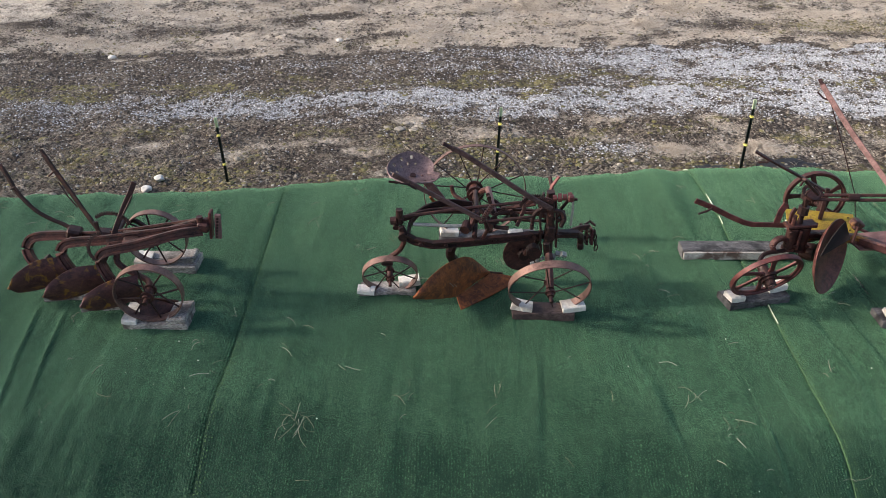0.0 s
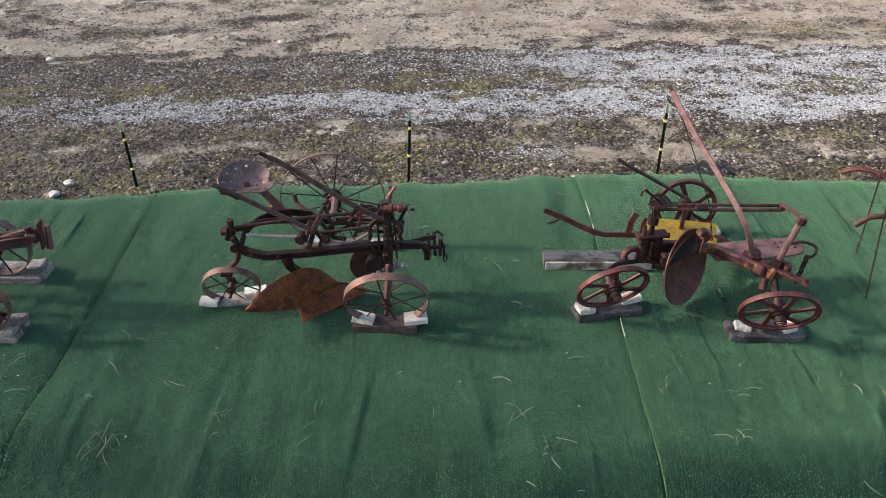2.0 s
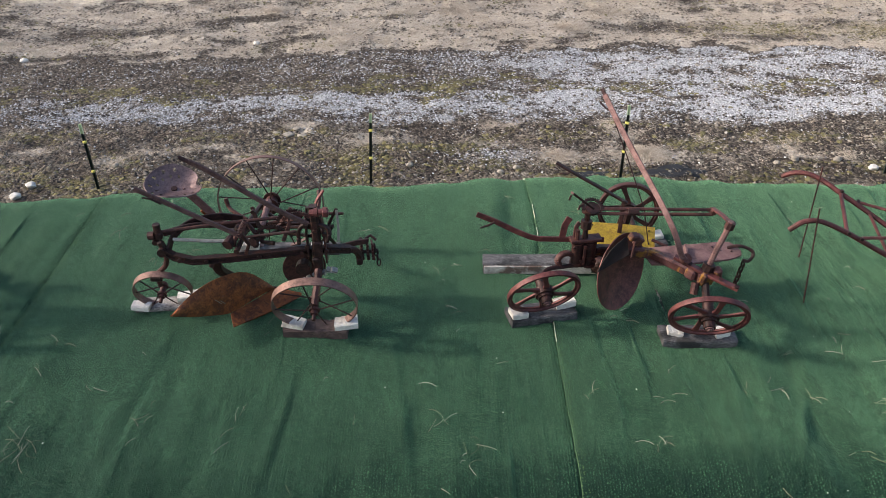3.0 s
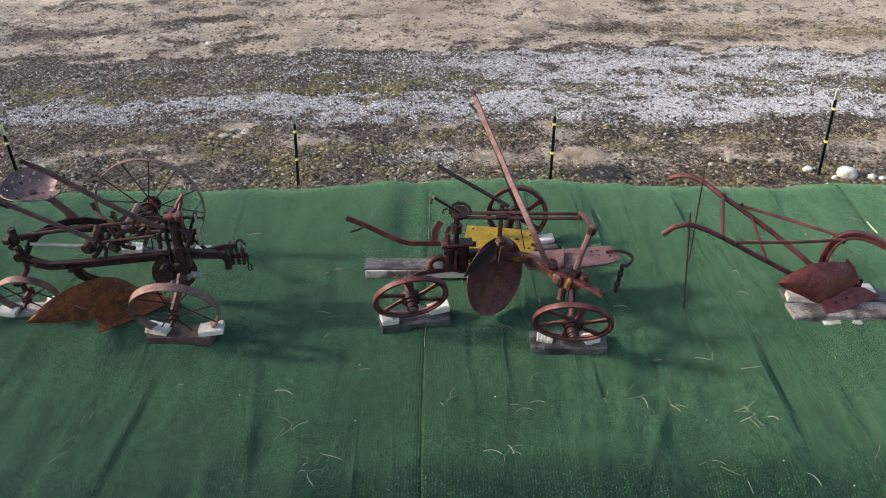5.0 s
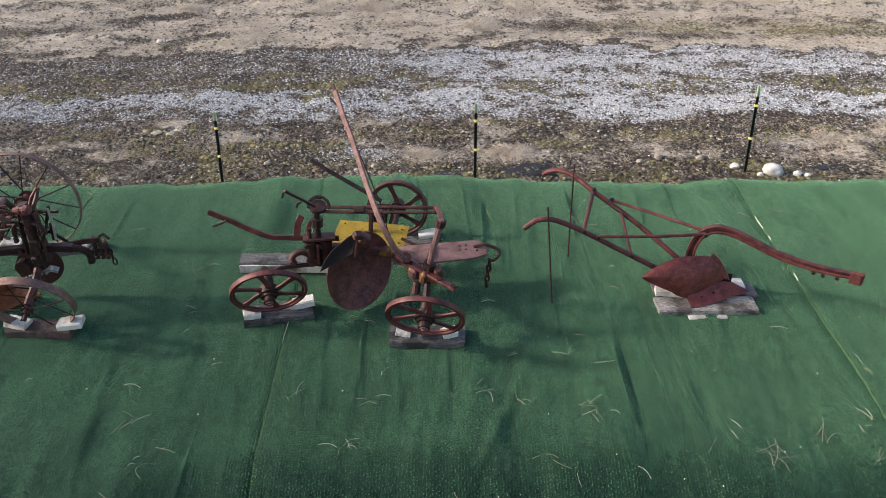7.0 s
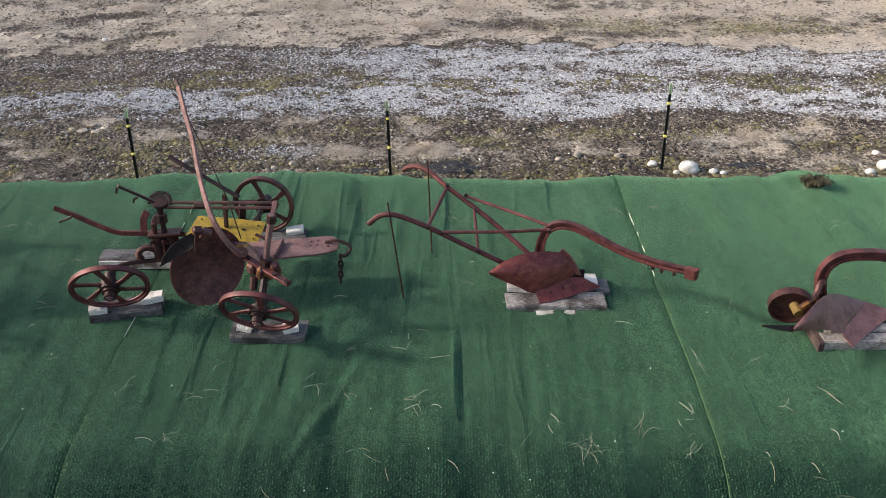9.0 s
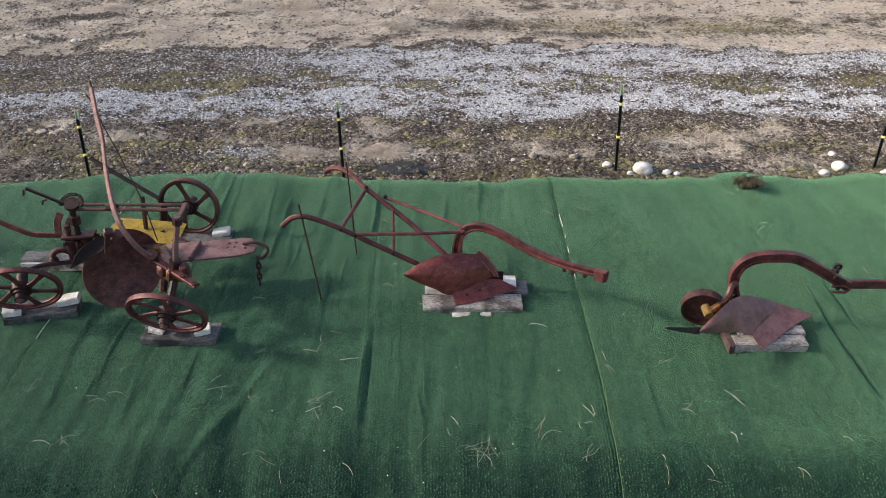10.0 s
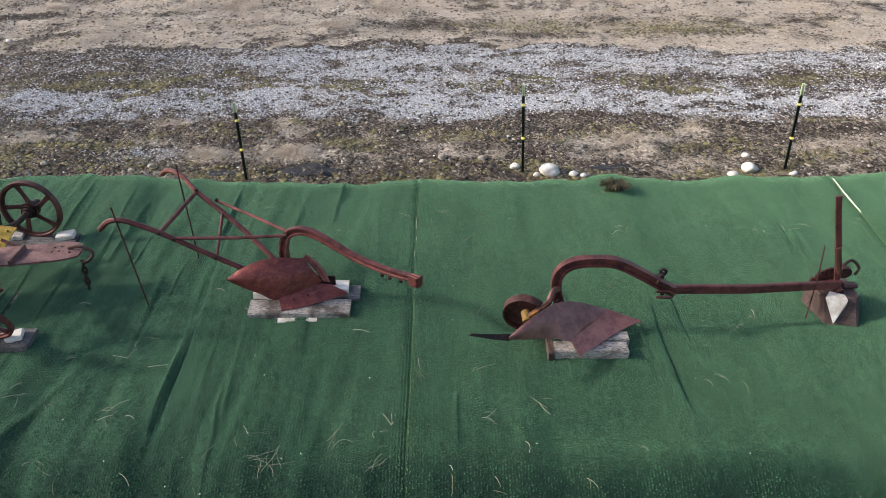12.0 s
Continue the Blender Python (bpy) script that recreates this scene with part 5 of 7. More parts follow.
    rod("collar", [(3.335, 4.435, 0.865), (3.327, 4.436, 0.82)], 0.032, RUST, p)
    rod("collar", [(3.262, 4.444, 0.545), (3.252, 4.444, 0.50)], 0.040, RUST_DARK, p)
    bm = bmesh.new()
    add_box(bm, (3.19, 4.39, 0.40), (3.30, 4.48, 0.50), 0.016, turned(8, 10, 20))
    add_box(bm, (3.13, 4.42, 0.42), (3.20, 4.50, 0.49), 0.014, turned(0, 10, 35))
    add_box(bm, (3.29, 4.40, 0.43), (3.345, 4.46, 0.53), 0.012, turned(10, -12, 10))
    part("front_casting", bm, RUST_YELLOW, p, "rough casting with old yellow paint")
    rod("spring", [(3.17, 4.37, 0.36), (3.18, 4.40, 0.43)], 0.026, RUST, p)
    # the long upright lever, swept into the front draw arm
    ll = bar("long_lever", [(2.632, 5.25, 1.366), (2.70, 5.085, 1.252), (2.772, 4.923, 1.141), (2.84, 4.724, 1.044), (2.919, 4.525, 0.927), (2.977, 4.43, 0.825), (3.024, 4.415, 0.721), (3.065, 4.44, 0.62), (3.12, 4.47, 0.545)], 0.036, 0.016, RUST_PINK, p, "long upright lever of faded red flat steel", True, up=(0, 1, 0.2))
    bar("grip", [(2.615, 5.28, 1.40), (2.632, 5.25, 1.366)], 0.024, 0.014, RUST, ll, up=(0, 1, 0.2))
    rod("latch", [(2.60, 5.23, 1.325), (2.64, 5.205, 1.29), (2.665, 5.18, 1.285)], 0.007, RUST_DARK, ll)
    rod("latch_rod", [(2.665, 5.14, 1.29), (2.80, 5.05, 0.98), (2.93, 4.95, 0.66), (2.985, 4.90, 0.40)], 0.004, RUST_DARK, ll)
    bar("draw_arm", [(3.05, 4.515, 0.555), (3.235, 4.42, 0.487), (3.42, 4.295, 0.452)], 0.046, 0.024, RUST_RED, p, "flat draw arm")
    bm = bmesh.new()
    disc(bm, (3.11, 4.47, 0.565), (0.2, -0.6, 0.7), 0.034, 0.04, 12)
    part("pivot", bm, RUST, p)
    for at in ((3.405, 4.295, 0.468), (3.32, 4.355, 0.482), (3.14, 4.46, 0.535)):
        bolt(at, (0, -0.3, 1), 0.016, p)
    # second long lever behind
    l2 = bar("lever", [(2.385, 5.49, 0.735), (2.48, 5.45, 0.69), (2.70, 5.37, 0.592), (2.90, 5.30, 0.50)], 0.032, 0.018, RUST_DARK, p, "long dark lever")
    rod("latch", [(2.41, 5.46, 0.66), (2.47, 5.44, 0.668), (2.49, 5.44, 0.69)], 0.008, RUST_DARK, l2)
    bm = bmesh.new()
    add_box(bm, (2.88, 5.26, 0.27), (2.935, 5.32, 0.45), 0.012, turned(0, 8, 10))
    part("lever_bracket", bm, RUST_DARK, p)
    # deck plate and its post
    rows = [[(2.601, 5.23, 0.383), (2.77, 5.218, 0.378), (2.93, 5.205, 0.37), (3.101, 5.185, 0.36)], [(2.578, 5.12, 0.36), (2.75, 5.112, 0.352), (2.92, 5.105, 0.342), (3.085, 5.098, 0.328)], [(2.554, 5.007, 0.335), (2.72, 5.007, 0.325), (2.90, 5.010, 0.31), (3.068, 5.010, 0.292)]]
    deck = sheet("deck_plate", rows, 0.008, YELLOW, p, "worn yellow painted deck plate")
    for x, y, z in ((2.64, 5.19, 0.380), (3.03, 5.04, 0.31), (2.60, 5.04, 0.345), (3.05, 5.15, 0.352)):
        bolt((x, y, z), (0, -0.3, 1), 0.006, deck)
    bar("post", [(2.828, 5.125, 0.355), (2.834, 5.142, 0.48), (2.839, 5.161, 0.60)], 0.030, 0.022, RUST_DARK, p)
    # draught plate with hook and chain
    rows = [[(2.98, 5.00, 0.30), (3.15, 4.985, 0.328), (3.35, 5.00, 0.337), (3.55, 5.03, 0.337), (3.60, 5.03, 0.334), (3.64, 4.99, 0.330)], [(2.98, 4.90, 0.30), (3.16, 4.88, 0.330), (3.36, 4.885, 0.340), (3.55, 4.92, 0.340), (3.60, 4.93, 0.337), (3.655, 4.925, 0.332)], [(3.0, 4.80, 0.30), (3.18, 4.76, 0.326), (3.36, 4.775, 0.335), (3.54, 4.81, 0.335), (3.60, 4.84, 0.333), (3.645, 4.87, 0.330)]]
    dp = sheet("draught_plate", rows, 0.014, RUST_PINK, p, "broad faded red draught plate with bolt holes")
    for x, y in ((3.46, 4.90), (3.46, 4.955), (3.505, 4.91), (3.505, 4.965), (3.58, 4.90)):
        bolt((x, y, 0.338), (0, 0, 1), 0.008, dp)
    bar("lug", [(3.235, 4.76, 0.335), (3.262, 4.945, 0.350)], 0.018, 0.05, RUST_PINK, p)
    rod("hook", [(3.56, 4.94, 0.345), (3.64, 4.93, 0.365), (3.72, 4.91, 0.345), (3.735, 4.89, 0.315), (3.70, 4.86, 0.285), (3.66, 4.87, 0.285)], 0.012, RUST_DARK, p, "", True)
    for k in range(5):
        z = 0.255 - 0.047 * k
        c = Vector((3.668 - 0.004 * k, 4.865 + 0.004 * k, z))
        s = Vector((1, 0.3, 0)).normalized() if k % 2 else Vector((-0.3, 1, 0)).normalized()
        bm = bmesh.new()
        loop = [c + s * 0.014 * math.cos(a) + Vector((0, 0, 0.031 * math.sin(a))) for a in [2 * math.pi * i / 12 for i in range(12)]]
        sweep(bm, loop, circle_section(0.0075, 5), (0.5, 0.5, 0.01), closed=True)
        part("chain_link", bm, RUST_DARK, p)
    # the dished disc
    c, ax, R = Vector((2.758, 4.765, 0.268)), Vector((0.69, -0.70, 0.19)).normalized(), 0.277
    u = ax.orthogonal().normalized()
    v = ax.cross(u)
    k, prof = 44, [(R, 0.0), (R * 0.8, -0.032), (R * 0.5, -0.062), (R * 0.2, -0.076), (0.001, -0.078), (0.001, -0.086), (R * 0.2, -0.084), (R * 0.5, -0.070), (R * 0.8, -0.040), (R, -0.007)]
    bm = bmesh.new()
    rings = [[bm.verts.new(c + ax * (o + 0.035) + (u * math.cos(2 * math.pi * j / k) + v * math.sin(2 * math.pi * j / k)) * r) for r, o in prof] for j in range(k)]
    for j in range(k):
        for i in range(len(prof)):
            i2 = (i + 1) % len(prof)
            bm.faces.new((rings[j][i], rings[j][i2], rings[(j + 1) % k][i2], rings[(j + 1) % k][i]))
    part("disc_blade", bm, RUST_DISC, p, "large dished red-brown disc blade", True)
    bm = bmesh.new()
    disc(bm, c - ax * 0.13, ax, 0.065, 0.10, 14)
    part("disc_hub", bm, RUST_DARK, p)
    # scraper curled over the disc's upper edge
    tip, high, back = Vector((2.552, 4.49, 0.444)), Vector((2.773, 4.70, 0.594)), Vector((2.765, 4.56, 0.535))
    rows = [[a.lerp(tip, f) + Vector((-0.3, -0.4, 0.5)) * bow * math.sin(math.pi * f) for f in (0, 0.25, 0.5, 0.75, 0.985)] for a, bow in ((high, 0.10), (high.lerp(back, 0.5), 0.03), (back, 0.0))]
    sheet("scraper", rows, 0.007, RUST_SHADED, p, "curved scraper blade, coloured dark as if in shade")
    bm = bmesh.new()
    add_box(bm, (2.765, 4.600, 0.612), (2.825, 4.650, 0.662), 0.008, turned(20, 15, 30))
    add_box(bm, (2.805, 4.620, 0.562), (2.865, 4.680, 0.632), 0.008, turned(10, 35, 10))
    part("scraper_bracket", bm, RUST_YELLOW, p, "bracket with old yellow paint")
    bar("scraper_arm", [(2.795, 4.570, 0.632), (2.780, 4.550, 0.522)], 0.022, 0.010, RUST, p, up=(1, 0, 0))
    # frame
    bm = bmesh.new()
    sweep(bm, [(2.55, 4.82, 0.40), (2.80, 4.93, 0.34), (3.02, 4.88, 0.33), (3.20, 4.50, 0.43)], flat_section(0.06, 0.07))
    part("frame_beam", bm, RUST_YELLOW, p)
    rod("frame_rod", [(2.60, 4.90, 0.30), (2.95, 5.10, 0.24)], 0.024, RUST_DARK, p)
    return p


disc_plough()
C = "under a wheel of the disc plough"
timber((1.99, 4.50, 0.0), (2.46, 4.68, 0.062), WOOD_DARK, "dark weathered timber block " + C, 13)
timber((2.005, 4.475, 0.063), (2.115, 4.575, 0.105), WOOD_PALE, "pale cut timber wedge " + C, 16, "timber_wedge", (0, 8))
timber((2.32, 4.60, 0.063), (2.46, 4.685, 0.110), WOOD_PALE, "pale cut timber wedge " + C, 14, "timber_wedge", (0, -6))
timber((2.995, 4.25, 0.0), (3.485, 4.43, 0.060), WOOD_DARK, "dark weathered timber block " + C, -0.5)
timber((3.04, 4.30, 0.061), (3.14, 4.38, 0.092), WOOD_PALE, "pale cut timber wedge " + C, -8, "timber_wedge", (0, 8))
timber((3.335, 4.285, 0.061), (3.435, 4.375, 0.095), WOOD_PALE, "pale cut timber wedge " + C, 14, "timber_wedge", (0, -8))
timber((2.80, 5.44, 0.0), (3.31, 5.62, 0.032), WOOD_DARK, "dark weathered plank " + C, 4)
timber((3.155, 5.52, 0.033), (3.285, 5.61, 0.070), WOOD_PALE, "pale cut timber wedge " + C, 8, "timber_wedge", (0, -6))
timber((2.81, 5.52, 0.033), (2.89, 5.60, 0.066), WOOD_PALE, "pale cut timber wedge " + C, 8, "timber_wedge", (0, 6))
beam_t = timber((1.845, 5.115, 0.0), (2.66, 5.255, 0.082), WOOD_DARK, "heavy timber with dark painted top and split pale face", 0)
bmx = bmesh.new()
add_box(bmx, (1.85, 5.100, 0.004), (2.655, 5.1145, 0.070), 0.004, None, 0.003)
part("split_face", bmx, WOOD_SPLIT, beam_t, "pale split timber face")


# ---- riding plough with seat ----
def riding_plough():
    p = thing("riding_plough", (0.35, 4.6, 0.0), "rusty horse-drawn riding plough with pierced steel seat and three wheels", "plough")
    # wheels
    spoke_wheel("land_wheel", (0.247, 5.43, 0.422), (0.03, -1.0, 0.0), 0.397, 0.036, 12, p, 0.045, 0.17, 0.006, 0.0048)
    spoke_wheel("front_wheel", (0.714, 4.325, 0.308), (0.03, -0.93, -0.36), 0.278, 0.056, 8, p, 0.024, 0.15, 0.007, 0.0045)
    spoke_wheel("rear_wheel", (-0.375, 4.62, 0.205), (0.05, -0.94, -0.34), 0.196, 0.050, 7, p, 0.022, 0.12, 0.007, 0.0050)
    # main beam
    bm = bmesh.new()
    sweep(bm, [(-0.245, 4.50, 0.60), (-0.19, 4.49, 0.572), (-0.07, 4.47, 0.553), (0.16, 4.50, 0.553), (0.60, 4.59, 0.550), (0.80, 4.63, 0.541), (0.93, 4.64, 0.530)], beam_section(0.042, 0.046))
    beam = part("main_beam", bm, RUST_DARK, p, "dark rolled-steel beam")
    for x, y, z in ((-0.15, 4.455, 0.563), (0.02, 4.455, 0.553), (0.35, 4.515, 0.551), (0.62, 4.57, 0.549), (0.80, 4.605, 0.541)):
        bolt((x, y, z), (0, 1, 0), 0.015, beam)
    bar("beam_strap", [(0.05, 4.495, 0.535), (0.035, 4.49, 0.50)], 0.05, 0.03, RUST, beam)
    bm = bmesh.new()
    sweep(bm, curve_points([(0.075, 4.52, 0.545), (0.055, 4.54, 0.48), (0.05, 4.58, 0.41), (0.058, 4.63, 0.35), (0.08, 4.70, 0.27)]), flat_section(0.05, 0.062), (1, 0, 0.1))
    part("plough_standard", bm, RUST_DARK, p)
    # bottom
    top = [(-0.20, 4.255, 0.277), (-0.10, 4.36, 0.350), (0.0, 4.48, 0.372), (0.08, 4.58, 0.356), (0.151, 4.67, 0.323), (0.214, 4.743, 0.258), (0.28, 4.785, 0.17), (0.344, 4.80, 0.100)]
    low = [(-0.198, 4.256, 0.262), (-0.10, 4.325, 0.205), (0.0, 4.415, 0.145), (0.10, 4.513, 0.092), (0.18, 4.61, 0.092), (0.26, 4.70, 0.094), (0.344, 4.80, 0.094)]
    mould = sheet("mouldboard", loft(top, low, 8, 0.030, (0.05, -0.8, 0.5)), 0.008, RUST_ORANGE, p, "orange-brown rusted mouldboard with bare scratches")
    for a, b in (((0.045, 4.405, 0.285), (0.075, 4.43, 0.235)), ((0.075, 4.42, 0.265), (0.095, 4.44, 0.228))):
        bar("bare_scratch", [a, b], 0.004, 0.002, STEEL, mould)
    share = [[(0.098, 4.510, 0.090), (0.18, 4.605, 0.091), (0.26, 4.695, 0.093), (0.346, 4.795, 0.094), (0.44, 4.775, 0.094), (0.544, 4.745, 0.09)], [(0.112, 4.467, 0.066), (0.20, 4.545, 0.068), (0.29, 4.625, 0.070), (0.37, 4.70, 0.075), (0.46, 4.725, 0.080), (0.545, 4.738, 0.080)], [(0.129, 4.424, 0.042), (0.22, 4.49, 0.044), (0.31, 4.555, 0.048), (0.39, 4.615, 0.055), (0.47, 4.675, 0.062), (0.546, 4.732, 0.070)]]
    sh = sheet("share", share, 0.010, RUST_ORANGE, p, "orange-rusted broad share")
    bar("landside", [(0.44, 4.82, 0.055), (0.10, 4.86, 0.06)], 0.012, 0.05, RUST_DARK, p)
    bar("frog", [(0.12, 4.72, 0.24), (0.26, 4.84, 0.07)], 0.05, 0.05, RUST_DARK, p)
    # rolling coulter
    COULTER = (0.575, 4.80, 0.275)
    bm = bmesh.new()
    disc(bm, COULTER, (0.25, -0.96, 0.05), 0.150, 0.007, 36)
    cb = part("coulter_blade", bm, RUST, p, "round rolling coulter blade")
    bm = bmesh.new()
    disc(bm, (COULTER[0], COULTER[1] - 0.02, COULTER[2]), (0.25, -0.96, 0.05), 0.04, 0.07, 12)
    part("coulter_hub", bm, RUST_DARK, cb)
    rod("coulter_shank", [(0.665, 4.60, 0.56), (0.65, 4.68, 0.42), (COULTER[0] + 0.01, COULTER[1] - 0.05, COULTER[2] + 0.02)], 0.020, RUST_DARK, p)
    bm = bmesh.new()
    for k in range(7):
        add_box(bm, (0.60 + 0.035 * k, 4.53 + 0.012 * (k % 3), 0.345 + 0.011 * k), (0.63 + 0.035 * k, 4.55 + 0.012 * (k % 3), 0.365 + 0.014 * k), 0.003, turned(20 * k, -20, 15 * k))
    part("guard_strip", bm, STEEL, p, "pale flaking guard strip")
    # rear hinge and caster arm
    bm = bmesh.new()
    add_box(bm, (-0.315, 4.53, 0.665), (-0.262, 4.57, 0.725), 0.012, turned(0, 10, 5))
    add_box(bm, (-0.29, 4.51, 0.58), (-0.245, 4.545, 0.67), 0.010, turned(0, -20, 0))
    disc(bm, (-0.268, 4.505, 0.60), (0, 1, 0), 0.030, 0.05, 12)
    disc(bm, (-0.315, 4.56, 0.655), (0, 1, 0.2), 0.020, 0.07, 10)
    disc(bm, (-0.33, 4.54, 0.70), (1, 0, 0.1), 0.028, 0.04, 10)
    disc(bm, (-0.29, 4.55, 0.75), (0, 0, 1), 0.024, 0.06, 10)
    part("rear_hinge", bm, RUST_DARK, p)
    rod("caster_arm", [(-0.262, 4.52, 0.60), (-0.268, 4.545, 0.52), (-0.30, 4.575, 0.44), (-0.36, 4.60, 0.375), (-0.38, 4.605, 0.345), (-0.38, 4.615, 0.25)], 0.018, RUST, p, "", True)
    bm = bmesh.new()
    add_box(bm, (-0.43, 4.58, 0.30), (-0.35, 4.64, 0.335), 0.008)
    part("caster_block", bm, RUST_DARK, p)
    # upper frame rails
    rod("rail", [(-0.285, 4.56, 0.715), (0.10, 4.62, 0.742), (0.47, 4.68, 0.752), (0.76, 4.70, 0.772)], 0.0115, RUST, p)
    bar("rail", [(-0.27, 4.58, 0.69), (-0.08, 4.68, 0.690), (0.21, 4.75, 0.650), (0.60, 4.80, 0.615), (0.74, 4.74, 0.60)], 0.020, 0.042, RUST_DARK, p, "", True)
    rod("rail", [(-0.20, 4.55, 0.665), (0.05, 4.56, 0.645), (0.20, 4.58, 0.635)], 0.012, STEEL, p, "pale worn round rail")
    bar("curved_brace", [(-0.235, 4.53, 0.60), (-0.21, 4.60, 0.66), (-0.12, 4.70, 0.70), (0.04, 4.78, 0.70), (0.2, 4.80, 0.67)], 0.016, 0.05, RUST_DARK, p, "", True)
    rod("crank_tube", [(0.325, 5.05, 0.656), (0.335, 4.90, 0.665), (0.345, 4.69, 0.668)], 0.023, RUST_PINK, p, "thick faded crank tube to the land wheel")
    rod("land_axle", [(0.247, 5.38, 0.422), (0.25, 5.24, 0.48), (0.29, 5.12, 0.60), (0.325, 5.05, 0.654)], 0.022, RUST, p)
    rod("cross_shaft", [(0.21, 4.50, 0.60), (0.235, 4.85, 0.63), (0.24, 5.18, 0.56)], 0.018, RUST_DARK, p)
    rod("lift_link", [(0.22, 4.60, 0.72), (0.175, 4.57, 0.60)], 0.017, RUST, p)
    rod("lift_link", [(0.25, 4.70, 0.70), (0.36, 4.62, 0.60), (0.44, 4.58, 0.615)], 0.015, RUST_DARK, p)
    rod("lift_link", [(0.36, 4.88, 0.66), (0.46, 4.82, 0.60), (0.52, 4.80, 0.53)], 0.014, RUST_DARK, p)
    rod("lift_link", [(0.40, 4.70, 0.70), (0.62, 4.62, 0.78)], 0.013, RUST, p)
    rod("cross_rod", [(0.52, 4.95, 0.56), (0.40, 4.60, 0.66)], 0.012, RUST_DARK, p)
    bm = bmesh.new()
    disc(bm, (0.155, 4.57, 0.632), (0.3, 1, 0.2), 0.034, 0.07, 12)
    add_box(bm, (0.14, 4.555, 0.58), (0.175, 4.59, 0.64), 0.008, turned(0, 15, 8))
    disc(bm, (0.315, 4.60, 0.63), (0.2, 1, -0.1), 0.030, 0.08, 12)
    add_box(bm, (0.295, 4.575, 0.575), (0.335, 4.62, 0.63), 0.010, turned(0, -12, -10))
    add_box(bm, (0.19, 4.58, 0.64), (0.245, 4.64, 0.74), 0.014, turned(8, 10, 0))
    part("lift_casting", bm, RUST_DARK, p)
    # coil spring
    bm = bmesh.new()
    a, b = Vector((0.25, 4.455, 0.745)), Vector((0.317, 4.445, 0.872))
    d = (b - a).normalized()
    e = d.orthogonal().normalized()
    f = d.cross(e)
    coil = [a + (b - a) * (i / 70) + (e * math.cos(i * 0.8) + f * math.sin(i * 0.8)) * 0.016 for i in range(71)]
    sweep(bm, coil, circle_section(0.0045, 5), (0.3, 0.2, 0.9))
    part("coil_spring", bm, RUST, p, "", True)
    # foot pedals
    rod("pedal", [(0.06, 4.95, 0.74), (0.075, 4.94, 0.68), (0.12, 4.90, 0.66), (0.21, 4.86, 0.625)], 0.015, RUST, p, "", True)
    rod("pedal", [(-0.09, 4.86, 0.70), (-0.06, 4.87, 0.655), (0.0, 4.85, 0.635), (0.03, 4.84, 0.65), (0.035, 4.84, 0.69)], 0.011, RUST_ORANGE, p, "", True)
    # front standard, quadrant and notched castings
    bm = bmesh.new()
    sweep(bm, [(0.722, 4.585, 0.40), (0.722, 4.59, 0.60), (0.718, 4.60, 0.80), (0.712, 4.605, 0.885)], flat_section(0.052, 0.06), (0, 1, 0))
    part("front_standard", bm, RUST_DARK, p)
    bm = bmesh.new()
    add_box(bm, (0.688, 4.55, 0.51), (0.757, 4.61, 0.64), 0.014, turned(0, 4, 6))
    disc(bm, (0.722, 4.575, 0.56), (0, 1, 0), 0.036, 0.05, 14)
    add_box(bm, (0.685, 4.54, 0.43), (0.735, 4.59, 0.52), 0.012, turned(0, -8, 0))
    part("standard_casting", bm, RUST_DARK, p)
    bm = bmesh.new()
    add_box(bm, (0.64, 4.60, 0.73), (0.76, 4.66, 0.78), 0.014, turned(8, 10, 14))
    part("cap_casting", bm, RUST_DARK, p)
    bm = bmesh.new()
    disc(bm, (0.62, 4.56, 0.44), (0, 1, 0), 0.05, 0.06, 12)
    part("pivot", bm, RUST_DARK, p)
    bar("curved_arm", [(0.60, 4.60, 0.60), (0.61, 4.60, 0.70), (0.66, 4.60, 0.75), (0.78, 4.58, 0.745), (0.81, 4.57, 0.70), (0.79, 4.56, 0.64)], 0.030, 0.024, RUST_DARK, p, "", True)
    quadrant("quadrant", (0.64, 4.47, 0.77), (0, -1, 0.1), 0.125, 55, 140, p, RUST)
    rod("front_lever", [(0.73, 4.66, 0.80), (0.735, 4.74, 0.85), (0.728, 4.80, 0.885)], 0.014, RUST, p)
    bar("front_lever", [(0.70, 4.66, 0.80), (0.73, 4.69, 0.88), (0.775, 4.71, 0.94)], 0.024, 0.012, RUST_RED, p)
    bm = bmesh.new()
    for k in range(4):
        c = Vector((0.725 + 0.030 * k, 4.50 - 0.012 * k, 0.895 + 0.010 * k))
        disc(bm, c, (1, -0.1, 0.1), 0.022 + 0.008 * (k % 2), 0.026, 12)
    add_box(bm, (0.80, 4.42, 0.905), (0.838, 4.47, 0.950), 0.008)
    part("adjusting_screw", bm, RUST_RED, p)
    rod("screw_rod", [(0.66, 4.70, 0.775), (0.90, 4.64, 0.805)], 0.010, RUST_DARK, p)
    bar("strap", [(0.862, 4.605, 0.852), (0.868, 4.60, 0.74), (0.862, 4.592, 0.625)], 0.016, 0.004, STEEL, p, "pale hanging steel strap", up=(0, 1, 0))
    bar("front_bracket", [(0.86, 4.62, 0.85), (0.80, 4.66, 0.72), (0.80, 4.60, 0.66)], 0.022, 0.02, RUST_DARK, p)
    rod("stay", [(0.75, 4.72, 0.62), (0.80, 4.86, 0.42), (0.74, 4.92, 0.36)], 0.012, RUST_DARK, p)
    bar("stay", [(0.82, 4.66, 0.70), (0.73, 4.80, 0.50)], 0.022, 0.02, RUST_DARK, p)
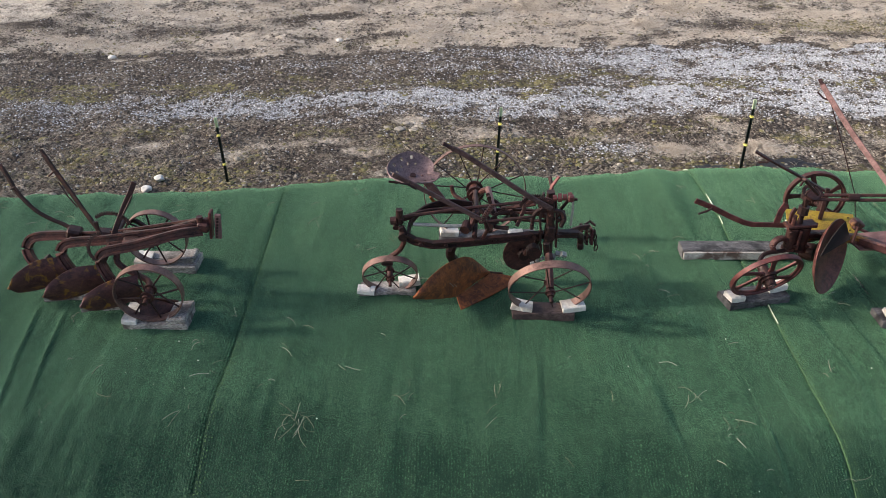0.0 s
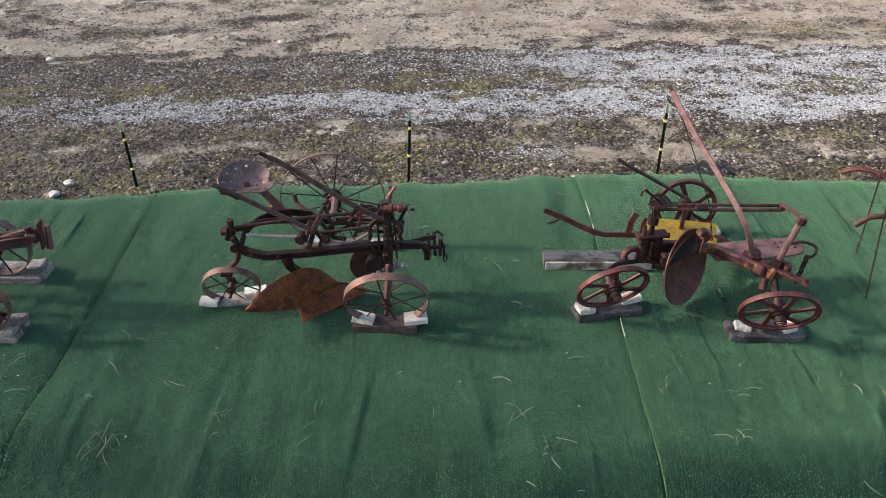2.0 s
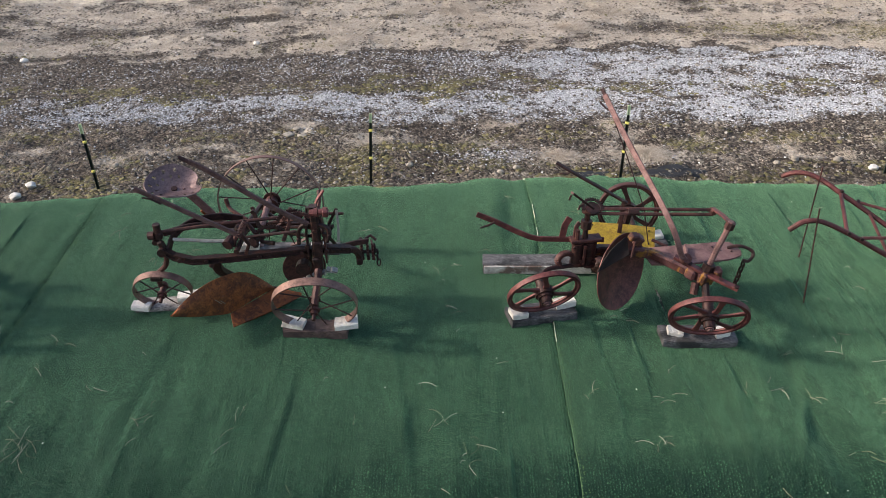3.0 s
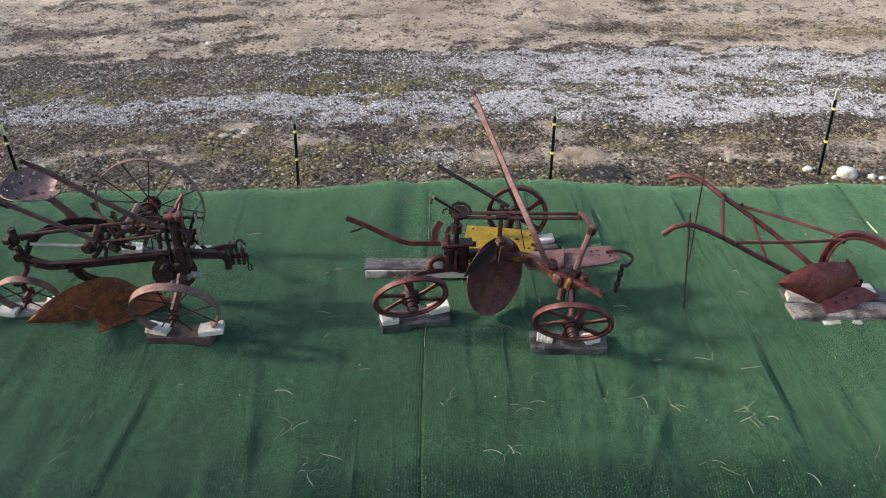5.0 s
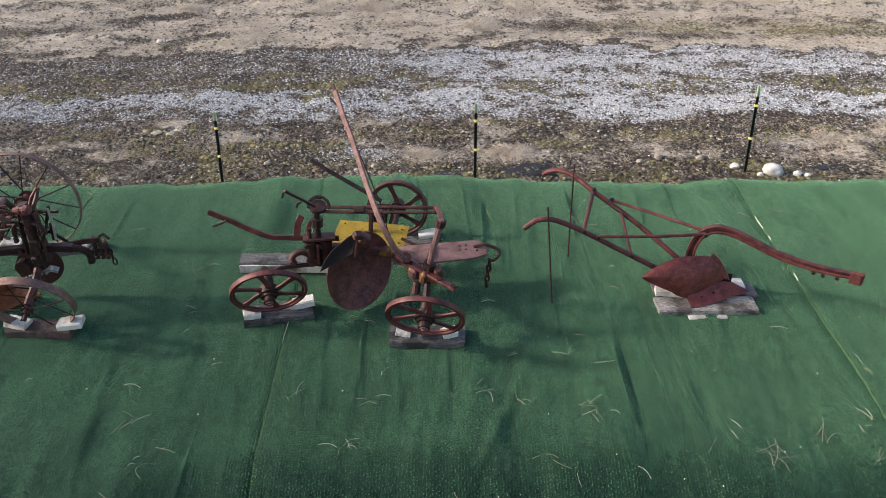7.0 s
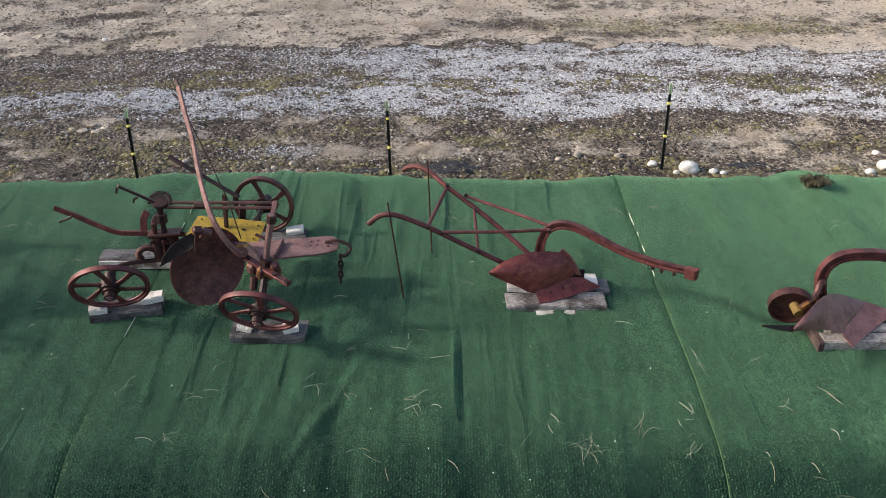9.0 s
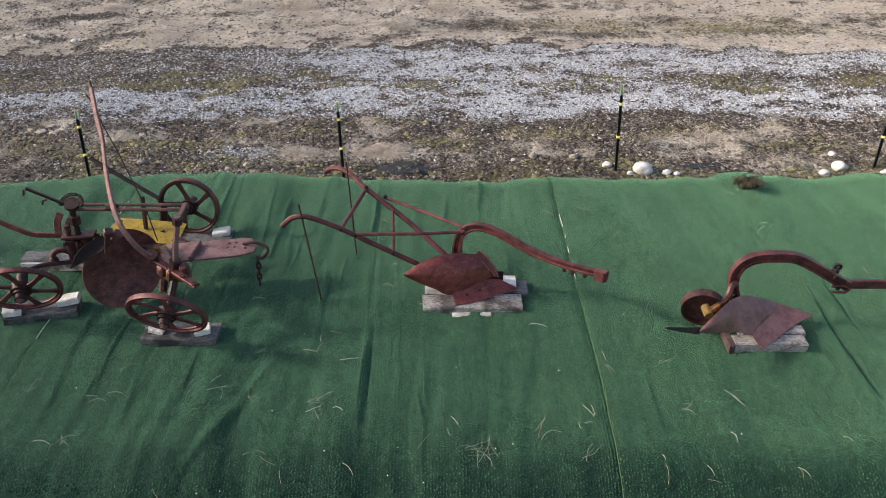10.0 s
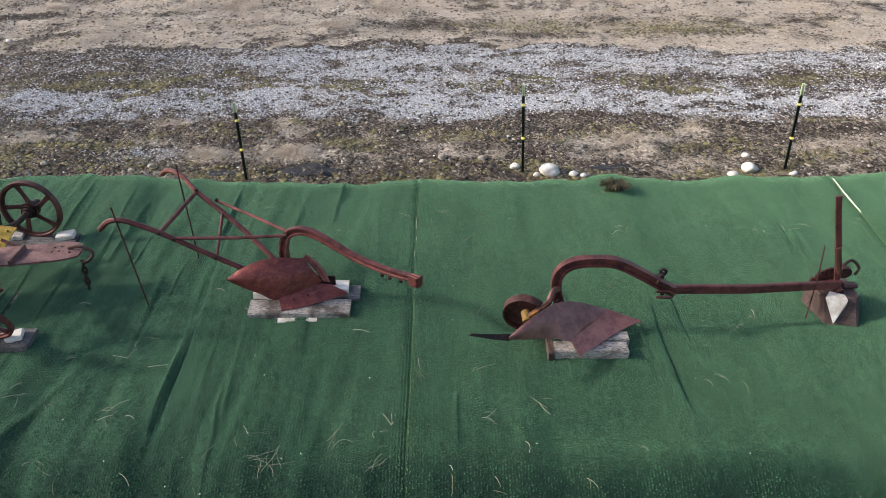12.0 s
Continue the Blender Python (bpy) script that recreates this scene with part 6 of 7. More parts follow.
    # front wheel axle
    rod("front_axle", [(0.715, 4.30, 0.315), (0.720, 4.43, 0.37), (0.722, 4.53, 0.44)], 0.026, RUST, p)
    # big lever over the seat
    bl = bar("big_lever", [(0.050, 4.395, 1.308), (0.13, 4.398, 1.262), (0.30, 4.405, 1.138), (0.45, 4.413, 1.025), (0.58, 4.425, 0.93), (0.70, 4.45, 0.845)], 0.020, 0.031, RUST_DULL, p, "long flat lever rising over the frame", True)
    rod("grip", [(0.000, 4.392, 1.338), (0.052, 4.395, 1.307)], 0.013, RUST, bl)
    # seat on its spring
    c, R = Vector((-0.198, 4.745, 0.960)), 0.164
    ax = Vector((0.10, -0.26, 0.95)).normalized()
    u = Vector((0.97, 0.22, 0)).normalized()
    u = (u - ax * u.dot(ax)).normalized()
    v = ax.cross(u)
    k, rings = 48, 9
    rows = []
    for i in range(rings + 1):
        f = i / rings
        row = []
        for j in range(k + 1):
            th = 2 * math.pi * j / k
            r = R * f * (1 + 0.05 * math.cos(2 * th)) * (1.0 - (0.22 * math.exp(-(((th % (2 * math.pi)) - 0.0) / 0.35) ** 2) if f > 0.7 else 0.0))
            rise = 0.075 * f ** 2.6 * (1 - 0.45 * max(0.0, math.cos(th))) - 0.012 * math.cos(2 * th) * f
            row.append(c + u * r * math.cos(th) * 1.05 + v * r * math.sin(th) + ax * (rise - 0.045))
        rows.append(row)
    seat = pierced_seat(rows, p)
    rod("seat_bolt", [c - ax * 0.08, c - ax * 0.03], 0.02, RUST_DARK, seat)
    l2 = bar("rear_lever", [(-0.312, 4.407, 1.120), (-0.04, 4.432, 0.945), (0.242, 4.460, 0.762)], 0.018, 0.030, RUST_DULL, p, "long flat lever passing below the seat")
    rod("latch", [(-0.27, 4.40, 1.06), (-0.22, 4.40, 1.05), (-0.17, 4.41, 1.01)], 0.006, RUST_DARK, l2)
    bar("seat_spring", [(-0.16, 4.765, 0.905), (-0.105, 4.783, 0.855), (-0.02, 4.812, 0.72), (0.045, 4.835, 0.595)], 0.012, 0.058, RUST_PINK, p, "flat steel seat spring", up=(1, 0, 0.5))
    rod("seat_hook", [(-0.36, 4.66, 0.93), (-0.30, 4.67, 0.915), (-0.26, 4.66, 0.93)], 0.008, RUST_DARK, p)
    # more of the lifting gear
    quadrant("sector_gear", (0.42, 4.60, 0.615), (0.1, -0.95, 0.2), 0.105, 20, 150, p, RUST_DARK)
    bar("lift_arm", [(0.50, 4.60, 0.62), (0.545, 4.63, 0.73), (0.56, 4.66, 0.84)], 0.026, 0.014, RUST, p, up=(0, 1, 0))
    bar("lift_arm", [(0.37, 4.63, 0.62), (0.33, 4.67, 0.72), (0.30, 4.70, 0.82)], 0.026, 0.014, RUST_DARK, p, up=(0, 1, 0))
    rod("link_rod", [(0.70, 4.62, 0.72), (0.36, 4.76, 0.62)], 0.011, RUST, p)
    rod("link_rod", [(0.69, 4.60, 0.66), (0.46, 4.84, 0.53)], 0.013, RUST_DARK, p)
    rod("link_rod", [(0.60, 4.56, 0.72), (0.24, 4.58, 0.66)], 0.010, RUST_DARK, p)
    bar("trip_lever", [(0.44, 4.70, 0.66), (0.50, 4.74, 0.70), (0.60, 4.78, 0.70)], 0.03, 0.016, RUST, p)
    bar("standard_plate", [(0.775, 4.60, 0.46), (0.772, 4.61, 0.62), (0.755, 4.64, 0.80)], 0.012, 0.055, RUST, p, up=(0, 1, 0))
    bar("standard_plate", [(0.665, 4.58, 0.52), (0.655, 4.60, 0.68), (0.67, 4.63, 0.86)], 0.012, 0.045, RUST_DARK, p, up=(0, 1, 0))
    for x, y, z in ((0.78, 4.57, 0.56), (0.775, 4.58, 0.68), (0.66, 4.56, 0.60), (0.66, 4.575, 0.76), (0.72, 4.555, 0.72), (0.55, 4.62, 0.82), (0.31, 4.67, 0.80)):
        bolt((x, y, z), (0, 1, 0), 0.016, p)
    # hitch
    bm = bmesh.new()
    sweep(bm, curve_points([(0.80, 4.625, 0.535), (0.90, 4.64, 0.528), (0.95, 4.69, 0.490), (0.972, 4.735, 0.42), (0.974, 4.738, 0.35)], 4), flat_section(0.042, 0.045))
    part("hitch_arm", bm, RUST_DARK, p)
    bar("hitch_strap", [(0.86, 4.66, 0.535), (0.95, 4.74, 0.515), (1.03, 4.80, 0.49)], 0.016, 0.04, RUST, p)
    for x in (0.985, 1.025, 1.06):
        bm = bmesh.new()
        add_box(bm, (x - 0.006, 4.79, 0.335), (x + 0.006, 4.85, 0.475), 0.004, turned(0, -6, 8))
        for k in range(5):
            disc(bm, (x, 4.80, 0.35 + 0.027 * k), (0.2, -1, 0), 0.009, 0.03, 8)
        part("hitch_plate", bm, RUST if x < 1.05 else RUST_RED, p, "hitch plate with a row of holes")
    rod("hitch_pin", [(0.955, 4.80, 0.40), (1.085, 4.82, 0.395)], 0.013, RUST_DARK, p)
    rod("hitch_pin", [(0.98, 4.825, 0.36), (0.98, 4.825, 0.50)], 0.012, RUST_DARK, p)
    rod("hitch_pin", [(1.01, 4.83, 0.49), (1.045, 4.85, 0.505), (1.085, 4.83, 0.48)], 0.010, RUST_DARK, p)
    for k in range(4):
        cc = Vector((1.075 + 0.008 * k, 4.80, 0.44 - 0.042 * k))
        s = Vector((1, 0.3, 0)).normalized() if k % 2 else Vector((-0.3, 1, 0)).normalized()
        bm = bmesh.new()
        sweep(bm, [cc + s * 0.013 * math.cos(t) + Vector((0, 0, 0.028 * math.sin(t))) for t in [2 * math.pi * i / 12 for i in range(12)]], circle_section(0.0055, 5), (0.450, 0.500, -0.060), closed=True)
        part("chain_link", bm, RUST_DARK, p)
    # toothed arc beside the long lever
    quadrant("quadrant", (0.60, 4.50, 0.80), (0.1, -0.97, 0.15), 0.100, 30, 160, p, RUST_DARK)
    bar("lift_arm", [(0.26, 4.52, 0.56), (0.30, 4.50, 0.66), (0.262, 4.47, 0.76)], 0.024, 0.016, RUST, p, up=(0, 1, 0))
    return p


def pierced_seat(rows, parent):
    """A dished seat with two ranks of slots cut through it."""
    bm = bmesh.new()
    k = len(rows[0]) - 1
    g = [[bm.verts.new(r[j]) for j in range(k)] for r in rows]
    for i in range(len(rows) - 1):
        for j in range(k):
            if i in (5, 7) and 8 < j < 44 and j % 4 == (1 if i == 5 else 3):
                continue
            bm.faces.new((g[i][j], g[i][(j + 1) % k], g[i + 1][(j + 1) % k], g[i + 1][j]))
    bmesh.ops.remove_doubles(bm, verts=bm.verts, dist=1e-4)
    bmesh.ops.recalc_face_normals(bm, faces=bm.faces)
    bmesh.ops.solidify(bm, geom=list(bm.faces), thickness=0.006)
    return part("seat", bm, SEAT, parent, "dished grey-brown steel seat with slots", True)


riding_plough()
C = "under a wheel of the riding plough"
timber((0.480, 4.335, 0.0), (0.905, 4.47, 0.078), WOOD_RED, "brown weathered timber block " + C, -1, wear=0.005)
timber((0.475, 4.355, 0.079), (0.62, 4.45, 0.118), WOOD_PALE, "white-painted timber wedge " + C, -10, "timber_wedge", (0, 7))
timber((0.82, 4.345, 0.079), (0.975, 4.45, 0.122), WOOD_PALE, "white-painted timber wedge " + C, 6, "timber_wedge", (0, -5))
timber((-0.60, 4.62, 0.0), (-0.20, 4.76, 0.050), WOOD, "grey weathered plank " + C, 3)
timber((-0.61, 4.585, 0.0505), (-0.49, 4.665, 0.085), WOOD_PALE, "white-painted timber wedge " + C, -4, "timber_wedge", (0, 5))
timber((-0.32, 4.68, 0.0505), (-0.17, 4.77, 0.10), WOOD_PALE, "white-painted timber wedge " + C, 8, "timber_wedge", (0, -5))
timber((-0.03, 5.33, 0.0), (0.74, 5.48, 0.045), WOOD_DARK, "dark weathered timber plank " + C, 1)
timber((-0.02, 5.36, 0.046), (0.12, 5.46, 0.092), WOOD_PALE, "white-painted timber wedge " + C, 5, "timber_wedge", (0, 6))
timber((0.52, 5.37, 0.046), (0.64, 5.45, 0.072), WOOD_PALE, "pale weathered board offcut " + C, 2, "timber_wedge")


# ---- three-furrow gang plough ----
def gang_plough():
    p = thing("gang_plough", (-2.25, 4.6, 0.0), "rusty three-furrow gang plough with gooseneck beams and two spoked wheels", "plough")
    spoke_wheel("wheel", (-1.955, 4.265, 0.302), (0.05, -1.0, -0.06), 0.226, 0.062, 8, p, 0.030, 0.14)
    spoke_wheel("wheel", (-2.110, 4.950, 0.300), (0.02, -1.0, 0.0), 0.226, 0.060, 8, p, 0.030, 0.14)
    b1 = [(-2.87, 4.69, 0.20), (-2.925, 4.705, 0.265), (-2.955, 4.735, 0.340), (-2.925, 4.755, 0.405), (-2.86, 4.76, 0.434), (-2.72, 4.757, 0.445), (-2.45, 4.74, 0.452), (-2.20, 4.715, 0.492), (-1.887, 4.68, 0.563), (-1.63, 4.62, 0.640)]
    b2 = [(-2.535, 4.515, 0.27), (-2.59, 4.53, 0.36), (-2.615, 4.548, 0.435), (-2.585, 4.565, 0.49), (-2.50, 4.57, 0.512), (-2.30, 4.57, 0.527), (-2.05, 4.575, 0.562), (-1.853, 4.58, 0.589), (-1.63, 4.60, 0.622)]
    b3 = [(-2.20, 4.35, 0.28), (-2.25, 4.368, 0.39), (-2.28, 4.39, 0.475), (-2.255, 4.405, 0.53), (-2.18, 4.413, 0.552), (-2.03, 4.435, 0.573), (-1.86, 4.47, 0.608), (-1.745, 4.50, 0.625), (-1.63, 4.575, 0.60)]
    for b in (b1, b2, b3):
        bm = bmesh.new()
        sweep(bm, curve_points(b, 5), beam_section(0.040, 0.064), (0.05, 0.35, 1))
        part("beam", bm, RUST, p, "gooseneck rolled-steel beam")
    tops = ([(-3.015, 4.49, 0.190), (-2.985, 4.515, 0.258), (-2.88, 4.585, 0.318), (-2.79, 4.63, 0.334), (-2.695, 4.68, 0.313)],
            [(-2.700, 4.34, 0.232), (-2.668, 4.362, 0.300), (-2.56, 4.425, 0.362), (-2.47, 4.465, 0.380), (-2.37, 4.52, 0.355)],
            [(-2.382, 4.19, 0.262), (-2.35, 4.21, 0.327), (-2.24, 4.265, 0.380), (-2.15, 4.305, 0.395), (-2.04, 4.36, 0.385)])
    lows = ([(-3.012, 4.495, 0.160), (-2.995, 4.535, 0.105), (-2.90, 4.60, 0.080), (-2.80, 4.63, 0.098), (-2.665, 4.66, 0.146)],
            [(-2.698, 4.345, 0.205), (-2.672, 4.378, 0.155), (-2.57, 4.43, 0.138), (-2.47, 4.455, 0.160), (-2.335, 4.50, 0.198)],
            [(-2.380, 4.195, 0.235), (-2.356, 4.225, 0.185), (-2.26, 4.28, 0.160), (-2.16, 4.30, 0.180), (-2.02, 4.34, 0.244)])
    for t, w in zip(tops, lows):
        sheet("mouldboard", loft(t, w, 8, 0.035, (-0.1, -0.8, 0.4)), 0.009, RUST_YELLOW, p, "rounded dark mouldboard with patches of old yellow paint")
    for x, y in ((-2.72, 4.68), (-2.39, 4.52), (-2.06, 4.36)):
        rows = [[(x, y - 0.03, 0.19), (x + 0.10, y + 0.01, 0.17), (x + 0.24, y + 0.06, 0.07)], [(x, y - 0.07, 0.12), (x + 0.10, y - 0.04, 0.10), (x + 0.25, y + 0.05, 0.06)], [(x + 0.01, y - 0.11, 0.06), (x + 0.11, y - 0.07, 0.055), (x + 0.26, y + 0.04, 0.05)]]
        sheet("share", rows, 0.009, RUST, p)
        bar("landside", [(x + 0.22, y + 0.07, 0.08), (x - 0.12, y + 0.10, 0.10)], 0.012, 0.08, RUST_DARK, p)
        bar("frog", [(x - 0.10, y + 0.02, 0.30), (x + 0.02, y + 0.02, 0.12)], 0.06, 0.05, RUST_DARK, p)
    # levers
    l1 = bar("lever", [(-2.748, 4.945, 0.985), (-2.703, 4.92, 0.906), (-2.620, 4.88, 0.772), (-2.514, 4.82, 0.602), (-2.405, 4.755, 0.455)], 0.036, 0.016, RUST_DARK, p, "long upright flat lever", up=(0, 1, 0.3))
    bar("grip", [(-2.763, 4.955, 1.015), (-2.735, 4.94, 0.965)], 0.022, 0.02, RUST_DARK, l1, up=(0, 1, 0.3))
    rod("latch_rod", [(-2.675, 4.89, 0.80), (-2.62, 4.86, 0.70), (-2.56, 4.83, 0.63)], 0.005, RUST_DARK, l1)
    rod("latch", [(-2.735, 4.90, 0.84), (-2.70, 4.905, 0.868), (-2.68, 4.91, 0.88)], 0.007, RUST_DARK, l1)
    l2 = bar("lever", [(-3.037, 4.90, 0.907), (-3.005, 4.88, 0.839), (-2.961, 4.85, 0.744), (-2.858, 4.81, 0.631), (-2.765, 4.79, 0.570), (-2.640, 4.77, 0.515), (-2.545, 4.74, 0.455)], 0.028, 0.022, RUST_DARK, p, "long dark bent lever", True, up=(0, 1, 0.3))
    bar("grip", [(-3.05, 4.908, 0.93), (-3.03, 4.895, 0.89)], 0.024, 0.02, RUST, l2, up=(0, 1, 0.3))
    rod("latch", [(-2.99, 4.84, 0.77), (-2.955, 4.835, 0.79), (-2.93, 4.83, 0.745)], 0.008, RUST_DARK, l2)
    bar("lever", [(-2.085, 4.745, 0.880), (-2.115, 4.72, 0.815), (-2.16, 4.685, 0.735), (-2.23, 4.62, 0.590), (-2.265, 4.58, 0.505)], 0.036, 0.018, RUST_DARK, p, "short flat lever", up=(0, 1, 0.3))
    rod("latch_rod", [(-2.10, 4.70, 0.80), (-2.17, 4.64, 0.68)], 0.006, RUST_DARK, p)
    quadrant("quadrant", (-2.29, 4.65, 0.50), (0, -0.9, 0.3), 0.165, 35, 125, p, RUST_DARK)
    quadrant("quadrant", (-2.27, 4.46, 0.53), (0, -0.9, 0.3), 0.10, 100, 260, p, RUST_DARK)
    bar("quadrant_arm", [(-2.375, 4.655, 0.62), (-2.37, 4.65, 0.56), (-2.34, 4.63, 0.50)], 0.03, 0.016, RUST_DARK, p, up=(0, 1, 0))
    # cross frame and castings
    rod("cross_shaft", [(-2.30, 4.92, 0.47), (-2.27, 4.60, 0.50), (-2.25, 4.36, 0.49)], 0.022, RUST_DARK, p)
    rod("cross_shaft", [(-2.62, 4.78, 0.44), (-2.55, 4.56, 0.49)], 0.018, RUST_DARK, p)
    for lo, hi, t in (((-2.42, 4.68, 0.42), (-2.32, 4.77, 0.51), (0, 12, 10)), ((-2.30, 4.56, 0.47), (-2.19, 4.64, 0.55), (10, -12, 10)), ((-2.16, 4.50, 0.50), (-2.05, 4.60, 0.56), (10, -6, 20)), ((-2.64, 4.70, 0.44), (-2.54, 4.80, 0.51), (0, 18, 8))):
        bm = bmesh.new()
        add_box(bm, lo, hi, 0.014, turned(*t))
        part("lever_casting", bm, RUST_DARK, p)
    rod("tie_rod", [(-2.20, 4.66, 0.53), (-1.95, 4.62, 0.565), (-1.66, 4.61, 0.66)], 0.014, RUST_DARK, p)
    rod("tie_rod", [(-2.15, 4.50, 0.545), (-1.85, 4.53, 0.60), (-1.66, 4.59, 0.585)], 0.016, RUST, p)
    rod("axle", [(-1.955, 4.29, 0.302), (-1.99, 4.38, 0.32), (-2.10, 4.42, 0.36), (-2.19, 4.44, 0.43), (-2.20, 4.50, 0.50)], 0.022, RUST, p, "", True)
    rod("axle", [(-2.110, 4.93, 0.30), (-2.12, 4.86, 0.33), (-2.18, 4.80, 0.40), (-2.22, 4.72, 0.50)], 0.022, RUST_DARK, p, "", True)
    bar("axle_arm", [(-2.30, 4.96, 0.42), (-2.24, 4.95, 0.45), (-2.15, 4.93, 0.40)], 0.026, 0.03, RUST_DARK, p, "", True)
    # hitch with a row of holes
    bm = bmesh.new()
    add_box(bm, (-1.66, 4.56, 0.585), (-1.58, 4.65, 0.655), 0.012, turned(0, 8, 0))
    add_box(bm, (-1.70, 4.60, 0.64), (-1.58, 4.63, 0.668), 0.006, turned(0, -10, 0))
    disc(bm, (-1.64, 4.60, 0.67), (0, 0, 1), 0.022, 0.05, 10)
    part("hitch_head", bm, RUST, p)
    bm = bmesh.new()
    add_box(bm, (-1.585, 4.595, 0.515), (-1.567, 4.66, 0.725), 0.004, turned(0, 6, 0))
    hp = part("hitch_plate", bm, RUST_RED, p, "upright hitch plate with a row of holes")
    bm = bmesh.new()
    add_box(bm, (-1.548, 4.60, 0.515), (-1.506, 4.625, 0.705), 0.004, turned(0, 6, 0))
    part("hitch_bar", bm, RUST_PINK, hp)
    for k in range(7):
        bolt((-1.543 + 0.004 * k, 4.597, 0.535 + 0.024 * k), (0, 1, 0), 0.008, hp)
    return p


gang_plough()
C = "under a wheel of the gang plough"
timber((-2.165, 4.22, 0.0), (-1.735, 4.44, 0.074), WOOD, "grey weathered timber boards " + C, -0.5, split=2)
timber((-2.170, 4.215, 0.075), (-2.075, 4.43, 0.108), WOOD_PALE, "pale weathered timber wedge " + C, 2, "timber_wedge", (0, 6))
timber((-1.865, 4.225, 0.075), (-1.735, 4.44, 0.112), WOOD, "grey weathered timber wedge " + C, -3, "timber_wedge", (0, -6))
timber((-2.30, 4.90, 0.0), (-1.85, 5.12, 0.074), WOOD, "grey weathered timber boards " + C, -2, split=2)
timber((-2.31, 4.92, 0.075), (-2.20, 5.08, 0.105), WOOD_PALE, "pale weathered timber wedge " + C, 2, "timber_wedge", (0, 6))
timber((-2.00, 4.95, 0.075), (-1.87, 5.10, 0.108), WOOD, "grey weathered timber wedge " + C, -3, "timber_wedge", (0, -6))
timber((-2.86, 4.58, 0.0), (-2.50, 4.75, 0.055), WOOD, "brown weathered plank under the gang plough shares", 3)
timber((-2.55, 4.45, 0.0), (-2.28, 4.58, 0.055), WOOD, "brown weathered plank under the gang plough shares", 3)


# ---- loose stuff on the ground ----
rng = np.random.default_rng(4)
PEB_V = [(1, 0, -0.2), (-0.9, 0.2, -0.2), (0.1, 0.95, -0.2), (-0.1, -1, -0.2), (0.1, 0.1, 0.75)]
PEB_F = [(0, 2, 4), (2, 1, 4), (1, 3, 4), (3, 0, 4)]
FX, FY = np.arange(-8.8, 15.2, 0.06), np.arange(8.5, 18.6, 0.06)
COVER = np.array([[covers(float(x), float(y)) for y in FY] for x in FX])
HEIGHT = np.array([[ground_height(float(x), float(y)) for y in FY] for x in FX])


def share_at(x, y, i):
    return COVER[np.clip(((x - FX[0]) / 0.06).round().astype(int), 0, len(FX) - 1), np.clip(((y - FY[0]) / 0.06).round().astype(int), 0, len(FY) - 1), i]


def height_at(x, y):
    fx, fy = np.clip((x - FX[0]) / 0.06, 0, len(FX) - 1.001), np.clip((y - FY[0]) / 0.06, 0, len(FY) - 1.001)
    i, j = fx.astype(int), fy.astype(int)
    fx, fy = fx - i, fy - j
    return HEIGHT[i, j] * (1 - fx) * (1 - fy) + HEIGHT[i + 1, j] * fx * (1 - fy) + HEIGHT[i, j + 1] * (1 - fx) * fy + HEIGHT[i + 1, j + 1] * fx * fy


def sown(n, share, y0=8.6, y1=18.4, x0=-8.6, x1=15.0):
    """n spots on the field, thick where the share is high."""
    x, y = np.empty(0), np.empty(0)
    while len(x) < n:
        a, b = rng.uniform(x0, x1, n * 2), rng.uniform(y0, y1, n * 2)
        keep = rng.random(n * 2) < share(a, b)
        x, y = np.append(x, a[keep]), np.append(y, b[keep])
    return x[:n], y[:n]


def lumps(n, share, lo, hi, flat, power, sink, y0=8.6, y1=18.4):
    x, y = sown(n, share, y0, y1)
    s = lo + (hi - lo) * rng.random(n) ** power
    z = height_at(x, y) + s * sink
    return list(zip(x.tolist(), y.tolist(), z.tolist(), s.tolist(), (s * rng.uniform(0.6, 1.0, n)).tolist(), (s * rng.uniform(flat[0], flat[1], n)).tolist(), rng.uniform(0, 6.28, n).tolist(), rng.uniform(-0.35, 0.35, n).tolist()))


scatter("gravel", PEB_V, PEB_F, lumps(115000, lambda x, y: np.clip(share_at(x, y, 0), 0.04, 1) ** 1.5, 0.006, 0.024, (0.5, 0.9), 2.2, 0.15), PEBBLE, "loose pale grey gravel spread along the vehicle track", "gravel")
CRUMB = island_mat("soil_crumbs", [(0.0, (0.018, 0.014, 0.012)), (0.45, (0.07, 0.052, 0.042)), (0.8, (0.20, 0.165, 0.13)), (1.0, (0.42, 0.37, 0.31))])
scatter("soil_crumbs", PEB_V, PEB_F, lumps(60000, lambda x, y: np.clip(1.0 - 0.9 * share_at(x, y, 1) - 0.35 * share_at(x, y, 0), 0.05, 1), 0.008, 0.048, (0.4, 0.8), 2.6, 0.1), CRUMB, "loose dark soil crumbs and plant litter on the ground", "soil")
COBBLE = island_mat("mixed_cobbles", [(0.0, (0.08, 0.066, 0.045)), (0.6, (0.18, 0.155, 0.10)), (0.9, (0.28, 0.25, 0.20)), (1.0, (0.56, 0.53, 0.49))])
ICO = bmesh.new()
bmesh.ops.create_icosphere(ICO, subdivisions=1, radius=1)
ICO.verts.ensure_lookup_table()
ico_v, ico_f = [tuple(v.co) for v in ICO.verts], [tuple(v.index for v in f.verts) for f in ICO.faces]
ICO.free()
scatter("cobbles", ico_v, ico_f, lumps(2200, lambda x, y: 0.25 + share_at(x, y, 2), 0.012, 0.036, (0.5, 0.8), 3.0, 0.1, 8.6, 10.9), COBBLE, "small rounded stones scattered below the bank", "stones")

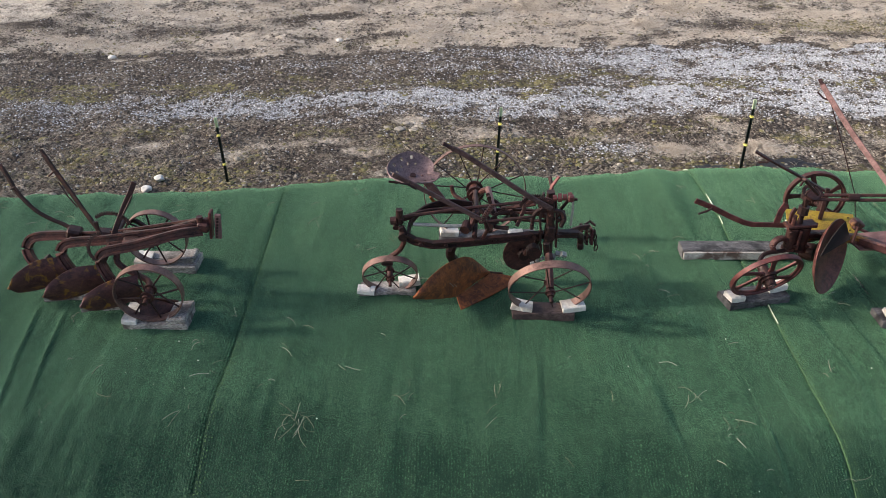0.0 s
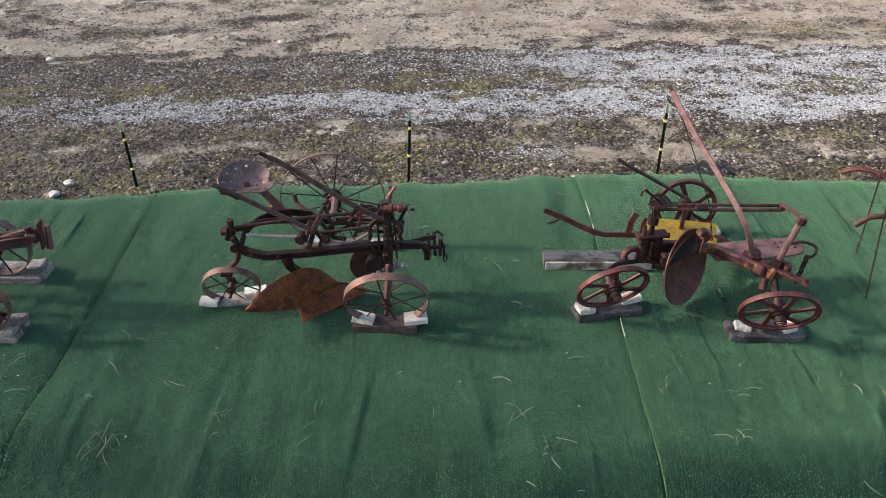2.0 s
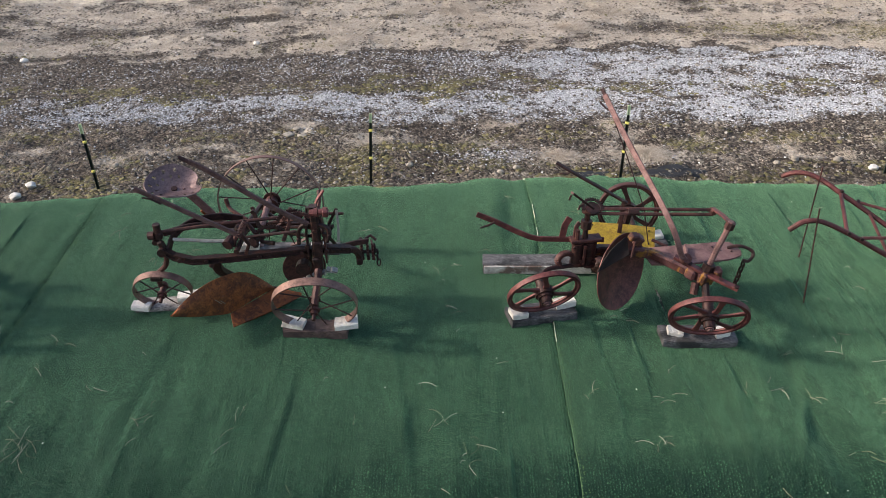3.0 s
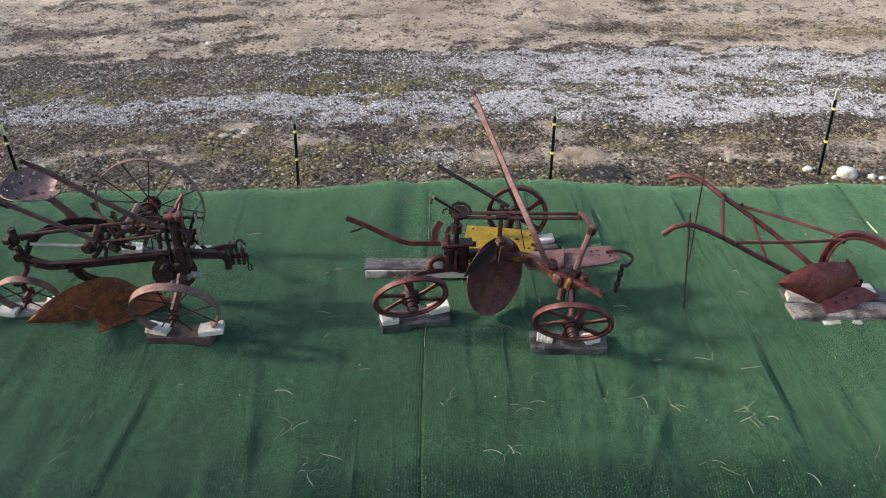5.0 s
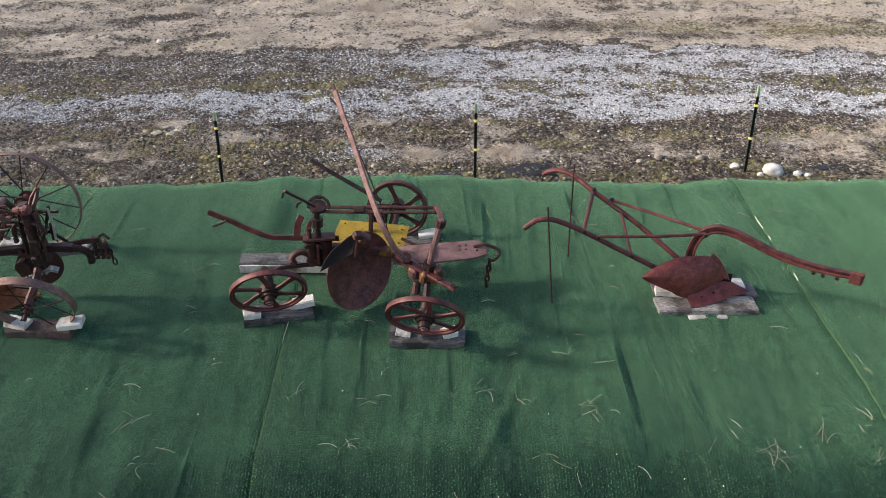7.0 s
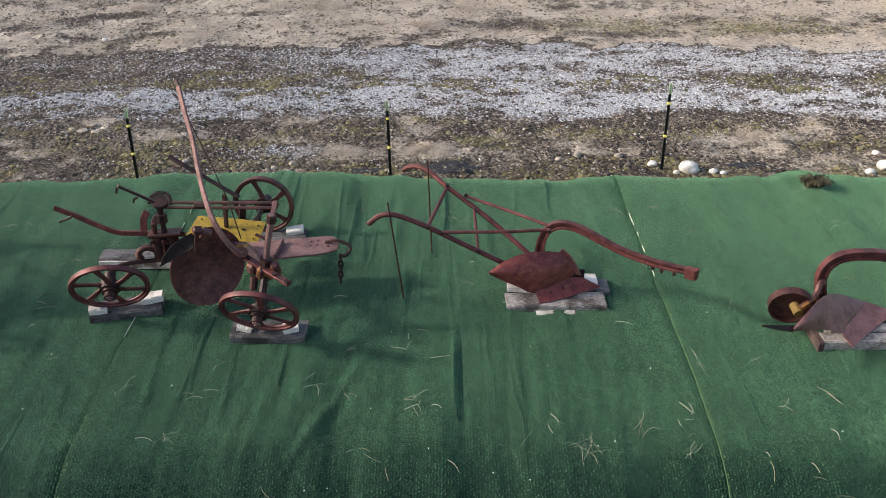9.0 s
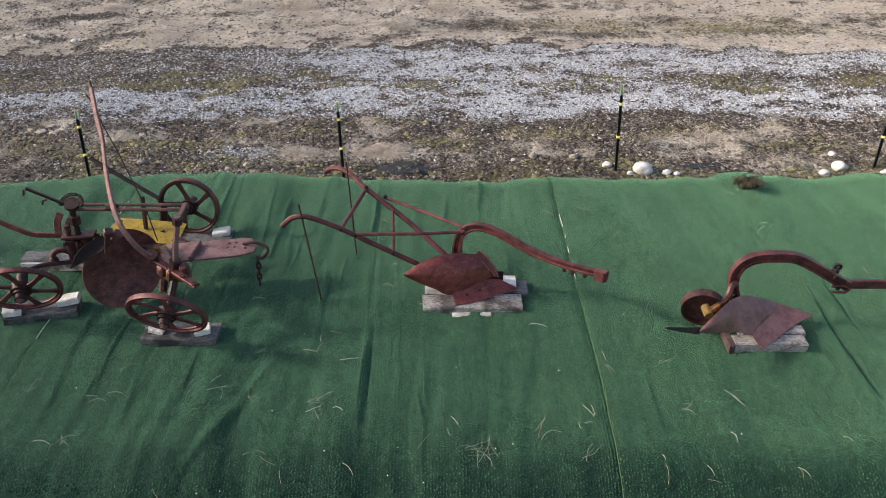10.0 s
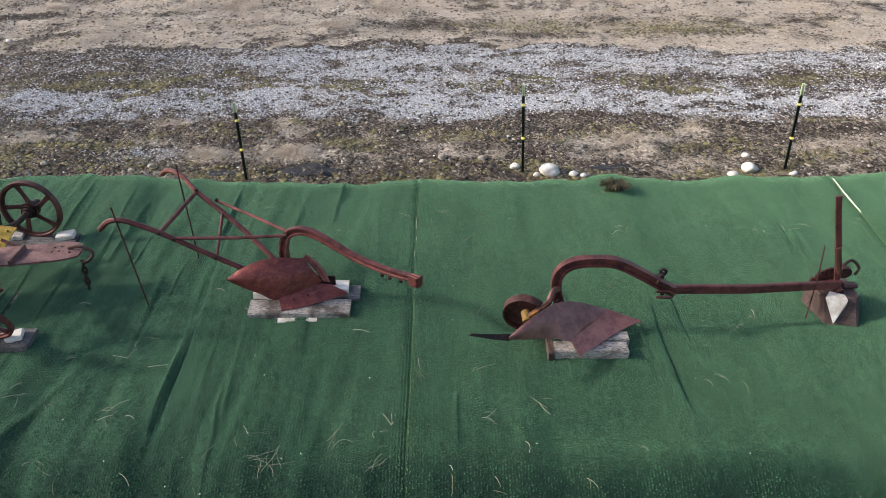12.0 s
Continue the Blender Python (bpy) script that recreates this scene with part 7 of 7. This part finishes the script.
# dead grass: tufts of bent, flattened blades
BLADE_V = [(-0.5, 0, 0), (0.5, 0, 0), (0.35, 0.0, 0.6), (-0.35, 0.0, 0.6), (0.0, 0.0, 1.0)]
BLADE_F = [(0, 1, 2, 3), (3, 2, 4)]


def blades(n, per, share, h0, h1, spread):
    x, y = sown(n, share)
    comb = rng.uniform(0, 6.28, n) * 0.5 + 3.0 * (np.sin(x * 1.1) + np.cos(y * 1.7))
    a, r = rng.uniform(0, 6.28, (n, per)), spread * rng.random((n, per))
    bx, by = (x[:, None] + r * np.cos(a)).ravel(), (y[:, None] + r * np.sin(a)).ravel()
    m = n * per
    z = height_at(bx, by) - 0.008
    turn = (comb[:, None] + rng.normal(0, 0.7, (n, per))).ravel()
    lean = rng.uniform(0.8, 1.45, m) * rng.choice([-1, 1], m)
    return list(zip(bx.tolist(), by.tolist(), z.tolist(), rng.uniform(0.0018, 0.0042, m).tolist(), [1.0] * m, rng.uniform(h0, h1, m).tolist(), turn.tolist(), lean.tolist()))


scatter("dead_grass", BLADE_V, BLADE_F, blades(15000, 9, lambda x, y: np.clip(share_at(x, y, 1), 0.03, 1) ** 2, 0.04, 0.13, 0.08), GRASS, "flattened dead tan grass over the field", "grass")
scatter("dead_grass", BLADE_V, BLADE_F, blades(3800, 9, lambda x, y: np.where(y < 11.0, 0.12 + share_at(x, y, 1), 0.0), 0.04, 0.12, 0.09), GRASS, "short dead tan grass below the bank", "grass")
scatter("moss", ico_v, ico_f, lumps(7500, lambda x, y: np.clip(share_at(x, y, 2) - 0.25, 0.004, 1), 0.012, 0.055, (0.25, 0.50), 1.6, -0.05), MOSS, "olive moss cushions on the damp soil", "moss")


def wet_patch(x, y, rx, ry, seed):
    """A low skin of wet black mud with a ragged outline."""
    bm = bmesh.new()
    mid, rings = bm.verts.new((x, y, ground_height(x, y) + 0.012)), []
    for f in (0.35, 0.7, 0.92, 1.0):
        ring = []
        for j in range(40):
            a = 2 * math.pi * j / 40
            r = f * (1 + 0.35 * noise.noise((math.cos(a) * 1.6, math.sin(a) * 1.6, seed)) + 0.16 * noise.noise((math.cos(a) * 5, math.sin(a) * 5, seed)))
            px, py = x + rx * r * math.cos(a), y + ry * r * math.sin(a)
            ring.append(bm.verts.new((px, py, ground_height(px, py) + (0.012 if f < 0.9 else 0.006 if f < 1 else -0.02))))
        rings.append(ring)
    for j in range(40):
        bm.faces.new((mid, rings[0][j], rings[0][(j + 1) % 40]))
        for p, q in zip(rings, rings[1:]):
            bm.faces.new((p[j], q[j], q[(j + 1) % 40], p[(j + 1) % 40]))
    tagged(part("mud_patch", bm, MUD, None, "", True), "wet black mud patch below the turf bank", "mud patch", "wet mud patches")


MUD = plain_mat("wet_black_mud", (0.010, 0.010, 0.012), 0.7, 0.7, 45)
for px, py, qx, qy in ((4.42, 9.16, 0.42, 0.17), (3.42, 9.12, 0.24, 0.10), (8.20, 9.25, 0.34, 0.10)):
    wet_patch(px, py, qx, qy, px)


def grass_clump(x, y, n, size, label):
    """A clump of long dead grass fallen outwards from its crown."""
    t = thing("grass_clump", (x, y, ground_height(x, y)), label, "grass clump", "clumps of dead grass")
    bm = bmesh.new()
    for _ in range(n):
        a, l = rng.uniform(0, 6.28), size * rng.uniform(0.3, 0.8)
        r = 0.8 * size * rng.random()
        bx, by = x + r * math.cos(a), y + 0.7 * r * math.sin(a)
        z = ground_height(bx, by) - 0.01
        a += rng.normal(0, 1.2)
        up = rng.uniform(0.08, 0.38) * size
        pts = [(bx + math.cos(a) * l * f, by + math.sin(a) * l * f, z + up * math.sin(f * 2.7)) for f in (0, 0.3, 0.65, 1.0)]
        sweep(bm, pts, circle_section(0.0017, 3))
    part("stalks", bm, GRASS, t)["kind"] = "stuff"


for cx, cy, cn, cs in [(1.9, 17.2, 420, 0.42), (4.1, 15.7, 380, 0.36), (-1.94, 17.25, 260, 0.26), (4.25, 9.66, 420, 0.30), (3.1, 9.66, 300, 0.24), (4.9, 17.0, 260, 0.34), (8.6, 10.3, 260, 0.24)]:
    grass_clump(cx, cy, cn, cs, "clump of long dead tan grass in the field")


# straw blown over the turf: bent stalks
def straws():
    verts, faces = [], []
    spots = [(rng.uniform(-4.5, 10.5), rng.uniform(2.9, 6.3)) for _ in range(180)]
    spots += [(6.40, 3.65), (6.36, 4.05), (3.93, 3.31), (4.18, 3.70), (2.79, 3.41), (2.88, 3.73), (3.63, 3.83), (4.24, 3.65), (1.56, 3.59), (0.34, 3.67), (1.67, 3.25)] * 2
    for x, y in spots:
        for _ in range(int(rng.integers(1, 4))):
            a, n, ln = rng.uniform(0, 6.28), 5, rng.uniform(0.035, 0.155)
            px, py = x + rng.normal(0, 0.03), y + rng.normal(0, 0.03)
            bend, w = rng.normal(0, 0.16), rng.uniform(0.0007, 0.0013)
            base = len(verts)
            for i in range(n):
                dx, dy = math.cos(a), math.sin(a)
                z = turf_height(px, py) + 0.020 + 0.010 * math.sin(i * 0.8)
                verts += [(px - dy * w, py + dx * w, z), (px + dy * w, py - dx * w, z), (px, py, z + 0.003)]
                if i:
                    b = base + 3 * i
                    faces += [(b - 3, b, b + 2, b - 1), (b - 1, b + 2, b + 1, b - 2), (b - 2, b + 1, b, b - 3)]
                px, py, a = px + dx * ln / n, py + dy * ln / n, a + bend
    me = bpy.data.meshes.new("straw")
    me.from_pydata(verts, [], faces)
    me.materials.append(STRAW)
    tagged(new("straw", me), "dry straw stalks scattered over the green turf", "straw", kind="stuff")


straws()


grit = []
for _ in range(90):
    x, y = rng.uniform(-4.5, 10.5), rng.uniform(2.4, 6.2)
    g = rng.uniform(0.003, 0.006)
    grit.append((x, y, turf_height(x, y) + 0.016, g, g * 0.8, g * 0.8, rng.uniform(0, 6.28), 0.0))
scatter("grit", ico_v, ico_f, grit, BACKING, "tiny pale specks of grit on the turf", "grit")


def bundle(x, y, n, spread, ln, label, name="straw_bundle"):
    """A loose bunch of stalks lying together."""
    b = thing(name, (x, y, 0.0), label, "dry grass")
    bm = bmesh.new()
    main = rng.uniform(0, 6.28)
    for _ in range(n):
        a = main + rng.normal(0, spread)
        px, py, pts = x + rng.normal(0, 0.03), y + rng.normal(0, 0.03), []
        bend = rng.normal(0, 0.2)
        for i in range(6):
            pts.append((px, py, turf_height(px, py) + 0.022 + 0.02 * math.sin(i * 0.6) * rng.random()))
            px, py, a = px + math.cos(a) * ln / 6, py + math.sin(a) * ln / 6, a + bend
        sweep(bm, pts, circle_section(0.0010, 4))
    part("stalks", bm, STRAW, b)["kind"] = "stuff"
    return b


bundle(-0.87, 3.38, 14, 1.2, 0.16, "small heap of dry tan grass on the turf")
bundle(5.10, 3.32, 5, 0.25, 0.20, "loose bunch of long straw stalks on the turf")
bundle(5.22, 3.40, 6, 0.3, 0.20, "loose bunch of long straw stalks on the turf")
bundle(5.50, 3.45, 4, 0.3, 0.17, "loose bunch of long straw stalks on the turf")
bundle(5.80, 3.40, 4, 0.3, 0.15, "loose bunch of long straw stalks on the turf")


def sprouting_tuft(x, y):
    t = thing("grass_tuft", (x, y, 0.0), "brown tuft of dead plant growing through the turf", "grass tuft")
    bm = bmesh.new()
    for _ in range(220):
        a, l = rng.uniform(0, 6.28), rng.uniform(0.03, 0.10)
        r = 0.08 * rng.random()
        bx, by = x + r * math.cos(a), y + 0.7 * r * math.sin(a)
        z = turf_height(bx, by)
        pts = [(bx + math.cos(a) * l * f * 0.9, by + math.sin(a) * l * f * 0.9, z + 0.07 * math.sin(f * 2.4)) for f in (0, 0.35, 0.7, 1.0)]
        sweep(bm, pts, circle_section(0.0026, 3))
    part("stalks", bm, TUFT, t)["kind"] = "stuff"


TUFT = island_mat("brown_dead_stems", [(0.0, (0.025, 0.024, 0.012)), (0.6, (0.055, 0.045, 0.022)), (1.0, (0.13, 0.10, 0.05))])
sprouting_tuft(7.58, 6.30)
